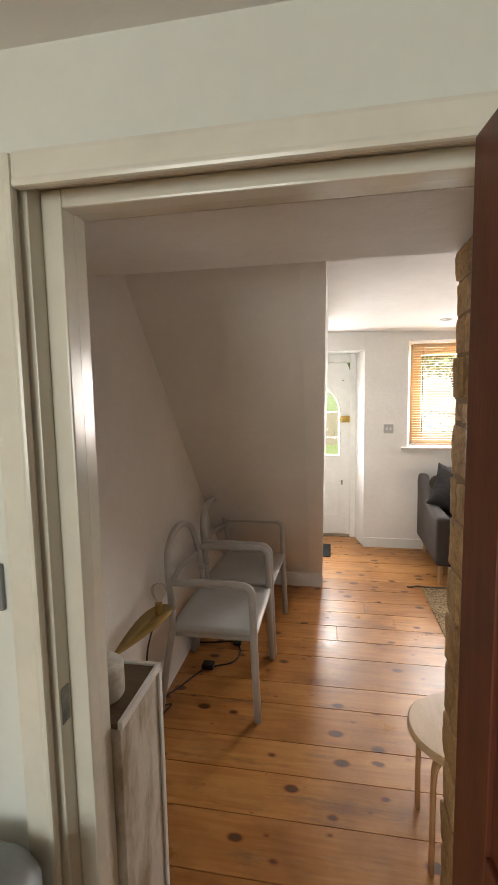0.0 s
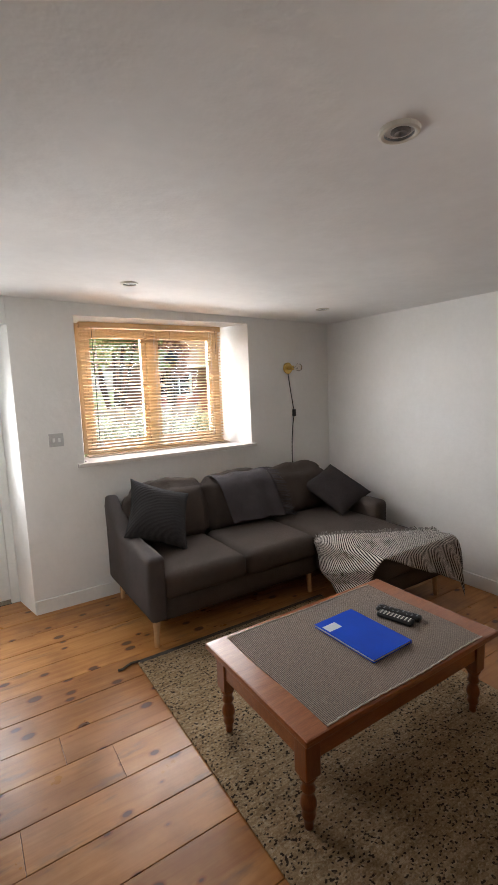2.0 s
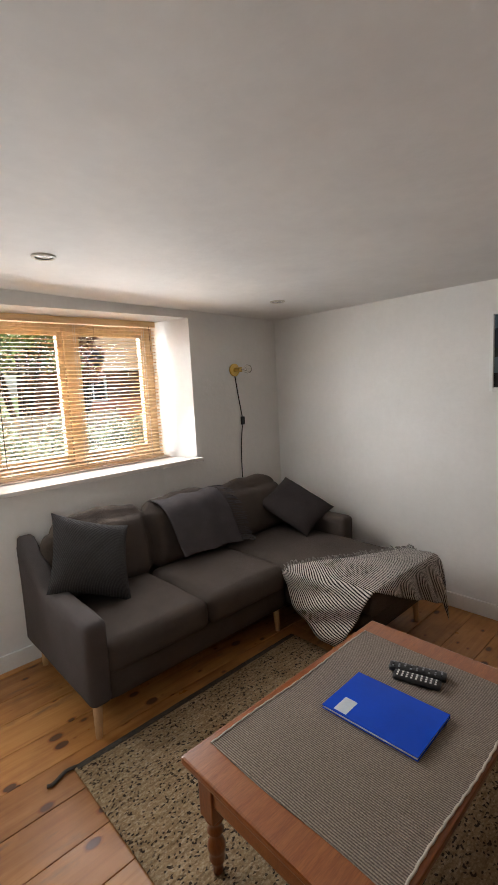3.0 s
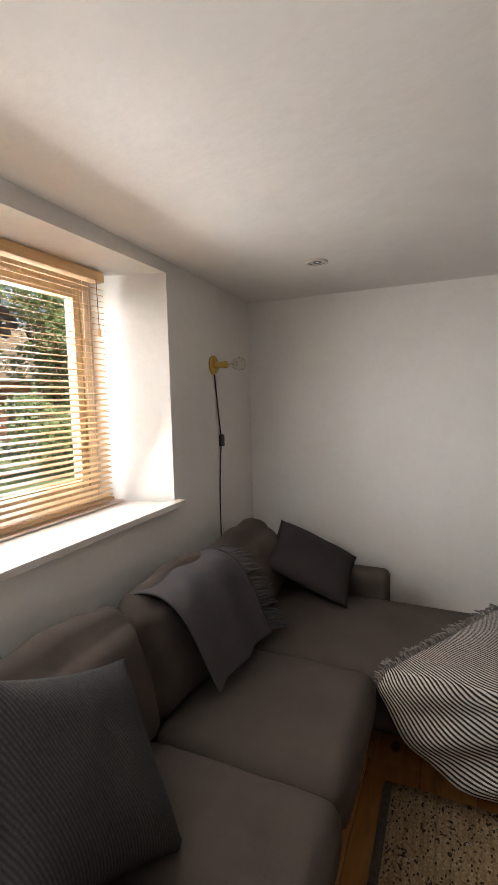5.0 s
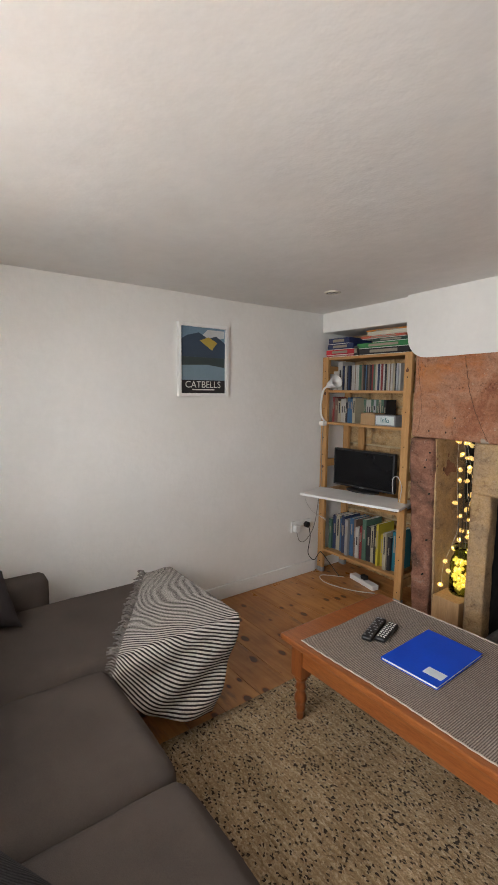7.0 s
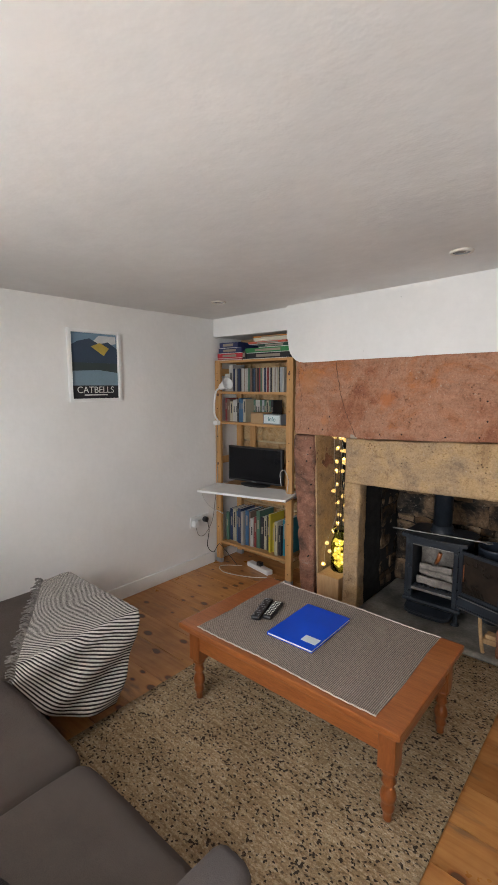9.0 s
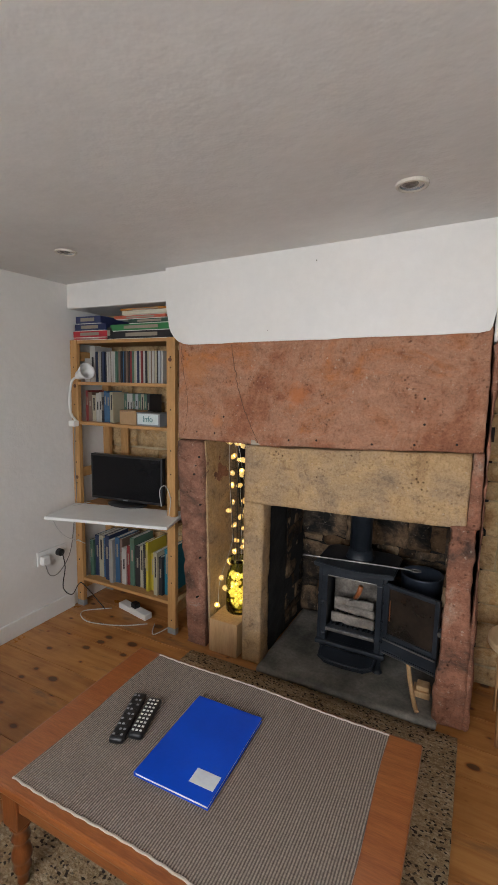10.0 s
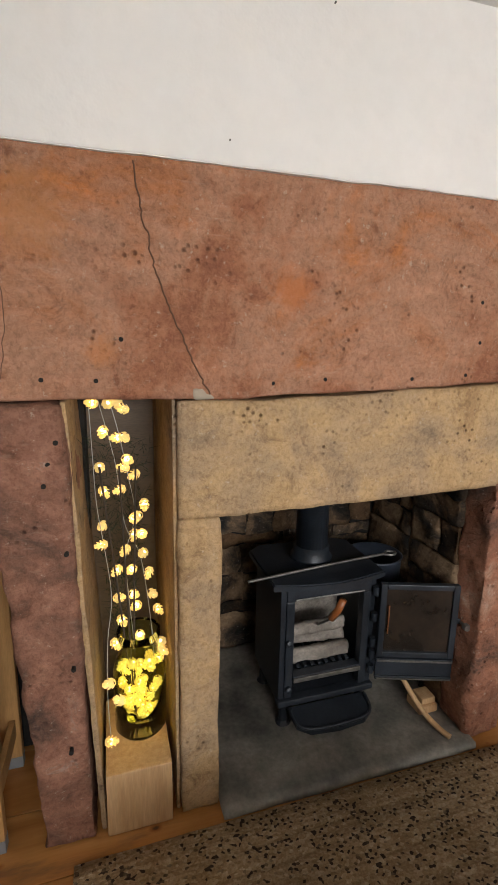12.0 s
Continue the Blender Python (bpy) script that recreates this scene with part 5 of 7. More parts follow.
for pts in strands:
    pts = [(x, y - (0.13 if z > 0.55 else 0.13 * max(0.0, (z - 0.35) / 0.2)), z) for x, y, z in pts]
    path = smooth_path(pts, 8)
    part("wire", sweep(path, 0.0012, n=5), plain("silver_wire", (0.5, 0.5, 0.46), 0.4), fl, "thin silver wire")
    nb = 13
    for i in range(nb):
        p = path[min(len(path) - 1, int((i + 0.4) / nb * len(path)))] + Vector((rng.uniform(-0.018, 0.018), rng.uniform(-0.015, 0.02), rng.uniform(-0.02, 0.02)))
        p.x = min(max(p.x - 0.015, 1.995), 2.178)
        p.z = min(p.z, 1.195)
        bm = bmesh.new()
        cone_bulb(bm, p, 0.0155, rng)
        bulb = part("bulb", bm, FAIRY, fl)
        part("glow", lathe([(0.0, -0.008), (0.007, -0.004), (0.008, 0.002), (0.004, 0.008)], p, 8), FAIRYCORE, bulb)
bm = bmesh.new()
bmc = bmesh.new()
for i in range(40):
    a, rr, z = rng.uniform(0, 6.28), 0.056 * math.sqrt(rng.random()), rng.uniform(0.225, 0.43)
    p = Vector((2.062 + rr * math.cos(a), 1.53 + rr * math.sin(a), z))
    cone_bulb(bm, p, 0.015, rng)
    lathe([(0.0, -0.008), (0.007, -0.004), (0.008, 0.002), (0.004, 0.008)], p, 6, bm=bmc)
part("bulbs_in_jar", bm, FAIRY, fl, "glowing bulbs heaped inside the jar")
part("glows_in_jar", bmc, FAIRYCORE, fl)
bm = bmesh.new()
for i in range(900):
    t = rng.random()
    p = Vector((2.10 + rng.uniform(-0.07, 0.07) * (0.4 + t), 1.42 + rng.uniform(-0.06, 0.06), 0.42 + 0.66 * t))
    d = Vector((rng.uniform(-1, 1), rng.uniform(-1, 1), rng.uniform(-0.2, 1.0))).normalized() * rng.uniform(0.02, 0.045)
    s = d.cross(Vector((0.3, 1, 0.2))).normalized() * 0.0009
    bm.faces.new([bm.verts.new(q) for q in (p - s, p + s, p + d)])
tw = thing("fir_twigs", (2.08, 1.53, 0.40), "dark green fir twigs standing in the glass jar", "twigs")
part("needles", bm, NEEDLES, tw, "fine dark needles")
for dx in (-0.03, 0.0, 0.035):
    part("twig", sweep([(2.08, 1.53, 0.23), (2.09 + dx * 0.6, 1.515, 0.6), (2.10 + dx * 1.5, 1.50, 1.02)], 0.003, n=6), BARK, tw)

# ---- bookcase and what stands on it ----
BX0, BX1, BY0, BY1 = 2.432, 3.255, 1.352, 1.655


def build_bookcase():
    b = thing("bookcase", (2.84, 1.5, 0), "tall unpainted pine bookcase with open shelves", "bookcase")
    for x in (BX0, BX1 - 0.058):
        for y in (BY0, BY1 - 0.03):
            post = part("post", box((x, y, 0.018), (x + 0.058, y + 0.03, 1.79), 0.003), PINE, b)
            part("foot", box((x - 0.001, y - 0.001, 0.0), (x + 0.059, y + 0.031, 0.04), 0.002), GREYPLASTIC, post, "grey plastic foot")
            if y > 1.5:
                for z in (0.09, 0.33, 0.50, 0.86, 1.0, 1.14, 1.38, 1.62, 1.68):
                    part("peg_hole", lathe([(0.0045, -0.003), (0.0045, 0.0008)], (x + 0.03, BY1, z), 8, (0, 1, 0)), DARKHOLE, post)
        for z in (0.12, 0.9, 1.66):
            part("side_rail", box((x + 0.012, BY0 + 0.031, z), (x + 0.03, BY1 - 0.031, z + 0.06), 0.002), PINE, b)
    for z in (1.768, 1.508, 1.252, 0.645, 0.185):
        part("shelf", box((BX0 + 0.0585, BY0 + 0.004, z), (BX1 - 0.0585, BY1 - 0.004, z + 0.02), 0.002), PINE_X, b)
    part("back_slat", box((3.04, BY0 + 0.002, 0.67), (3.10, BY0 + 0.018, 1.25), 0.002), PINE, b)
    for x, z in ((2.465, 1.665), (3.22, 1.5), (3.225, 0.9)):
        part("knot", lathe([(0.013, -0.003), (0.012, 0.0009)], (x, BY1, z), 12, (0, 1, 0)), plain("dark_knot", (0.12, 0.045, 0.02)), b)


build_bookcase()
# white board used as a desk, slightly skewed
dm = Matrix.Translation((2.70, 1.92, 0)) @ Matrix.Rotation(radians(15), 4, "Z")
bm = box((-0.352, -0.32, 0.7275), (0.41, 0.0, 0.7455), 0.003, dm)
solo("desk_board", bm, WHITEPLASTIC, "white laminate board resting across the bookcase as a small desk", "desk board")
solo("desk_board_support", boxes(((BX0 + 0.06, 1.40, 0.70), (BX1 - 0.06, 1.62, 0.7265)), bevel=0.002), PINE_X, "pine cross shelf under the white board", "shelf")

mon = thing("monitor", (2.85, 1.62, 0.746), "black flat-screen monitor standing on a white board", "monitor")
mm = Matrix.Translation((2.86, 1.60, 0)) @ Matrix.Rotation(radians(6), 4, "Z")
part("case", box((-0.27, -0.045, 0.768), (0.27, -0.004, 1.066), 0.006, mm), BLACKPLASTIC, mon)
part("screen", box((-0.255, -0.0035, 0.786), (0.255, 0.0, 1.053), 0, mm), SCREEN, mon, "dark switched-off screen")
part("neck", box((-0.05, -0.05, 0.765), (0.05, -0.03, 0.80), 0.004, mm), BLACKPLASTIC, mon)
bm = lathe([(0.0, 0.0), (0.14, 0.0), (0.138, 0.008), (0.05, 0.018), (0.0, 0.02)], (0, 0, 0), 28, close=False)
for v in bm.verts:
    v.co.y *= 0.6
    v.co = mm @ Vector((v.co.x, v.co.y - 0.02, v.co.z + 0.746))
part("base", bm, BLACKPLASTIC, mon, "oval glossy base", True)
part("badge", box((-0.02, 0.0, 0.773), (0.02, 0.001, 0.779), 0, mm), GREYPLASTIC, mon)

BOOKCOL = [(0.62, 0.60, 0.55), (0.03, 0.05, 0.12), (0.30, 0.04, 0.04), (0.06, 0.16, 0.30), (0.55, 0.50, 0.36), (0.03, 0.03, 0.035), (0.10, 0.20, 0.14), (0.42, 0.40, 0.38), (0.65, 0.52, 0.04), (0.02, 0.22, 0.30), (0.24, 0.16, 0.12), (0.50, 0.54, 0.58)]
BOOKMAT = [plain("book_cloth", tuple(0.7 * v for v in c), 0.6) for c in BOOKCOL]
NAMES = ["cream", "navy", "dark red", "blue", "tan", "black", "dark green", "grey", "yellow", "teal", "brown", "pale grey-blue"]


FADED = plain("faded_title", (0.30, 0.26, 0.20), 0.6)


def build_book(x0, x1, y, z, depth, height, k, tilt=0.0, kind="book", where="on a pine shelf", group=""):
    b = thing(kind, ((x0 + x1) / 2, y - depth / 2, z), "%s %s upright %s" % (NAMES[k], "book" if kind == "book" else "disc case", where), kind.replace("_", " "), group=group)
    M = Matrix.Translation(((x0 + x1) / 2, y, z)) @ Matrix.Rotation(tilt, 4, "Y")
    h = (x1 - x0) / 2
    part("cover", boxes(((-h, -depth, 0), (-h + 0.0018, 0, height)), ((h - 0.0018, -depth, 0), (h, 0, height)), ((-h + 0.0019, -0.003, 0), (h - 0.0019, 0, height))), BOOKMAT[k], b).data.transform(M)
    part("page_block", box((-h + 0.002, -depth + 0.003, 0.003), (h - 0.002, -0.0035, height - 0.003)), PAPER, b, "off-white page block").data.transform(M)
    if h > 0.007:
        part("spine_title", box((-h * 0.34, -0.0005, height * (0.42 + 0.05 * (k % 4))), (h * 0.34, 0.0008, height * (0.70 + 0.05 * (k % 5)))), FADED if k not in (0, 4, 11) else BOOKMAT[5], b, "printed spine title").data.transform(M)


rng = random.Random(9)
x = 3.185
order = [6, 1, 4, 3, 1, 11, 7, 3, 10, 0, 2, 6, 5, 4, 5, 8, 8, 1, 4, 5, 9]
for k in order:
    w = rng.uniform(0.018, 0.042)
    if x - w < 2.505:
        break
    build_book(x - w, x - 0.001, 1.60 + rng.uniform(-0.02, 0.03), 0.2055, 0.19, rng.uniform(0.24, 0.335), k, 0, "book", "on the low pine shelf", "tall books on the low shelf")
    x -= w
x = 3.185
for i in range(2):
    build_book(x - 0.045, x - 0.001, 1.60, 1.5285, 0.15, 0.15 + 0.075 * i, 0, 0, "book", "at the end of the shelf", "books on the upper shelf")
    x -= 0.047
x -= 0.02
for i in range(36):
    w = 0.0145
    if x - w < 2.50:
        break
    build_book(x - w, x - 0.0007, 1.615 + rng.uniform(-0.006, 0.006), 1.5285, 0.135, 0.19, rng.choice([1, 5, 7, 0, 11, 10, 5, 2, 0, 3, 4, 5, 0, 6]), 0, "disc_case", "in a row on the upper shelf", "disc cases on the upper shelf")
    x -= w
x = 3.185
for k, h in ((2, 0.20), (10, 0.19), (4, 0.17), (0, 0.185), (0, 0.19), (5, 0.16), (3, 0.20), (3, 0.19), (4, 0.195)):
    w = rng.uniform(0.02, 0.034)
    build_book(x - w, x - 0.001, 1.60, 1.2725, 0.14, h, k, 0, "book", "on the middle shelf", "books on the middle shelf")
    x -= w
for i in range(9):
    w = 0.0235
    build_book(x - w, x - 0.001, 1.50, 1.2725, 0.12, 0.185, (6, 0, 0, 6, 11, 6, 4, 6, 5)[i], 0, "disc_case", "behind the cardboard box", "disc cases on the middle shelf")
    x -= w
cb = thing("cardboard_box", (2.80, 1.58, 1.2725), "small brown cardboard box on the middle shelf", "box")
part("body", box((2.735, 1.52, 1.2725), (2.865, 1.635, 1.36), 0.002), CARD, cb)
part("flap_line", box((2.735, 1.6355, 1.352), (2.865, 1.636, 1.354)), BOOKMAT[10], cb)
ib = thing("info_box", (2.64, 1.58, 1.2725), "small slate box with a pale handwritten Info label", "box")
part("body", box((2.555, 1.52, 1.2725), (2.73, 1.636, 1.352), 0.003), GREYPLASTIC, ib)
part("label", box((2.565, 1.637, 1.282), (2.72, 1.639, 1.345), 0.001), plain("pale_blue_paper", (0.60, 0.68, 0.68), 0.8), ib, "pale blue paper label")


def lettering(text, size, m, material, parent, name="lettering"):
    cu = bpy.data.curves.new(name, "FONT")
    cu.body, cu.size, cu.align_x, cu.align_y, cu.extrude = text, size, "CENTER", "CENTER", 0.0004
    tmp = bpy.data.objects.new(name, cu)
    scene.collection.objects.link(tmp)
    bpy.context.view_layer.update()
    me = bpy.data.meshes.new_from_object(tmp.evaluated_get(bpy.context.evaluated_depsgraph_get()))
    bpy.data.objects.remove(tmp)
    me.transform(m)
    me.materials.clear()
    me.materials.append(material)
    ob = new(name, me)
    ob.parent = parent
    ob.matrix_parent_inverse = ORIGINS[parent.name].inverted()
    return ob


TEAL = plain("teal_ink", (0.03, 0.16, 0.18))
lettering("Info", 0.05, Matrix.Translation((2.642, 1.6396, 1.313)) @ Matrix.Rotation(math.pi, 4, "Z") @ Matrix.Rotation(math.pi / 2, 4, "X"), TEAL, ib)

# board games stacked on top
GAMES = [
    ("dark blue", (0.02, 0.03, 0.10), 2.96, 3.22, 1.845, 1.888, 0), ("red", (0.45, 0.02, 0.035), 2.95, 3.235, 1.803, 1.8445, 0), ("white-edged red", (0.40, 0.05, 0.06), 2.955, 3.23, 1.7885, 1.8025, 0),
    ("black", (0.015, 0.015, 0.017), 2.47, 2.90, 1.7885, 1.835, 0), ("green", (0.03, 0.20, 0.06), 2.46, 2.92, 1.8355, 1.875, 0), ("dark green", (0.02, 0.06, 0.04), 2.465, 2.78, 1.8755, 1.902, 0),
    ("orange-red", (0.50, 0.11, 0.06), 2.70, 2.90, 1.9025, 1.922, 1), ("cream", (0.60, 0.56, 0.44), 2.475, 2.82, 1.9225, 1.948, 1), ("orange", (0.50, 0.19, 0.02), 2.48, 2.83, 1.9485, 1.963, 1), ("black", (0.02, 0.02, 0.02), 2.88, 2.99, 1.8885, 1.93, 0), ("dark blue", (0.03, 0.04, 0.12), 3.0, 3.21, 1.8885, 1.935, 0),
]
for nm, col, x0, x1, z0, z1, k in GAMES:
    if nm == "orange-red":
        x0, x1 = 2.50, 2.88
    if nm == "black" and x0 > 2.8:
        z0, z1, x0, x1 = 1.7885, 1.86, 2.905, 2.947
    g = thing("board_game", ((x0 + x1) / 2, 1.5, z0), "%s cardboard board-game box stacked on the bookcase" % nm, "board game", group="board games on the bookcase")
    mat_box = plain("game_box_card", col, 0.4)
    part("lid", box((x0, 1.37, z0 + 0.004), (x1, 1.64 + 0.01 * (k % 2), z1), 0.001), mat_box, g)
    part("tray", box((x0 + 0.003, 1.373, z0), (x1 - 0.003, 1.637, z0 + 0.0038)), PAPER, g, "pale tray edge")
    part("title_bar", box((x0 + 0.2 * (x1 - x0), 1.6505, z0 + 0.3 * (z1 - z0)), (x0 + 0.75 * (x1 - x0), 1.6515, z0 + 0.75 * (z1 - z0))), FADED if nm != "cream" else mat_box, g, "plain printed title bar")
# papers and pens shelf, power strip on the floor
mg = thing("magazine_pile", (2.70, 1.55, 0.6655), "low pile of magazines and papers under the white board", "magazines")
for i in range(4):
    part("magazine", box((2.52 + 0.01 * i, 1.42, 0.6655 + i * 0.0085), (2.80 - 0.015 * i, 1.645 - 0.004 * i, 0.6735 + i * 0.0085), 0.001), BOOKMAT[(11, 0, 3, 7)[i]], mg)
solo("laptop_sleeve", box((2.84, 1.42, 0.6655), (3.17, 1.64, 0.69), 0.006), BLACKPLASTIC, "flat black sleeve lying on the shelf", "sleeve")
ps = thing("power_strip", (2.86, 1.62, 0), "white plastic power strip on the floor under the bookcase", "power strip")
pm = Matrix.Translation((2.83, 1.56, 0)) @ Matrix.Rotation(radians(-12), 4, "Z")
part("body", box((-0.14, -0.03, 0.001), (0.14, 0.03, 0.04), 0.006, pm), WHITEPLASTIC, ps)
part("plug", box((-0.03, -0.02, 0.0405), (0.02, 0.02, 0.075), 0.006, pm), BLACKPLASTIC, ps, "black plug")
for k, pts in enumerate(([(3.0, 1.60, 0.008), (3.14, 1.72, 0.006), (3.02, 1.80, 0.006), (2.80, 1.74, 0.006), (2.66, 1.64, 0.006)], [(2.62, 1.62, 0.006), (2.55, 1.72, 0.006), (2.50, 1.62, 0.02)])):
    solo("power_cable", sweep(smooth_path(pts, 6), 0.0035, n=6), WHITECABLE, "white mains cable lying on the floorboards", "cable", smooth=True)
# wall socket with plugs and cables
so = thing("wall_socket", (3.262, 1.85, 0.42), "white double wall socket with two plugs in it", "socket")
part("plate", box((3.258, 1.735, 0.375), (3.2695, 1.955, 0.465), 0.002), WHITEPLASTIC, so)
part("plug", box((3.215, 1.895, 0.385), (3.2575, 1.945, 0.44), 0.008), WHITEPLASTIC, so)
part("plug", lathe([(0.024, 0), (0.024, 0.03), (0.012, 0.036)], (3.2575, 1.80, 0.425), 14, (-1, 0, 0)), BLACKPLASTIC, so, "round black plug")
solo("lamp_cable", sweep(smooth_path([(3.22, 1.80, 0.42), (3.20, 1.80, 0.33), (3.20, 1.82, 0.20), (3.19, 1.76, 0.13), (3.19, 1.70, 0.18), (3.18, 1.665, 0.16), (3.0, 1.66, 0.03)], 6), 0.0035, n=6), CABLE, "black cable looping down from the wall socket", "cable", smooth=True)
solo("desk_cable", sweep(smooth_path([(3.235, 1.92, 0.385), (3.22, 1.90, 0.31), (3.23, 1.82, 0.30), (3.24, 1.72, 0.40), (3.235, 1.68, 0.62), (3.225, 1.665, 0.80), (3.235, 1.662, 1.0), (3.225, 1.66, 1.25)], 6), 0.003, n=6), plain("grey_cable", (0.22, 0.21, 0.20)), "grey cable running up the bookcase post", "cable", smooth=True)
solo("white_loop_cable", sweep(smooth_path([(3.10, 1.66, 0.75), (3.16, 1.90, 0.72), (3.14, 1.86, 0.58), (3.10, 1.74, 0.50), (3.14, 1.69, 0.47), (3.21, 1.68, 0.48)], 6), 0.0028, n=6), WHITECABLE, "thin white cable looping below the white board", "cable", smooth=True)
solo("cable_loop", sweep(smooth_path([(2.47, 1.665, 0.75), (2.455, 1.67, 0.86), (2.49, 1.672, 0.93), (2.53, 1.672, 0.90), (2.52, 1.67, 0.80)], 6), 0.0028, n=6), WHITECABLE, "thin white cable looped beside the monitor", "cable", smooth=True)
cl = thing("clip_lamp", (3.2, 1.665, 1.28), "white clip-on reading lamp with a bent neck on the bookcase", "lamp")
part("neck", sweep(smooth_path([(3.205, 1.668, 1.275), (3.215, 1.70, 1.33), (3.205, 1.715, 1.42), (3.19, 1.71, 1.52), (3.17, 1.70, 1.55), (3.13, 1.70, 1.565)], 6), 0.008, n=8), WHITEPLASTIC, cl, smooth=True)
part("shade", lathe([(0.016, 0), (0.026, 0.02), (0.034, 0.06), (0.052, 0.115), (0.049, 0.115), (0.03, 0.06), (0.014, 0.01)], (3.15, 1.70, 1.56), 20, (-0.93, 0.15, 0.32), close=False), WHITEPLASTIC, cl, "white flared metal shade", True)
part("clip", box((3.19, 1.656, 1.24), (3.24, 1.70, 1.278), 0.006), WHITEPLASTIC, cl)

# framed poster
pf = thing("framed_poster", (3.262, 2.775, 1.48), "white-framed blue mountain-lake travel poster reading CATBELLS", "poster")
y0, y1, z0, z1 = 2.588, 2.978, 1.472, 1.95
for a, b in (((3.245, y0, z0), (3.2695, y0 + 0.022, z1)), ((3.245, y1 - 0.022, z0), (3.2695, y1, z1)), ((3.245, y0 + 0.0222, z0), (3.2695, y1 - 0.0222, z0 + 0.022)), ((3.245, y0 + 0.0222, z1 - 0.022), (3.2695, y1 - 0.0222, z1))):
    part("frame_bar", box(a, b, 0.002), WHITEPAINT, pf)
ya, yb, za, zb = y0 + 0.0225, y1 - 0.0225, z0 + 0.0225, z1 - 0.0225


def poster_patch(name, pts, x, material, label):
    bm = bmesh.new()
    fr = [bm.verts.new((x, yb - s * (yb - ya), za + t * (zb - za))) for s, t in pts]
    bk = [bm.verts.new((x + 0.001, v.co.y, v.co.z)) for v in fr]
    bm.faces.new(fr), bm.faces.new(bk[::-1])
    for i in range(len(fr)):
        bm.faces.new((fr[i], bk[i], bk[(i + 1) % len(fr)], fr[(i + 1) % len(fr)]))
    bmesh.ops.recalc_face_normals(bm, faces=bm.faces[:])
    part(name, bm, material, pf, label)


poster_patch("print_sky", [(0, 0.20), (1, 0.20), (1, 1), (0, 1)], 3.2660, plain("print_blue_grey", (0.17, 0.27, 0.36)), "blue-grey sky")
poster_patch("print_cloud", [(0.45, 0.86), (0.7, 0.82), (0.98, 0.86), (0.98, 0.97), (0.6, 0.97)], 3.2645, plain("print_cloud_white", (0.60, 0.62, 0.62)), "white cloud")
poster_patch("print_far_hill", [(0.0, 0.80), (0.15, 0.87), (0.4, 0.92), (0.6, 0.84), (0.8, 0.88), (1.0, 0.78), (1.0, 0.55), (0.0, 0.55)], 3.2630, plain("print_dark_blue", (0.035, 0.06, 0.10)), "dark blue hills")
poster_patch("print_sunlit_slope", [(0.42, 0.80), (0.62, 0.86), (0.82, 0.78), (0.74, 0.71), (0.7, 0.66), (0.58, 0.72)], 3.2615, plain("print_yellow", (0.50, 0.36, 0.06)), "yellow sunlit slope")
poster_patch("print_lake", [(0, 0.20), (1, 0.20), (1, 0.40), (0.6, 0.44), (0, 0.42)], 3.2640, plain("print_lake_blue", (0.20, 0.29, 0.35)), "pale blue lake")
poster_patch("print_shore", [(0, 0.42), (0.6, 0.44), (1, 0.40), (1, 0.55), (0, 0.55)], 3.2650, plain("print_dark_green", (0.04, 0.06, 0.06)), "dark shore")
poster_patch("print_band", [(0, 0), (1, 0), (1, 0.20), (0, 0.20)], 3.2625, plain("print_black", (0.012, 0.012, 0.013)), "black title band")
TXT = Matrix.Translation((3.2615, (ya + yb) / 2, za + 0.128 * (zb - za))) @ Matrix.Rotation(-math.pi / 2, 4, "Z") @ Matrix.Rotation(math.pi / 2, 4, "X")
lettering("CATBELLS", 0.062, TXT, PAPER, pf)
poster_patch("print_small_line", [(0.25, 0.045), (0.75, 0.045), (0.75, 0.062), (0.25, 0.062)], 3.2612, PAPER, "thin line of small print")

# ---- sofa ----


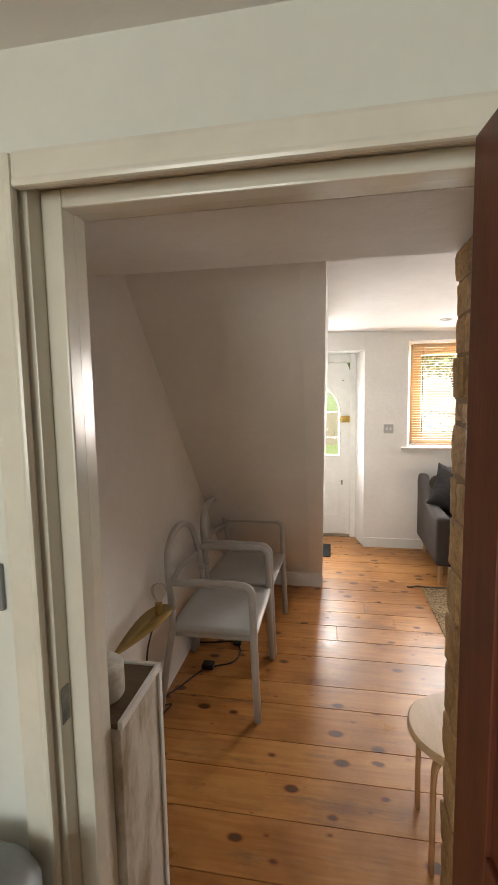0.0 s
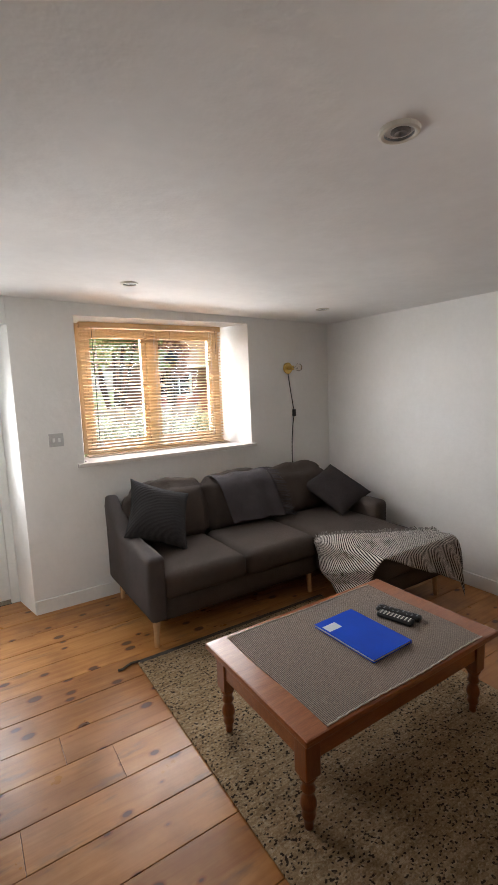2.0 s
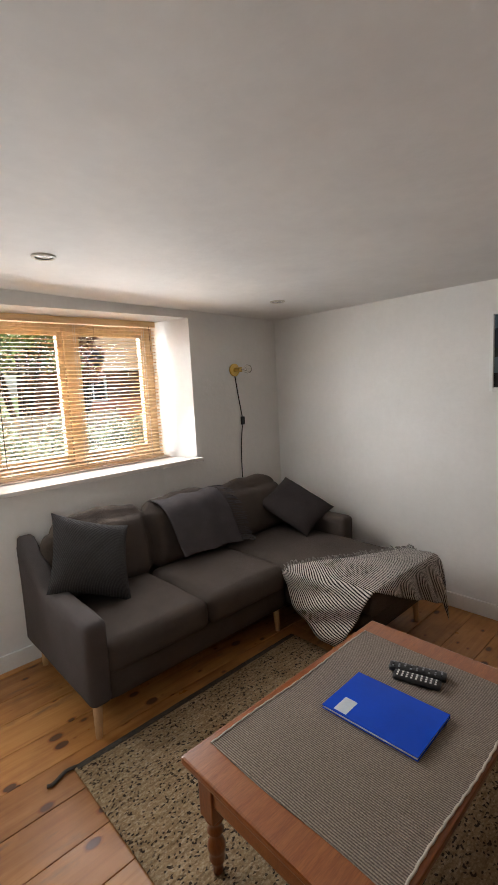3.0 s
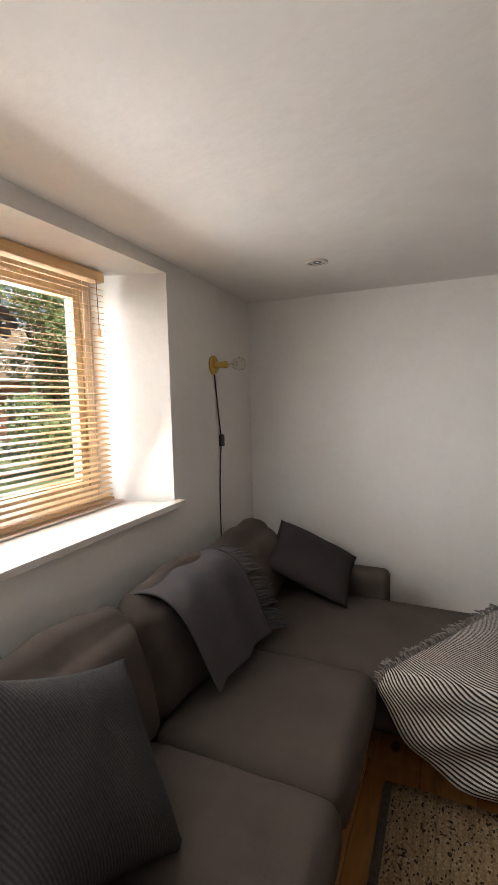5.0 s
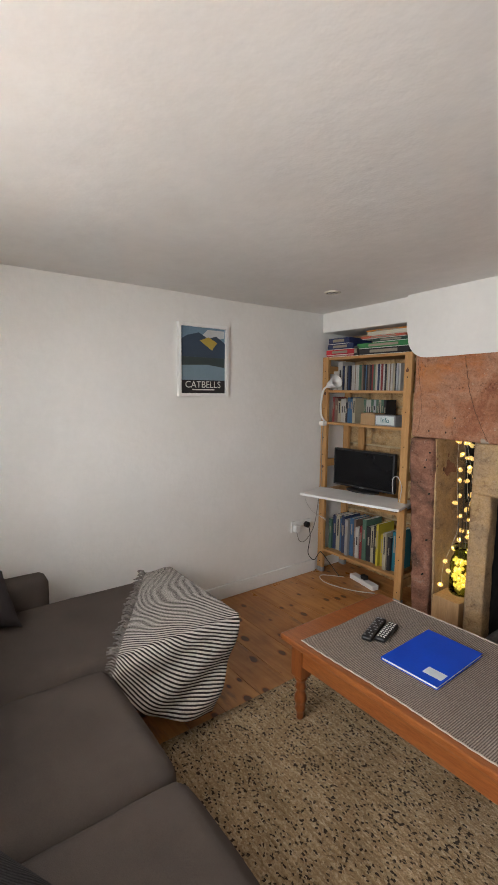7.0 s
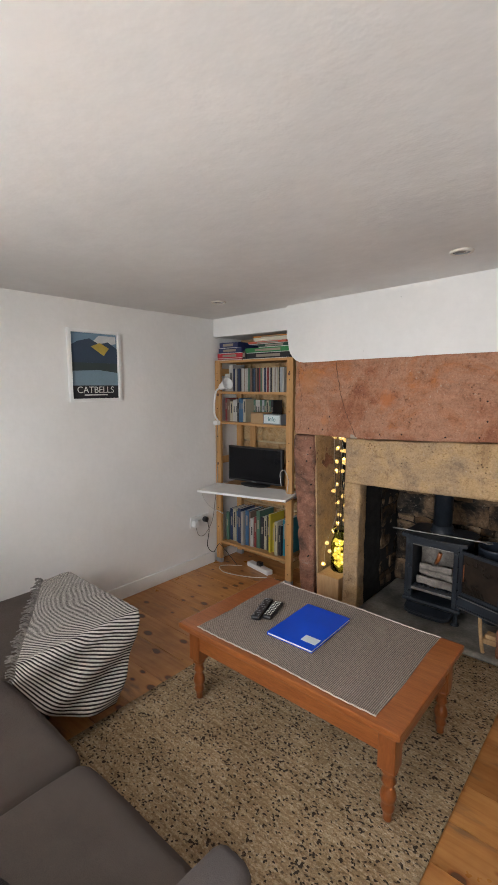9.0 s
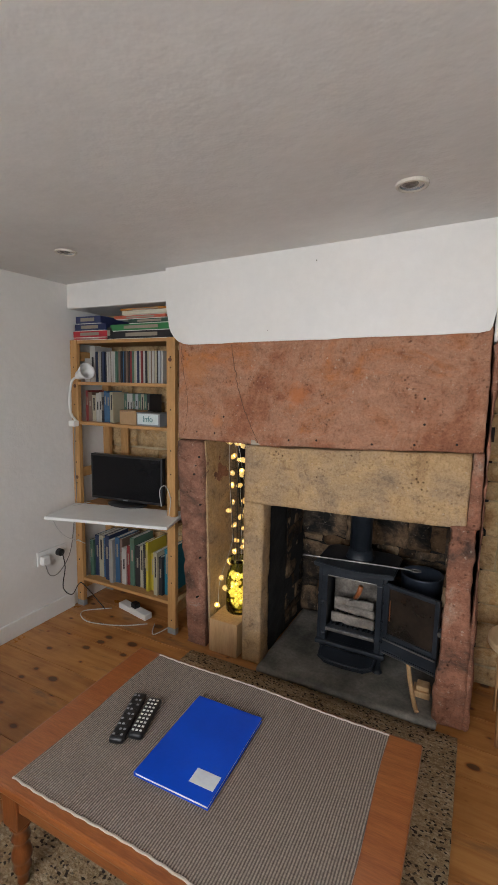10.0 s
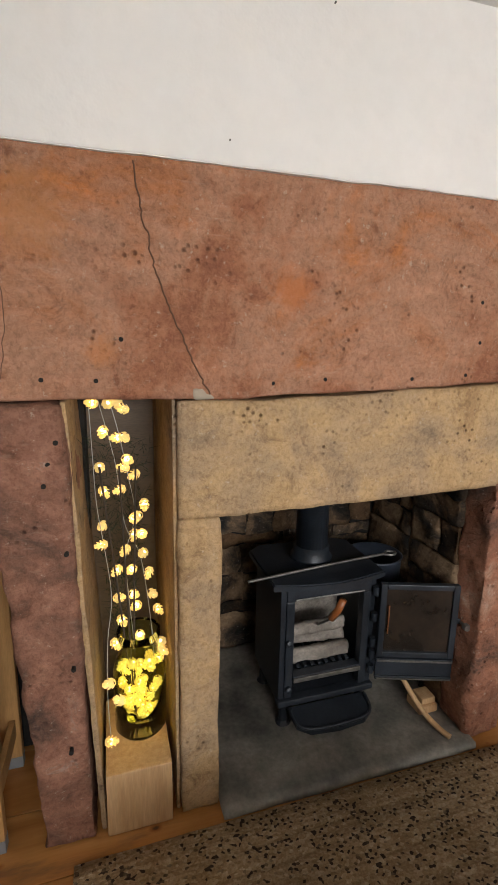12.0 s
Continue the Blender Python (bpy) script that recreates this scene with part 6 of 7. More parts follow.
def build_sofa():
    s = thing("corner_sofa", (1.9, 4.2, 0), "dark grey-brown fabric corner sofa with a chaise and wooden legs", "sofa")
    part("base", rbox((1.07, 3.86, 0.145), (2.30, 4.70, 0.30), 0.025, 0.06), SOFA, s, smooth=True)
    part("chaise_base", rbox((2.29, 3.235, 0.165), (3.0, 4.70, 0.31), 0.03, 0.06), SOFA, s, smooth=True)
    part("back_frame", rbox((1.0, 4.55, 0.16), (3.06, 4.735, 0.70), 0.05, 0.05, 0.004, 4, 3), SOFA, s, smooth=True)

    # left arm: flared, its top rising towards the back
    bm = rbox((0.972, 3.835, 0.16), (1.085, 4.73, 0.60), 0.035, 0.035, 0.003, 5, 8)
    for v in bm.verts:
        k = (v.co.y - 3.835) / 0.9
        if v.co.z > 0.4:
            v.co.z += (-0.02 + 0.03 * k + max(0, k - 0.62) * 0.56) * (v.co.z - 0.4) / 0.2
        v.co.x -= 0.008 * max(0, v.co.z - 0.25) / 0.35 * (1 - 0.6 * k)
        v.co.y -= 0.03 * max(0, v.co.z - 0.25) / 0.35 * (1 - k)
    part("armrest", bm, SOFAARM, s, smooth=True)
    part("armrest", rbox((2.955, 3.86, 0.18), (3.085, 4.72, 0.575), 0.04, 0.035, 0.003, 5, 9), SOFA, s, smooth=True)

    def wrinkle(seed):
        def f(p, d):
            return 0.017 * noise.noise(Vector((p.x * 9 + seed, p.y * 9, p.z * 4))) + 0.004 * noise.noise(Vector((p.x * 22 + seed, p.y * 16, p.z * 9)))
        return f
    for i, (x0, x1) in enumerate(((1.065, 1.655), (1.665, 2.268))):
        part("seat_cushion", rbox((x0, 3.825, 0.29), (x1, 4.46, 0.445), 0.04, 0.03, 0.004, 3, 20 + i, None, 0.016), SOFA, s, smooth=True)
    part("chaise_cushion", rbox((2.276, 3.20, 0.30), (2.955, 4.46, 0.442), 0.04, 0.03, 0.004, 3, 24, None, 0.014), SOFA, s, smooth=True)
    for i, (x0, x1) in enumerate(((1.10, 1.70), (1.71, 2.33), (2.345, 2.96))):
        M = Matrix.Translation((0, 4.44, 0.43)) @ Matrix.Rotation(radians(-13), 4, "X")
        part("back_cushion", rbox((x0, -0.02, 0.0), (x1, 0.145, (0.42, 0.41, 0.39)[i]), 0.07, 0.024, 0.007, 4, 30 + i, wrinkle(i * 7), 0.06, M), SOFA, s, smooth=True)
        for px in (x0 + 0.2, x1 - 0.2):
            part("tuft", lathe([(0.0, 0.0), (0.012, 0.002), (0.009, 0.008), (0.0, 0.01)], M @ Vector((px, -0.052, 0.22)), 8, (0, -1, 0)), SOFAARM, s)
    for x, y, dx, dy in ((1.02, 3.885, -0.012, -0.012), (1.05, 4.66, -0.01, 0.0), (2.235, 3.90, 0.0, -0.012), (2.36, 3.29, -0.006, -0.012), (2.92, 3.30, 0.0, -0.012), (2.98, 4.64, 0.0, 0.0)):
        top = Vector((x, y, 0.175))
        part("leg", lathe([(0.014, 0.0), (0.015, 0.005), (0.024, 0.178)], (x + dx, y + dy, 0.0), 14, top - Vector((x + dx, y + dy, 0))), OAKLEG, s, "tapered oak leg", True)


build_sofa()
# scatter cushions
c1 = thing("scatter_cushion", (1.2, 4.2, 0.46), "plump dark grey knitted scatter cushion leaning on the sofa arm", "cushion", group="scatter cushions")
part("cover", pillow((1.245, 4.335, 0.69), (0.205, -0.046, -0.079), (0.083, 0.15, 0.165), 0.08, pinch=0.1, seed=1), KNIT, c1, smooth=True)
c2 = thing("scatter_cushion", (2.88, 4.24, 0.46), "plain dark grey square scatter cushion standing on its corner", "cushion", group="scatter cushions")
top, right = Vector((3.01, 4.47, 0.80)), Vector((3.09, 4.05, 0.60))
bot, left = Vector((2.74, 4.06, 0.475)), Vector((2.65, 4.45, 0.66))
part("cover", pillow((top + right + bot + left) / 4, (top - left) / 2 * 1.02, (top - right) / 2 * 1.02, 0.075, seed=2), CUSHION, c2, smooth=True)


def throw_grey():
    t = thing("grey_throw", (2.05, 4.5, 0.8), "slate grey wool throw draped over the sofa back", "throw")
    prof = smooth_path([(0, 4.70, 0.60), (0, 4.69, 0.72), (0, 4.65, 0.80), (0, 4.585, 0.842), (0, 4.50, 0.835), (0, 4.435, 0.78), (0, 4.385, 0.68), (0, 4.345, 0.57), (0, 4.315, 0.495)], 5)

    def fn(s, v):
        k = v * (len(prof) - 1)
        i = min(int(k), len(prof) - 2)
        p = prof[i].lerp(prof[i + 1], k - i)
        x = 1.76 + 0.50 * s + 0.11 * max(0, v - 0.3)
        w = 0.008 * math.sin(s * 13 + v * 5) + 0.006 * noise.noise(Vector((s * 6, v * 6, 2)))
        dz = -0.05 * (s - 0.5) * max(0, v - 0.55)
        return Vector((x, p.y - 0.012 + w - 0.010, p.z + 0.012 + w * 0.6 + dz))
    part("cloth", sheet(fn, 30, 44, 0.006), THROW, t, smooth=True)
    bm = bmesh.new()
    rng = random.Random(3)
    for i in range(46):
        v = 0.22 + 0.76 * i / 45
        p = fn(1.0, v)
        q = p + Vector((0.07 + rng.uniform(-0.012, 0.015), rng.uniform(-0.06, -0.035), rng.uniform(-0.03, 0.0)))
        sweep([p, (p + q) / 2 + Vector((0, -0.012, 0.006)), q], 0.004, n=5, bm=bm)
    part("fringe", bm, THROW, t, "twisted wool fringe")


throw_grey()


def throw_striped():
    t = thing("striped_throw", (2.6, 3.4, 0.46), "black and white striped cotton throw over the chaise end", "throw")
    corners = [Vector(c) for c in ((3.06, 3.29), (2.20, 3.82), (3.05, 2.82), (1.87, 3.375))]

    def fn(a, b):
        q = corners[0].lerp(corners[1], a).lerp(corners[2].lerp(corners[3], a), b)
        bulge = 4 * b * (1 - b)
        q += Vector((-0.07, 0.05)) * bulge * a ** 3
        x, y = q
        s, w = 1.02 * a, 0.55 * b
        ox, oy, oe = max(0.0, 2.262 - x), max(0.0, 3.186 - y), max(0.0, x - 2.97)
        z = 0.468 + 0.010 * noise.noise(Vector((x * 6, y * 6, 1)))
        fold = 0.012 * math.sin((s * 1.3 + w) * 26)
        if ox:
            e = min(ox, 0.03)
            x = 2.262 - e * 0.7 - (0.010 + fold) * min(1, ox * 8) - 0.10 * ox
            z -= ox * 0.97
        if oy:
            e = min(oy, 0.03)
            y = 3.186 - e * 0.7 - (0.010 + fold) * min(1, oy * 8) - 0.08 * oy
            z -= oy * 0.97
        if oe:
            x = 2.97 + min(oe, 0.03) * 0.7 + 0.012
            z -= oe * 0.97
        return Vector((x, y, max(z, 0.03)))
    part("cloth", sheet(fn, 76, 44, 0.004, lambda a, b: (1.15 * a + 0.004 * math.sin(b * 8), b)), STRIPED, t, smooth=True)
    bm = bmesh.new()
    rng = random.Random(4)
    for i in range(110):
        p = fn(i / 109, 0.0)
        up = Vector((0.35, 0.5, 0)) * 0.075
        q = p + up * 0.75 + Vector((rng.uniform(-0.015, 0.015), rng.uniform(-0.015, 0.015), rng.uniform(-0.004, 0.012)))
        sweep([p, (p + q) / 2 + Vector((0, 0, 0.008)), q], 0.0032, n=5, bm=bm)
    part("fringe", bm, MIXEDYARN, t, "knotted cotton fringe")


throw_striped()

# ---- coffee table, rug and what lies on them ----


def build_table():
    t = thing("coffee_table", (1.52, 2.73, 0.012), "orange varnished pine coffee table with turned legs", "coffee table")
    part("tabletop", box((0.954, 2.378, 0.396), (2.082, 3.09, 0.424), 0.008), TABLEWOOD, t)
    part("edge_moulding", box((0.968, 2.392, 0.383), (2.068, 3.076, 0.3955), 0.004), TABLEWOOD, t)
    for a, b in (((1.05, 2.43, 0.285), (1.99, 2.452, 0.3825)), ((1.05, 3.016, 0.285), (1.99, 3.038, 0.3825)), ((0.994, 2.48, 0.285), (1.016, 2.988, 0.3825)), ((2.02, 2.48, 0.285), (2.042, 2.988, 0.3825))):
        part("apron", box(a, b, 0.003), TABLEWOOD, t)
    for x in (1.018, 2.018):
        for y in (2.455, 3.013):
            leg = part("leg", box((x - 0.033, y - 0.033, 0.225), (x + 0.033, y + 0.033, 0.3828), 0.004), TABLELEG, t)
            prof = [(0.016, 0.0), (0.018, 0.008), (0.016, 0.02), (0.021, 0.04), (0.027, 0.055), (0.022, 0.07), (0.028, 0.085), (0.031, 0.10), (0.026, 0.12), (0.021, 0.13), (0.019, 0.145), (0.028, 0.158), (0.021, 0.17), (0.024, 0.19), (0.033, 0.205), (0.03, 0.2155)]
            part("turning", lathe(prof, (x, y, 0.012), 18), TABLELEG, leg, "turned baluster", True)


build_table()
rn = thing("table_runner", (1.52, 2.73, 0.4245), "grey-brown ribbed woven mat on the coffee table", "table mat")
part("cloth", sheet(lambda s, t: Vector((1.055 + 0.918 * s + 0.004 * math.sin(t * 7), 2.392 + 0.664 * t + 0.004 * math.sin(s * 9), 0.4262 + 0.0012 * noise.noise(Vector((s * 9, t * 7, 0))))), 60, 40, 0.003), RUNNER, rn)
for y, sg in ((2.392, 1), (3.056, -1)):
    part("hem", sweep([(1.055 + 0.918 * i / 60, y + 0.004 * math.sin(i / 60 * 9) + 0.0015 * math.sin(i * 1.9), 0.4275) for i in range(61)], 0.004, 0.0025, 6), plain("cream_hem", (0.50, 0.44, 0.37), 0.9), rn, "frayed cream hem")
fo = thing("folder", (1.56, 2.72, 0.4285), "glossy bright blue card folder lying on the table mat", "folder")
fm = Matrix.Translation((1.558, 2.716, 0)) @ Matrix.Rotation(radians(1.5), 4, "Z")
part("cover", box((-0.122, -0.178, 0.4405), (0.122, 0.178, 0.4425), 0.0008, fm), BLUE, fo)
part("back_cover", box((-0.122, -0.178, 0.4290), (0.122, 0.178, 0.4308), 0.0008, fm), BLUE, fo)
part("spine", box((0.119, -0.178, 0.4309), (0.122, 0.178, 0.4404), 0.0005, fm), BLUE, fo)
part("papers", box((-0.118, -0.174, 0.4309), (0.118, 0.174, 0.4402), 0, fm), PAPER, fo, "white papers inside")
part("label", rbox((-0.112, 0.085, 0.4426), (-0.035, 0.135, 0.4434), 0.0003, 0.02, m=fm), plain("pale_label", (0.62, 0.68, 0.72)), fo, "pale sticker")


def build_remote(c, ang, length, label, light):
    r = thing("remote_control", (c[0], c[1], 0.4285), label, "remote control", group="remote controls on the table")
    M = Matrix.Translation((c[0], c[1], 0.4287)) @ Matrix.Rotation(ang, 4, "Z")
    part("body", rbox((-0.024, -length / 2, 0.0), (0.024, length / 2, 0.021), 0.007, 0.012, m=M), BLACKPLASTIC, r, smooth=True)
    for i in range(9):
        for j in range(3):
            y = -length / 2 + 0.018 + i * (length - 0.036) / 8
            part("button", box((-0.0165 + 0.013 * j - 0.004 + 0.0035, y - 0.0035, 0.0212), (-0.0165 + 0.013 * j + 0.004 + 0.0035, y + 0.0035, 0.0232), 0.001, M), light if (i + j) % 3 or light is PAPER else BLACKPLASTIC, r)


REDB = plain("red_button", (0.4, 0.03, 0.03))
build_remote((1.835, 2.735), radians(19), 0.215, "long black remote control with grey buttons", GREYPLASTIC)
build_remote((1.784, 2.712), radians(16), 0.175, "smaller black remote control with pale buttons", PAPER)

rg = thing("rug", (1.55, 2.75, 0), "beige woven wool rug with dark flecks under the table", "rug")


part("weave", rbox((0.85, 1.745, 0.0005), (2.255, 3.775, 0.012), 0.004, 0.045, 0.0012, 14, 3), RUG, rg, smooth=True)
part("border", rbox((0.86, 3.755, 0.004), (2.25, 3.787, 0.0135), 0.004, 0.04, 0.001, 14, 3), KNOTTED, rg, "dark knotted border yarn")
part("tail", sweep(smooth_path([(0.88, 3.775, 0.009), (0.82, 3.79, 0.008), (0.76, 3.765, 0.008), (0.735, 3.77, 0.009)], 5), 0.009, 0.006, 8), KNOTTED, rg, "loose dark corner braid", True)

# ---- hall: chairs, stool, lamps, cabinet ----


def build_chair():
    c = thing("armchair", (-0.49, 2.32, 0), "pale grey lacquered open-backed armchair standing against the wall", "chair", group="grey chairs along the hall wall")
    hw = 0.272
    for sgn in (-1, 1):
        y = 2.32 + sgn * hw
        pts = [(-0.235, y, 0.0), (-0.245, y, 0.30), (-0.252, y, 0.60)] + [(-0.252 - 0.05 * (1 - math.cos(a)), y, 0.64 + 0.05 * math.sin(a)) for a in (0.2, 0.6, 1.0, 1.4)] + [(-0.36, y, 0.692), (-0.52, y, 0.692), (-0.64, y, 0.688), (-0.672, y - sgn * 0.01, 0.683)]
        part("front_leg", sweep(pts, 0.017, 0.019, 10), CHAIRGREY, c, "front leg bent into the arm", True)
        part("back_leg", sweep([(-0.735, y + sgn * 0.01, 0.0), (-0.69, y, 0.28), (-0.655, y, 0.46), (-0.662, y - sgn * 0.005, 0.60)], 0.016, 0.018, 10), CHAIRGREY, c, smooth=True)
    loop = [(-0.655, 2.32 - 0.268, 0.55), (-0.672, 2.32 - 0.262, 0.66)]
    loop += [(-0.685 - 0.02 * math.sin(a), 2.32 - 0.235 * math.cos(a), 0.725 + 0.165 * math.sin(a) ** 0.8) for a in [math.pi * k / 14 for k in range(1, 14)]]
    loop += [(-0.672, 2.32 + 0.262, 0.66), (-0.655, 2.32 + 0.268, 0.55)]
    part("backrest", sweep(loop, 0.016, 0.018, 10), CHAIRGREY, c, "rounded open back hoop", True)
    part("back_rail", sweep([(-0.676, 2.32 - 0.25, 0.655), (-0.70, 2.32, 0.665), (-0.676, 2.32 + 0.25, 0.655)], 0.010, 0.020, 8), CHAIRGREY, c, smooth=True)

    def dip(p, d):
        return -0.016 * max(0, d.z) * max(0, 1 - ((p.x + 0.46) / 0.2) ** 2) * max(0, 1 - ((p.y - 2.32) / 0.25) ** 2)
    part("seat", rbox((-0.675, 2.052, 0.425), (-0.232, 2.588, 0.458), 0.014, 0.03, 0, 1, 0, dip), CHAIRGREY, c, "dished grey seat", True)
    part("apron", box((-0.66, 2.07, 0.400), (-0.25, 2.09, 0.4265), 0.003), CHAIRGREY, c)
    part("apron", box((-0.66, 2.55, 0.400), (-0.25, 2.57, 0.4265), 0.003), CHAIRGREY, c)
    return c


chair = build_chair()
copy_thing(chair, pose(-0.475, 2.925, 0, 0, 0, -2))

stl = thing("stool", (0.58, 1.55, 0), "round pale birch stool with bent legs in the stone recess", "stool")
part("seat", lathe([(0.0, 0.0), (0.182, 0.0), (0.188, 0.006), (0.188, 0.026), (0.182, 0.032), (0.0, 0.032)], (0.575, 1.57, 0.405), 40, close=False), BIRCH, stl, "round birch seat")
for a in (225, 315, 45, 135):
    ca, sa = math.cos(radians(a)), math.sin(radians(a))
    pts = [Vector((0.575 + ca * r, 1.57 + sa * r, z)) for r, z in ((0.178, 0.0), (0.178, 0.20), (0.178, 0.335), (0.170, 0.372), (0.150, 0.392), (0.115, 0.398), (0.07, 0.398))]
    part("leg", sweep(pts, 0.024, 0.0085, 10, up=(0, 0, 1)), OAKLEG, stl, "bent laminated leg", True)

# wall lamp by the window corner
wl = thing("wall_lamp", (2.765, 4.77, 1.712), "brass plug-in wall lamp with a bare clear bulb", "wall lamp")
part("backplate", lathe([(0.0, 0.0), (0.052, 0.0), (0.052, 0.008), (0.046, 0.012), (0.0, 0.013)], (2.765, 4.7745, 1.712), 26, (0, -1, 0), close=False), BRASS, wl)
part("holder", lathe([(0.017, 0.0), (0.017, 0.055), (0.02, 0.058), (0.02, 0.075), (0.012, 0.076)], (2.765, 4.762, 1.712), 18, (0, -1, 0)), BRASS, wl)
part("bulb", lathe([(0.012, 0.0), (0.014, 0.02), (0.03, 0.05), (0.035, 0.07), (0.03, 0.092), (0.012, 0.104), (0.0, 0.106)], (2.765, 4.686, 1.712), 20, (0, -1, 0), close=False), BULBGLASS, wl, "clear glass bulb", True).visible_shadow = False
part("filament", sweep([(2.765, 4.686, 1.712), (2.765, 4.655, 1.714), (2.772, 4.63, 1.70), (2.758, 4.62, 1.725), (2.765, 4.655, 1.71)], 0.0012, n=5), STEEL, wl)
part("cord", sweep(smooth_path([(2.765, 4.768, 1.66), (2.79, 4.768, 1.50), (2.815, 4.768, 1.36), (2.822, 4.768, 1.29), (2.80, 4.768, 1.12), (2.79, 4.768, 0.95), (2.79, 4.768, 0.74)], 8), 0.0042, n=6), CABLE, wl, "black fabric cord")
part("inline_switch", box((2.806, 4.752, 1.258), (2.838, 4.7745, 1.326), 0.006), BLACKPLASTIC, wl, "black inline switch")

# brass leaf lamp on the hall wall
ll = thing("leaf_lamp", (-0.70, 1.75, 0.6), "brass leaf-shaped wall lamp with a bare bulb", "wall lamp")
bm = bmesh.new()
nn = 26
out = []
for i in range(nn):
    a = 2 * math.pi * i / nn
    tx, ty = math.cos(a), math.sin(a)
    r = 0.5 * (1 + tx)
    out.append((0.18 * tx, 0.085 * ty * (0.25 + 0.75 * r) ))
LM = Matrix.Translation((-0.665, 1.715, 0.622)) @ Matrix.Rotation(radians(72), 4, "Z") @ Matrix.Rotation(radians(-10), 4, "Y")
lo = [bm.verts.new(LM @ Vector((x, y, 0.012 * (y / 0.085) ** 2))) for x, y in out]
hi = [bm.verts.new(LM @ Vector((x, y, 0.003 + 0.012 * (y / 0.085) ** 2))) for x, y in out]
c0, c1v = bm.verts.new(LM @ Vector((0, 0, 0))), bm.verts.new(LM @ Vector((0, 0, 0.003)))
for i in range(nn):
    j = (i + 1) % nn
    bm.faces.new((lo[i], lo[j], hi[j], hi[i])), bm.faces.new((lo[j], lo[i], c0)), bm.faces.new((hi[i], hi[j], c1v))
bmesh.ops.recalc_face_normals(bm, faces=bm.faces[:])
part("plate", bm, DULLBRASS, ll, "curved brass leaf plate", True)
hold = LM @ Vector((0.11, 0.0, 0.003))
part("holder", lathe([(0.016, 0.0), (0.016, 0.05), (0.012, 0.052)], hold, 16), DULLBRASS, ll)
part("bulb", lathe([(0.011, 0.0), (0.014, 0.012), (0.03, 0.04), (0.033, 0.058), (0.027, 0.078), (0.0, 0.09)], hold + Vector((0, 0, 0.05)), 18, close=False), BULBGLASS, ll, "clear glass bulb", True).visible_shadow = False
part("bracket", sweep([LM @ Vector((-0.165, 0, 0)), (-0.755, 1.56, 0.592)], 0.008, n=8), DULLBRASS, ll)
part("cord", sweep(smooth_path([hold - Vector((0.01, 0, 0.005)), (-0.70, 1.83, 0.45), (-0.71, 1.86, 0.25), (-0.72, 2.02, 0.06), (-0.70, 2.10, 0.005), (-0.72, 2.0, 0.005), (-0.70, 1.92, 0.005)], 8), 0.004, n=6), CABLE, ll, "dark twisted cord")
hc = thing("extension_cable", (-0.6, 2.5, 0), "black extension cable coiled on the floorboards", "cable")
part("cable", sweep(smooth_path([(-0.745, 2.12, 0.03), (-0.70, 2.25, 0.005), (-0.62, 2.42, 0.005), (-0.56, 2.46, 0.005), (-0.46, 2.52, 0.005), (-0.44, 2.64, 0.005), (-0.50, 2.74, 0.005), (-0.62, 2.72, 0.005), (-0.73, 2.70, 0.005)], 8), 0.0045, n=6), CABLE, hc, smooth=True)
part("plug", box((-0.63, 2.42, 0.001), (-0.56, 2.48, 0.03), 0.008), BLACKPLASTIC, hc)
part("plug", box((-0.50, 2.70, 0.001), (-0.45, 2.74, 0.022), 0.006), BLACKPLASTIC, hc)

cabn = thing("low_cabinet", (-0.55, 1.0, 0), "narrow cabinet with streaked marbled side and brown top", "cabinet")
part("body", box((-0.745, 0.892, 0.0), (-0.357, 1.13, 0.838), 0.003), STREAKED, cabn, "streaked beige and white side panel")
part("top", box((-0.745, 0.892, 0.8385), (-0.365, 1.122, 0.852), 0.002), WALNUT, cabn, "brown wooden top")
part("edge_strip", boxes(((-0.3645, 0.892, 0.8385), (-0.352, 1.134, 0.858)), ((-0.745, 1.1225, 0.8385), (-0.365, 1.134, 0.858)), ((-0.3565, 1.115, 0.0), (-0.350, 1.134, 0.838)), bevel=0.002), WHITEPAINT, cabn, "white edge strip")
cd = thing("candle", (-0.50, 0.99, 0.8525), "chunky cream wax candle with a flower print on the cabinet", "candle")
part("wax", lathe([(0.0, 0.0), (0.056, 0.0), (0.06, 0.006), (0.06, 0.075), (0.054, 0.084), (0.0, 0.082)], (-0.455, 0.985, 0.8525), 26, close=False), CREAM, cd, smooth=True)
part("wick", sweep([(-0.455, 0.985, 0.93), (-0.454, 0.986, 0.95)], 0.0015, n=5), CABLE, cd)
ks = thing("kitchen_switch", (-0.475, 0.69, 1.26), "grey light switch beside the doorway", "light switch")
part("plate", box((-0.555, 0.690, 1.215), (-0.469, 0.6995, 1.302), 0.002), GREYPLASTIC, ks)
part("rocker", box((-0.525, 0.686, 1.245), (-0.50, 0.6895, 1.272), 0.001), WHITEPLASTIC, ks)
bn = thing("pedal_bin", (-0.48, 0.53, 0), "dark grey round bin with a domed lid", "bin")
part("drum", lathe([(0.125, 0.0), (0.13, 0.02), (0.13, 0.74)], (-0.475, 0.535, 0.0), 28), GREYPLASTIC, bn, smooth=True)
part("lid", lathe([(0.133, 0.7405), (0.133, 0.775), (0.11, 0.80), (0.06, 0.815), (0.0, 0.82)], (-0.475, 0.535, 0.0), 28, close=False), GREYPLASTIC, bn, "domed grey lid", True)

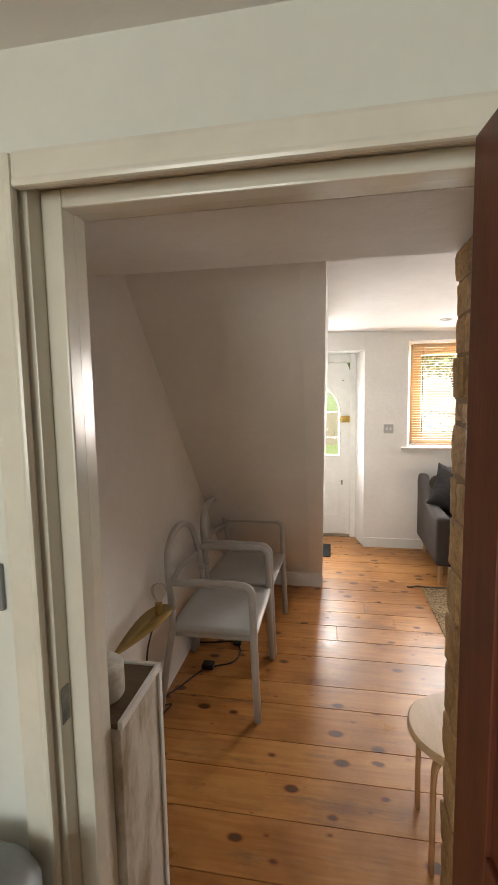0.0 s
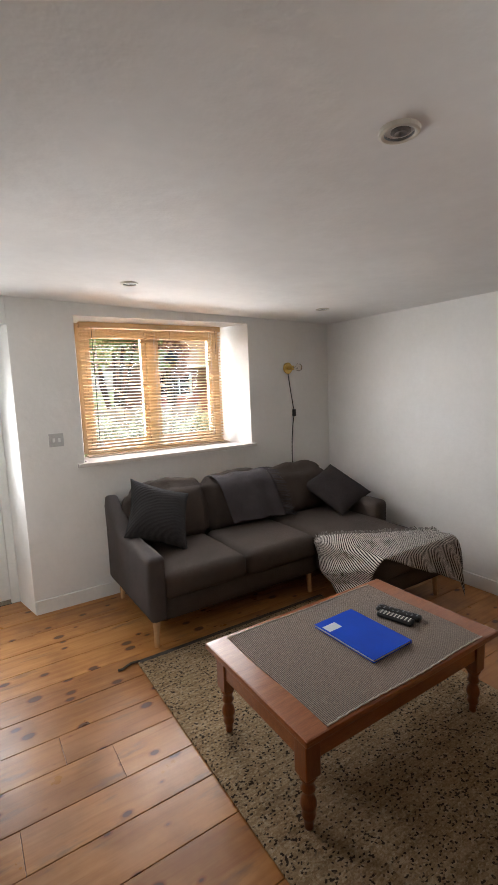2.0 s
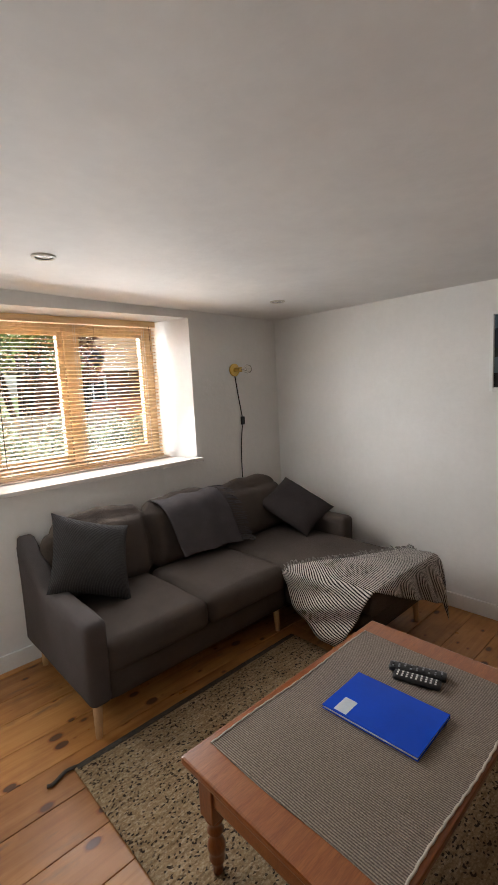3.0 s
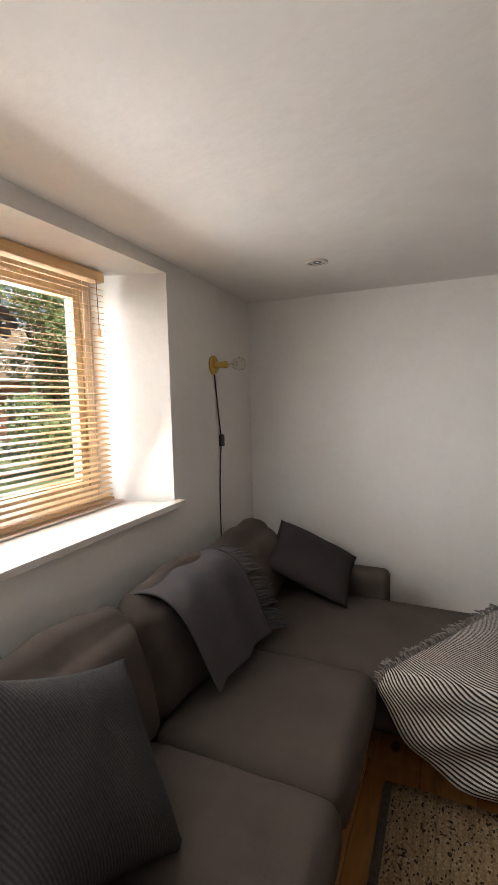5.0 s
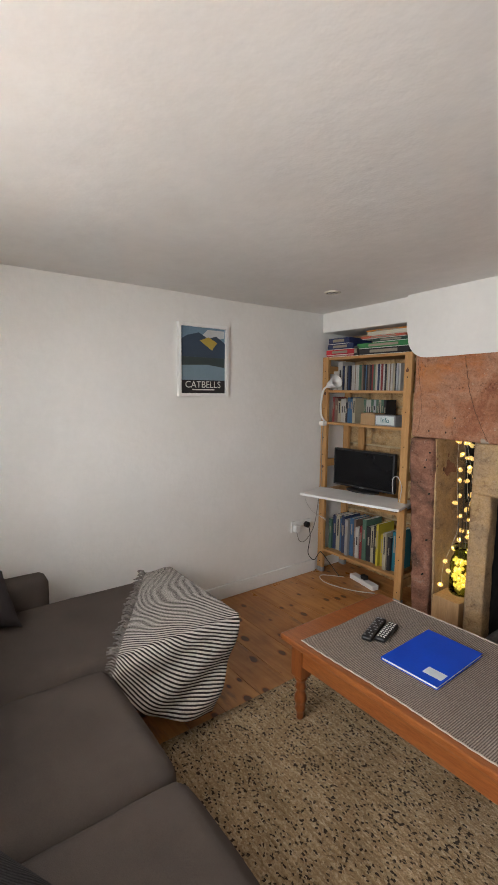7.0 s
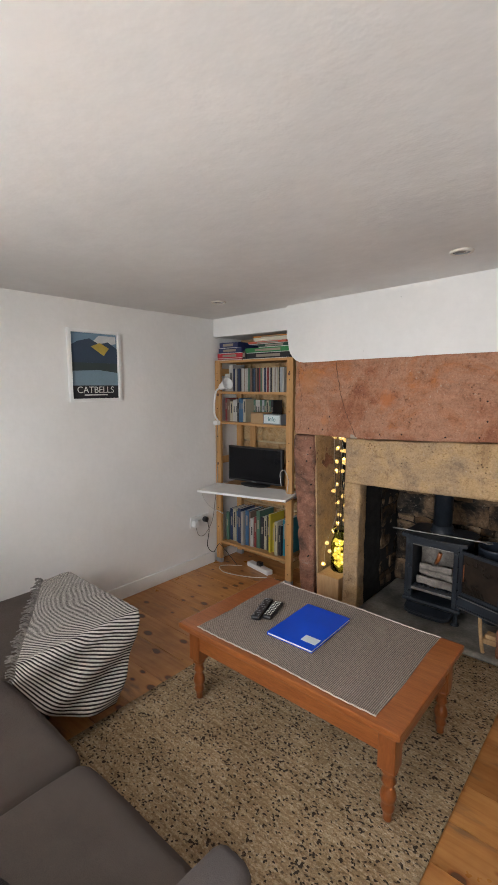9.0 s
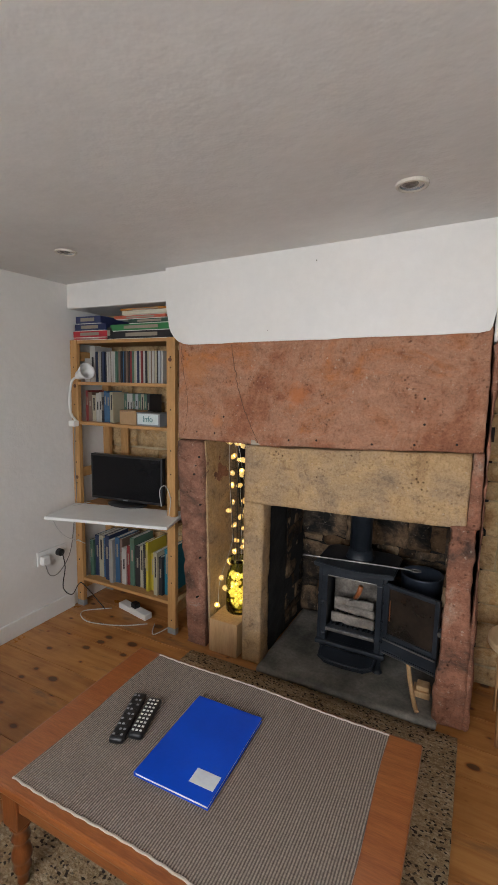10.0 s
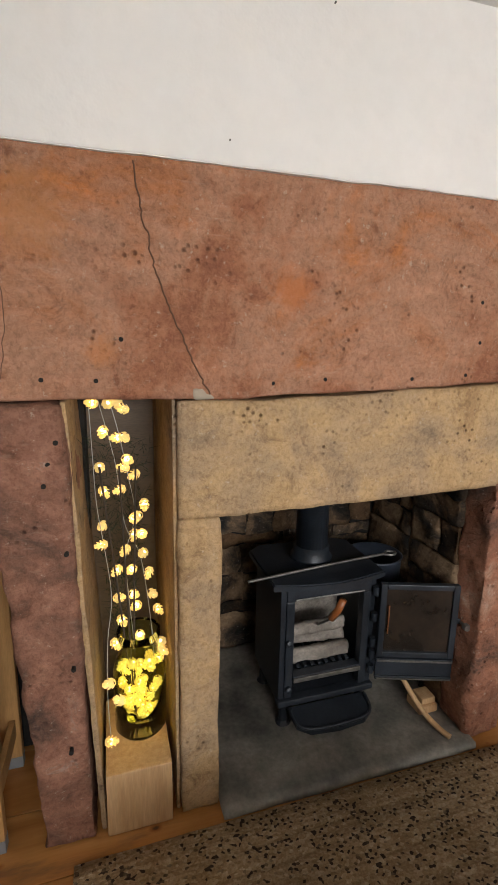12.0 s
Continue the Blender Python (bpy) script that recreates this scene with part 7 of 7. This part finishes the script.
# ---- outside the window ----
solo("ground", box((-400, 5.29, -0.5), (400, 800, -0.16)), GRASS, "rough lawn reaching to the horizon", kind="structure")
solo("gravel_path", box((-3, 5.30, -0.1595), (14, 9.5, -0.15)), GRAVEL, "pale sunlit gravel path outside the window", kind="structure")
hb = thing("brick_house", (13.0, 24, -0.16), "low red-brick house with a tawny tiled roof across the garden", "house")
part("wall", boxes(((7.7, 22.0, -0.16), (8.2, 27.0, 2.65)), ((10.1, 22.0, -0.16), (19, 27.0, 2.65)), ((8.2, 22.0, -0.16), (10.1, 27.0, 1.15)), ((8.2, 22.0, 2.3), (10.1, 27.0, 2.65)), ((8.2, 22.4, 1.15), (10.1, 27.0, 2.3))), BRICKRED, hb)
roof = bmesh.new()
for xs in ((7.3, 19.4),):
    ring = [[Vector((x, 21.5, 2.6)), Vector((x, 27.5, 2.6)), Vector((x, 24.5, 5.6))] for x in xs]
    bm_loft(roof, ring)
bmesh.ops.recalc_face_normals(roof, faces=roof.faces[:])
part("roof", roof, SLATE, hb, "tawny tiled roof")
part("gutter", box((7.3, 21.42, 2.5), (19.4, 21.55, 2.62), 0.02), WHITEPAINT, hb, "white gutter board")
wd = part("window", boxes(((8.2, 22.05, 1.15), (8.32, 22.15, 2.3)), ((9.98, 22.05, 1.15), (10.1, 22.15, 2.3)), ((8.321, 22.05, 2.2), (9.979, 22.15, 2.3)), ((8.321, 22.05, 1.15), (9.979, 22.15, 1.25)), bevel=0.01), WHITEPAINT, hb, "white many-paned window")
for i in range(1, 3):
    part("glazing_bar", box((8.32 + 1.66 * i / 3 - 0.03, 22.06, 1.251), (8.32 + 1.66 * i / 3 + 0.03, 22.12, 2.199)), WHITEPAINT, wd)
part("glazing_bar", box((8.321, 22.05, 1.70), (9.979, 22.11, 1.76)), WHITEPAINT, wd)
part("pane", box((8.321, 22.13, 1.251), (9.979, 22.14, 2.199)), SCREEN, wd, "dark window glass")


def build_bush(name, c, size, n, leaf, material, seed, label, trunk=0.0):
    rng = random.Random(seed)
    b = thing(name, (c[0], c[1], -0.16), label, "tree" if trunk else "bush")
    stem = bmesh.new()
    for k in range(5):
        a = 2 * math.pi * k / 5
        tip = Vector((c[0] + size[0] * 0.5 * math.cos(a), c[1] + size[1] * 0.5 * math.sin(a), c[2] + size[2] * 0.3))
        base = Vector((c[0] + 0.03 * math.cos(a), c[1] + 0.03 * math.sin(a), -0.16))
        sweep([base, base.lerp(tip, 0.5) + Vector((0, 0, 0.1)), tip], 0.02 + trunk * 0.5, n=6, bm=stem)
    part("trunk" if trunk else "stems", stem, BARK, b)
    bm = bmesh.new()
    lumps = [(Vector((rng.uniform(-0.75, 0.75), rng.uniform(-0.75, 0.75), rng.uniform(-0.7, 0.8))), rng.uniform(0.22, 0.5)) for _ in range(22)]
    for i in range(n):
        lc, lr = lumps[rng.randrange(len(lumps))]
        d = Vector((rng.gauss(0, 1), rng.gauss(0, 1), rng.gauss(0, 1))).normalized() * lr * rng.uniform(0.6, 1.05)
        p = Vector(c) + Vector([(lc[k] + d[k]) * size[k] for k in range(3)])
        if p.z < -0.1:
            continue
        u = Vector((rng.gauss(0, 1), rng.gauss(0, 1), rng.gauss(0, 1))).normalized() * leaf
        w = u.orthogonal().normalized() * leaf * 0.5
        bm.faces.new([bm.verts.new(q) for q in (p, p + u * 0.5 + w, p + u, p + u * 0.5 - w)])
    part("crown" if trunk else "leaves", bm, material, b)


build_bush("bush", (3.2, 10.5, 0.35), (1.5, 0.9, 0.75), 5000, 0.09, PALELEAF, 1, "pale flowering shrub in bright sun outside the window")
build_bush("bush", (6.1, 13.0, 0.3), (1.4, 0.9, 0.7), 4000, 0.09, PALELEAF, 2, "pale flowering shrub beside the path")
build_bush("bush", (1.4, 10.8, 0.35), (1.2, 0.9, 0.8), 4000, 0.09, LEAF, 3, "green garden shrub in bright sun")
build_bush("tree", (5.6, 20.0, 3.6), (2.4, 1.6, 1.4), 7000, 0.2, LEAF, 4, "leafy green garden tree beyond the fence", 0.12)
build_bush("tree", (7.9, 19.5, 3.3), (0.9, 0.9, 1.2), 3500, 0.16, REDLEAF, 5, "small copper-leaved tree beside the brick house", 0.08)
build_bush("tree", (1.2, 19.0, 3.4), (2.2, 1.6, 1.5), 6000, 0.2, LEAF, 6, "tall green hedge tree in the garden", 0.12)
build_bush("bush", (9.6, 12.5, 0.75), (2.1, 1.2, 1.0), 8000, 0.11, LEAF, 9, "broad green shrub in bright sun beside the garden")
build_bush("tree", (13.5, 16.5, 3.4), (3.2, 2.0, 2.2), 9000, 0.2, LEAF, 10, "leafy green tree in full sun beyond the shrub", 0.12)
fn_ = thing("garden_fence", (3.0, 16, -0.16), "weathered timber board fence across the garden", "fence")
for i in range(34):
    part("board", box((-2.0 + i * 0.28, 16.0 + 0.01 * (i % 2), -0.16), (-1.74 + i * 0.28, 16.02 + 0.01 * (i % 2), 0.95 + 0.03 * ((i * 7) % 3)), 0.0), FENCE, fn_)
for x in (-2.0, 0.4, 2.8, 5.2, 7.4):
    part("fence_post", box((x, 16.03, -0.16), (x + 0.1, 16.13, 1.05), 0.008), FENCE, fn_)

# ---- floorboards ----
solo("floor_underlay", box((-2.4, -2.7, -0.12), (3.4, 5.2, -0.0255)), SOOT, "dark subfloor under the boards", kind="structure")
fl_ob = thing("floor", (1.2, 3.0, 0), "worn honey-coloured knotty pine floorboards", "floor", kind="structure")
rng = random.Random(17)
ys = [5.085, 4.90, 4.71, 4.49, 4.30, 4.08, 3.87, 3.66, 3.45, 3.26, 3.05, 2.86, 2.66, 2.378, 2.199, 1.942, 1.759, 1.55, 1.32, 1.10, 0.885, 0.68, 0.46, 0.24, 0.02, -0.2, -0.42, -0.64, -0.86, -1.08, -1.3, -1.52, -1.74, -1.96, -2.18, -2.5]
for y1b, y0b in zip(ys, ys[1:]):
    x0b, x1b = -2.2, 3.27
    if y0b > 0.6:
        x0b = -1.1
    cuts = [x0b]
    x = x0b + rng.uniform(1.2, 4.4)
    while x < x1b - 0.7:
        cuts.append(x)
        x += rng.uniform(2.2, 3.6)
    cuts.append(x1b)
    for xa, xb in zip(cuts, cuts[1:]):
        h = rng.uniform(-0.0012, 0.0)
        part("floorboard", box((xa + 0.0006, y0b + 0.0017, -0.025), (xb - 0.0008, y1b - 0.0017, h), 0.0018), FLOOR, fl_ob)
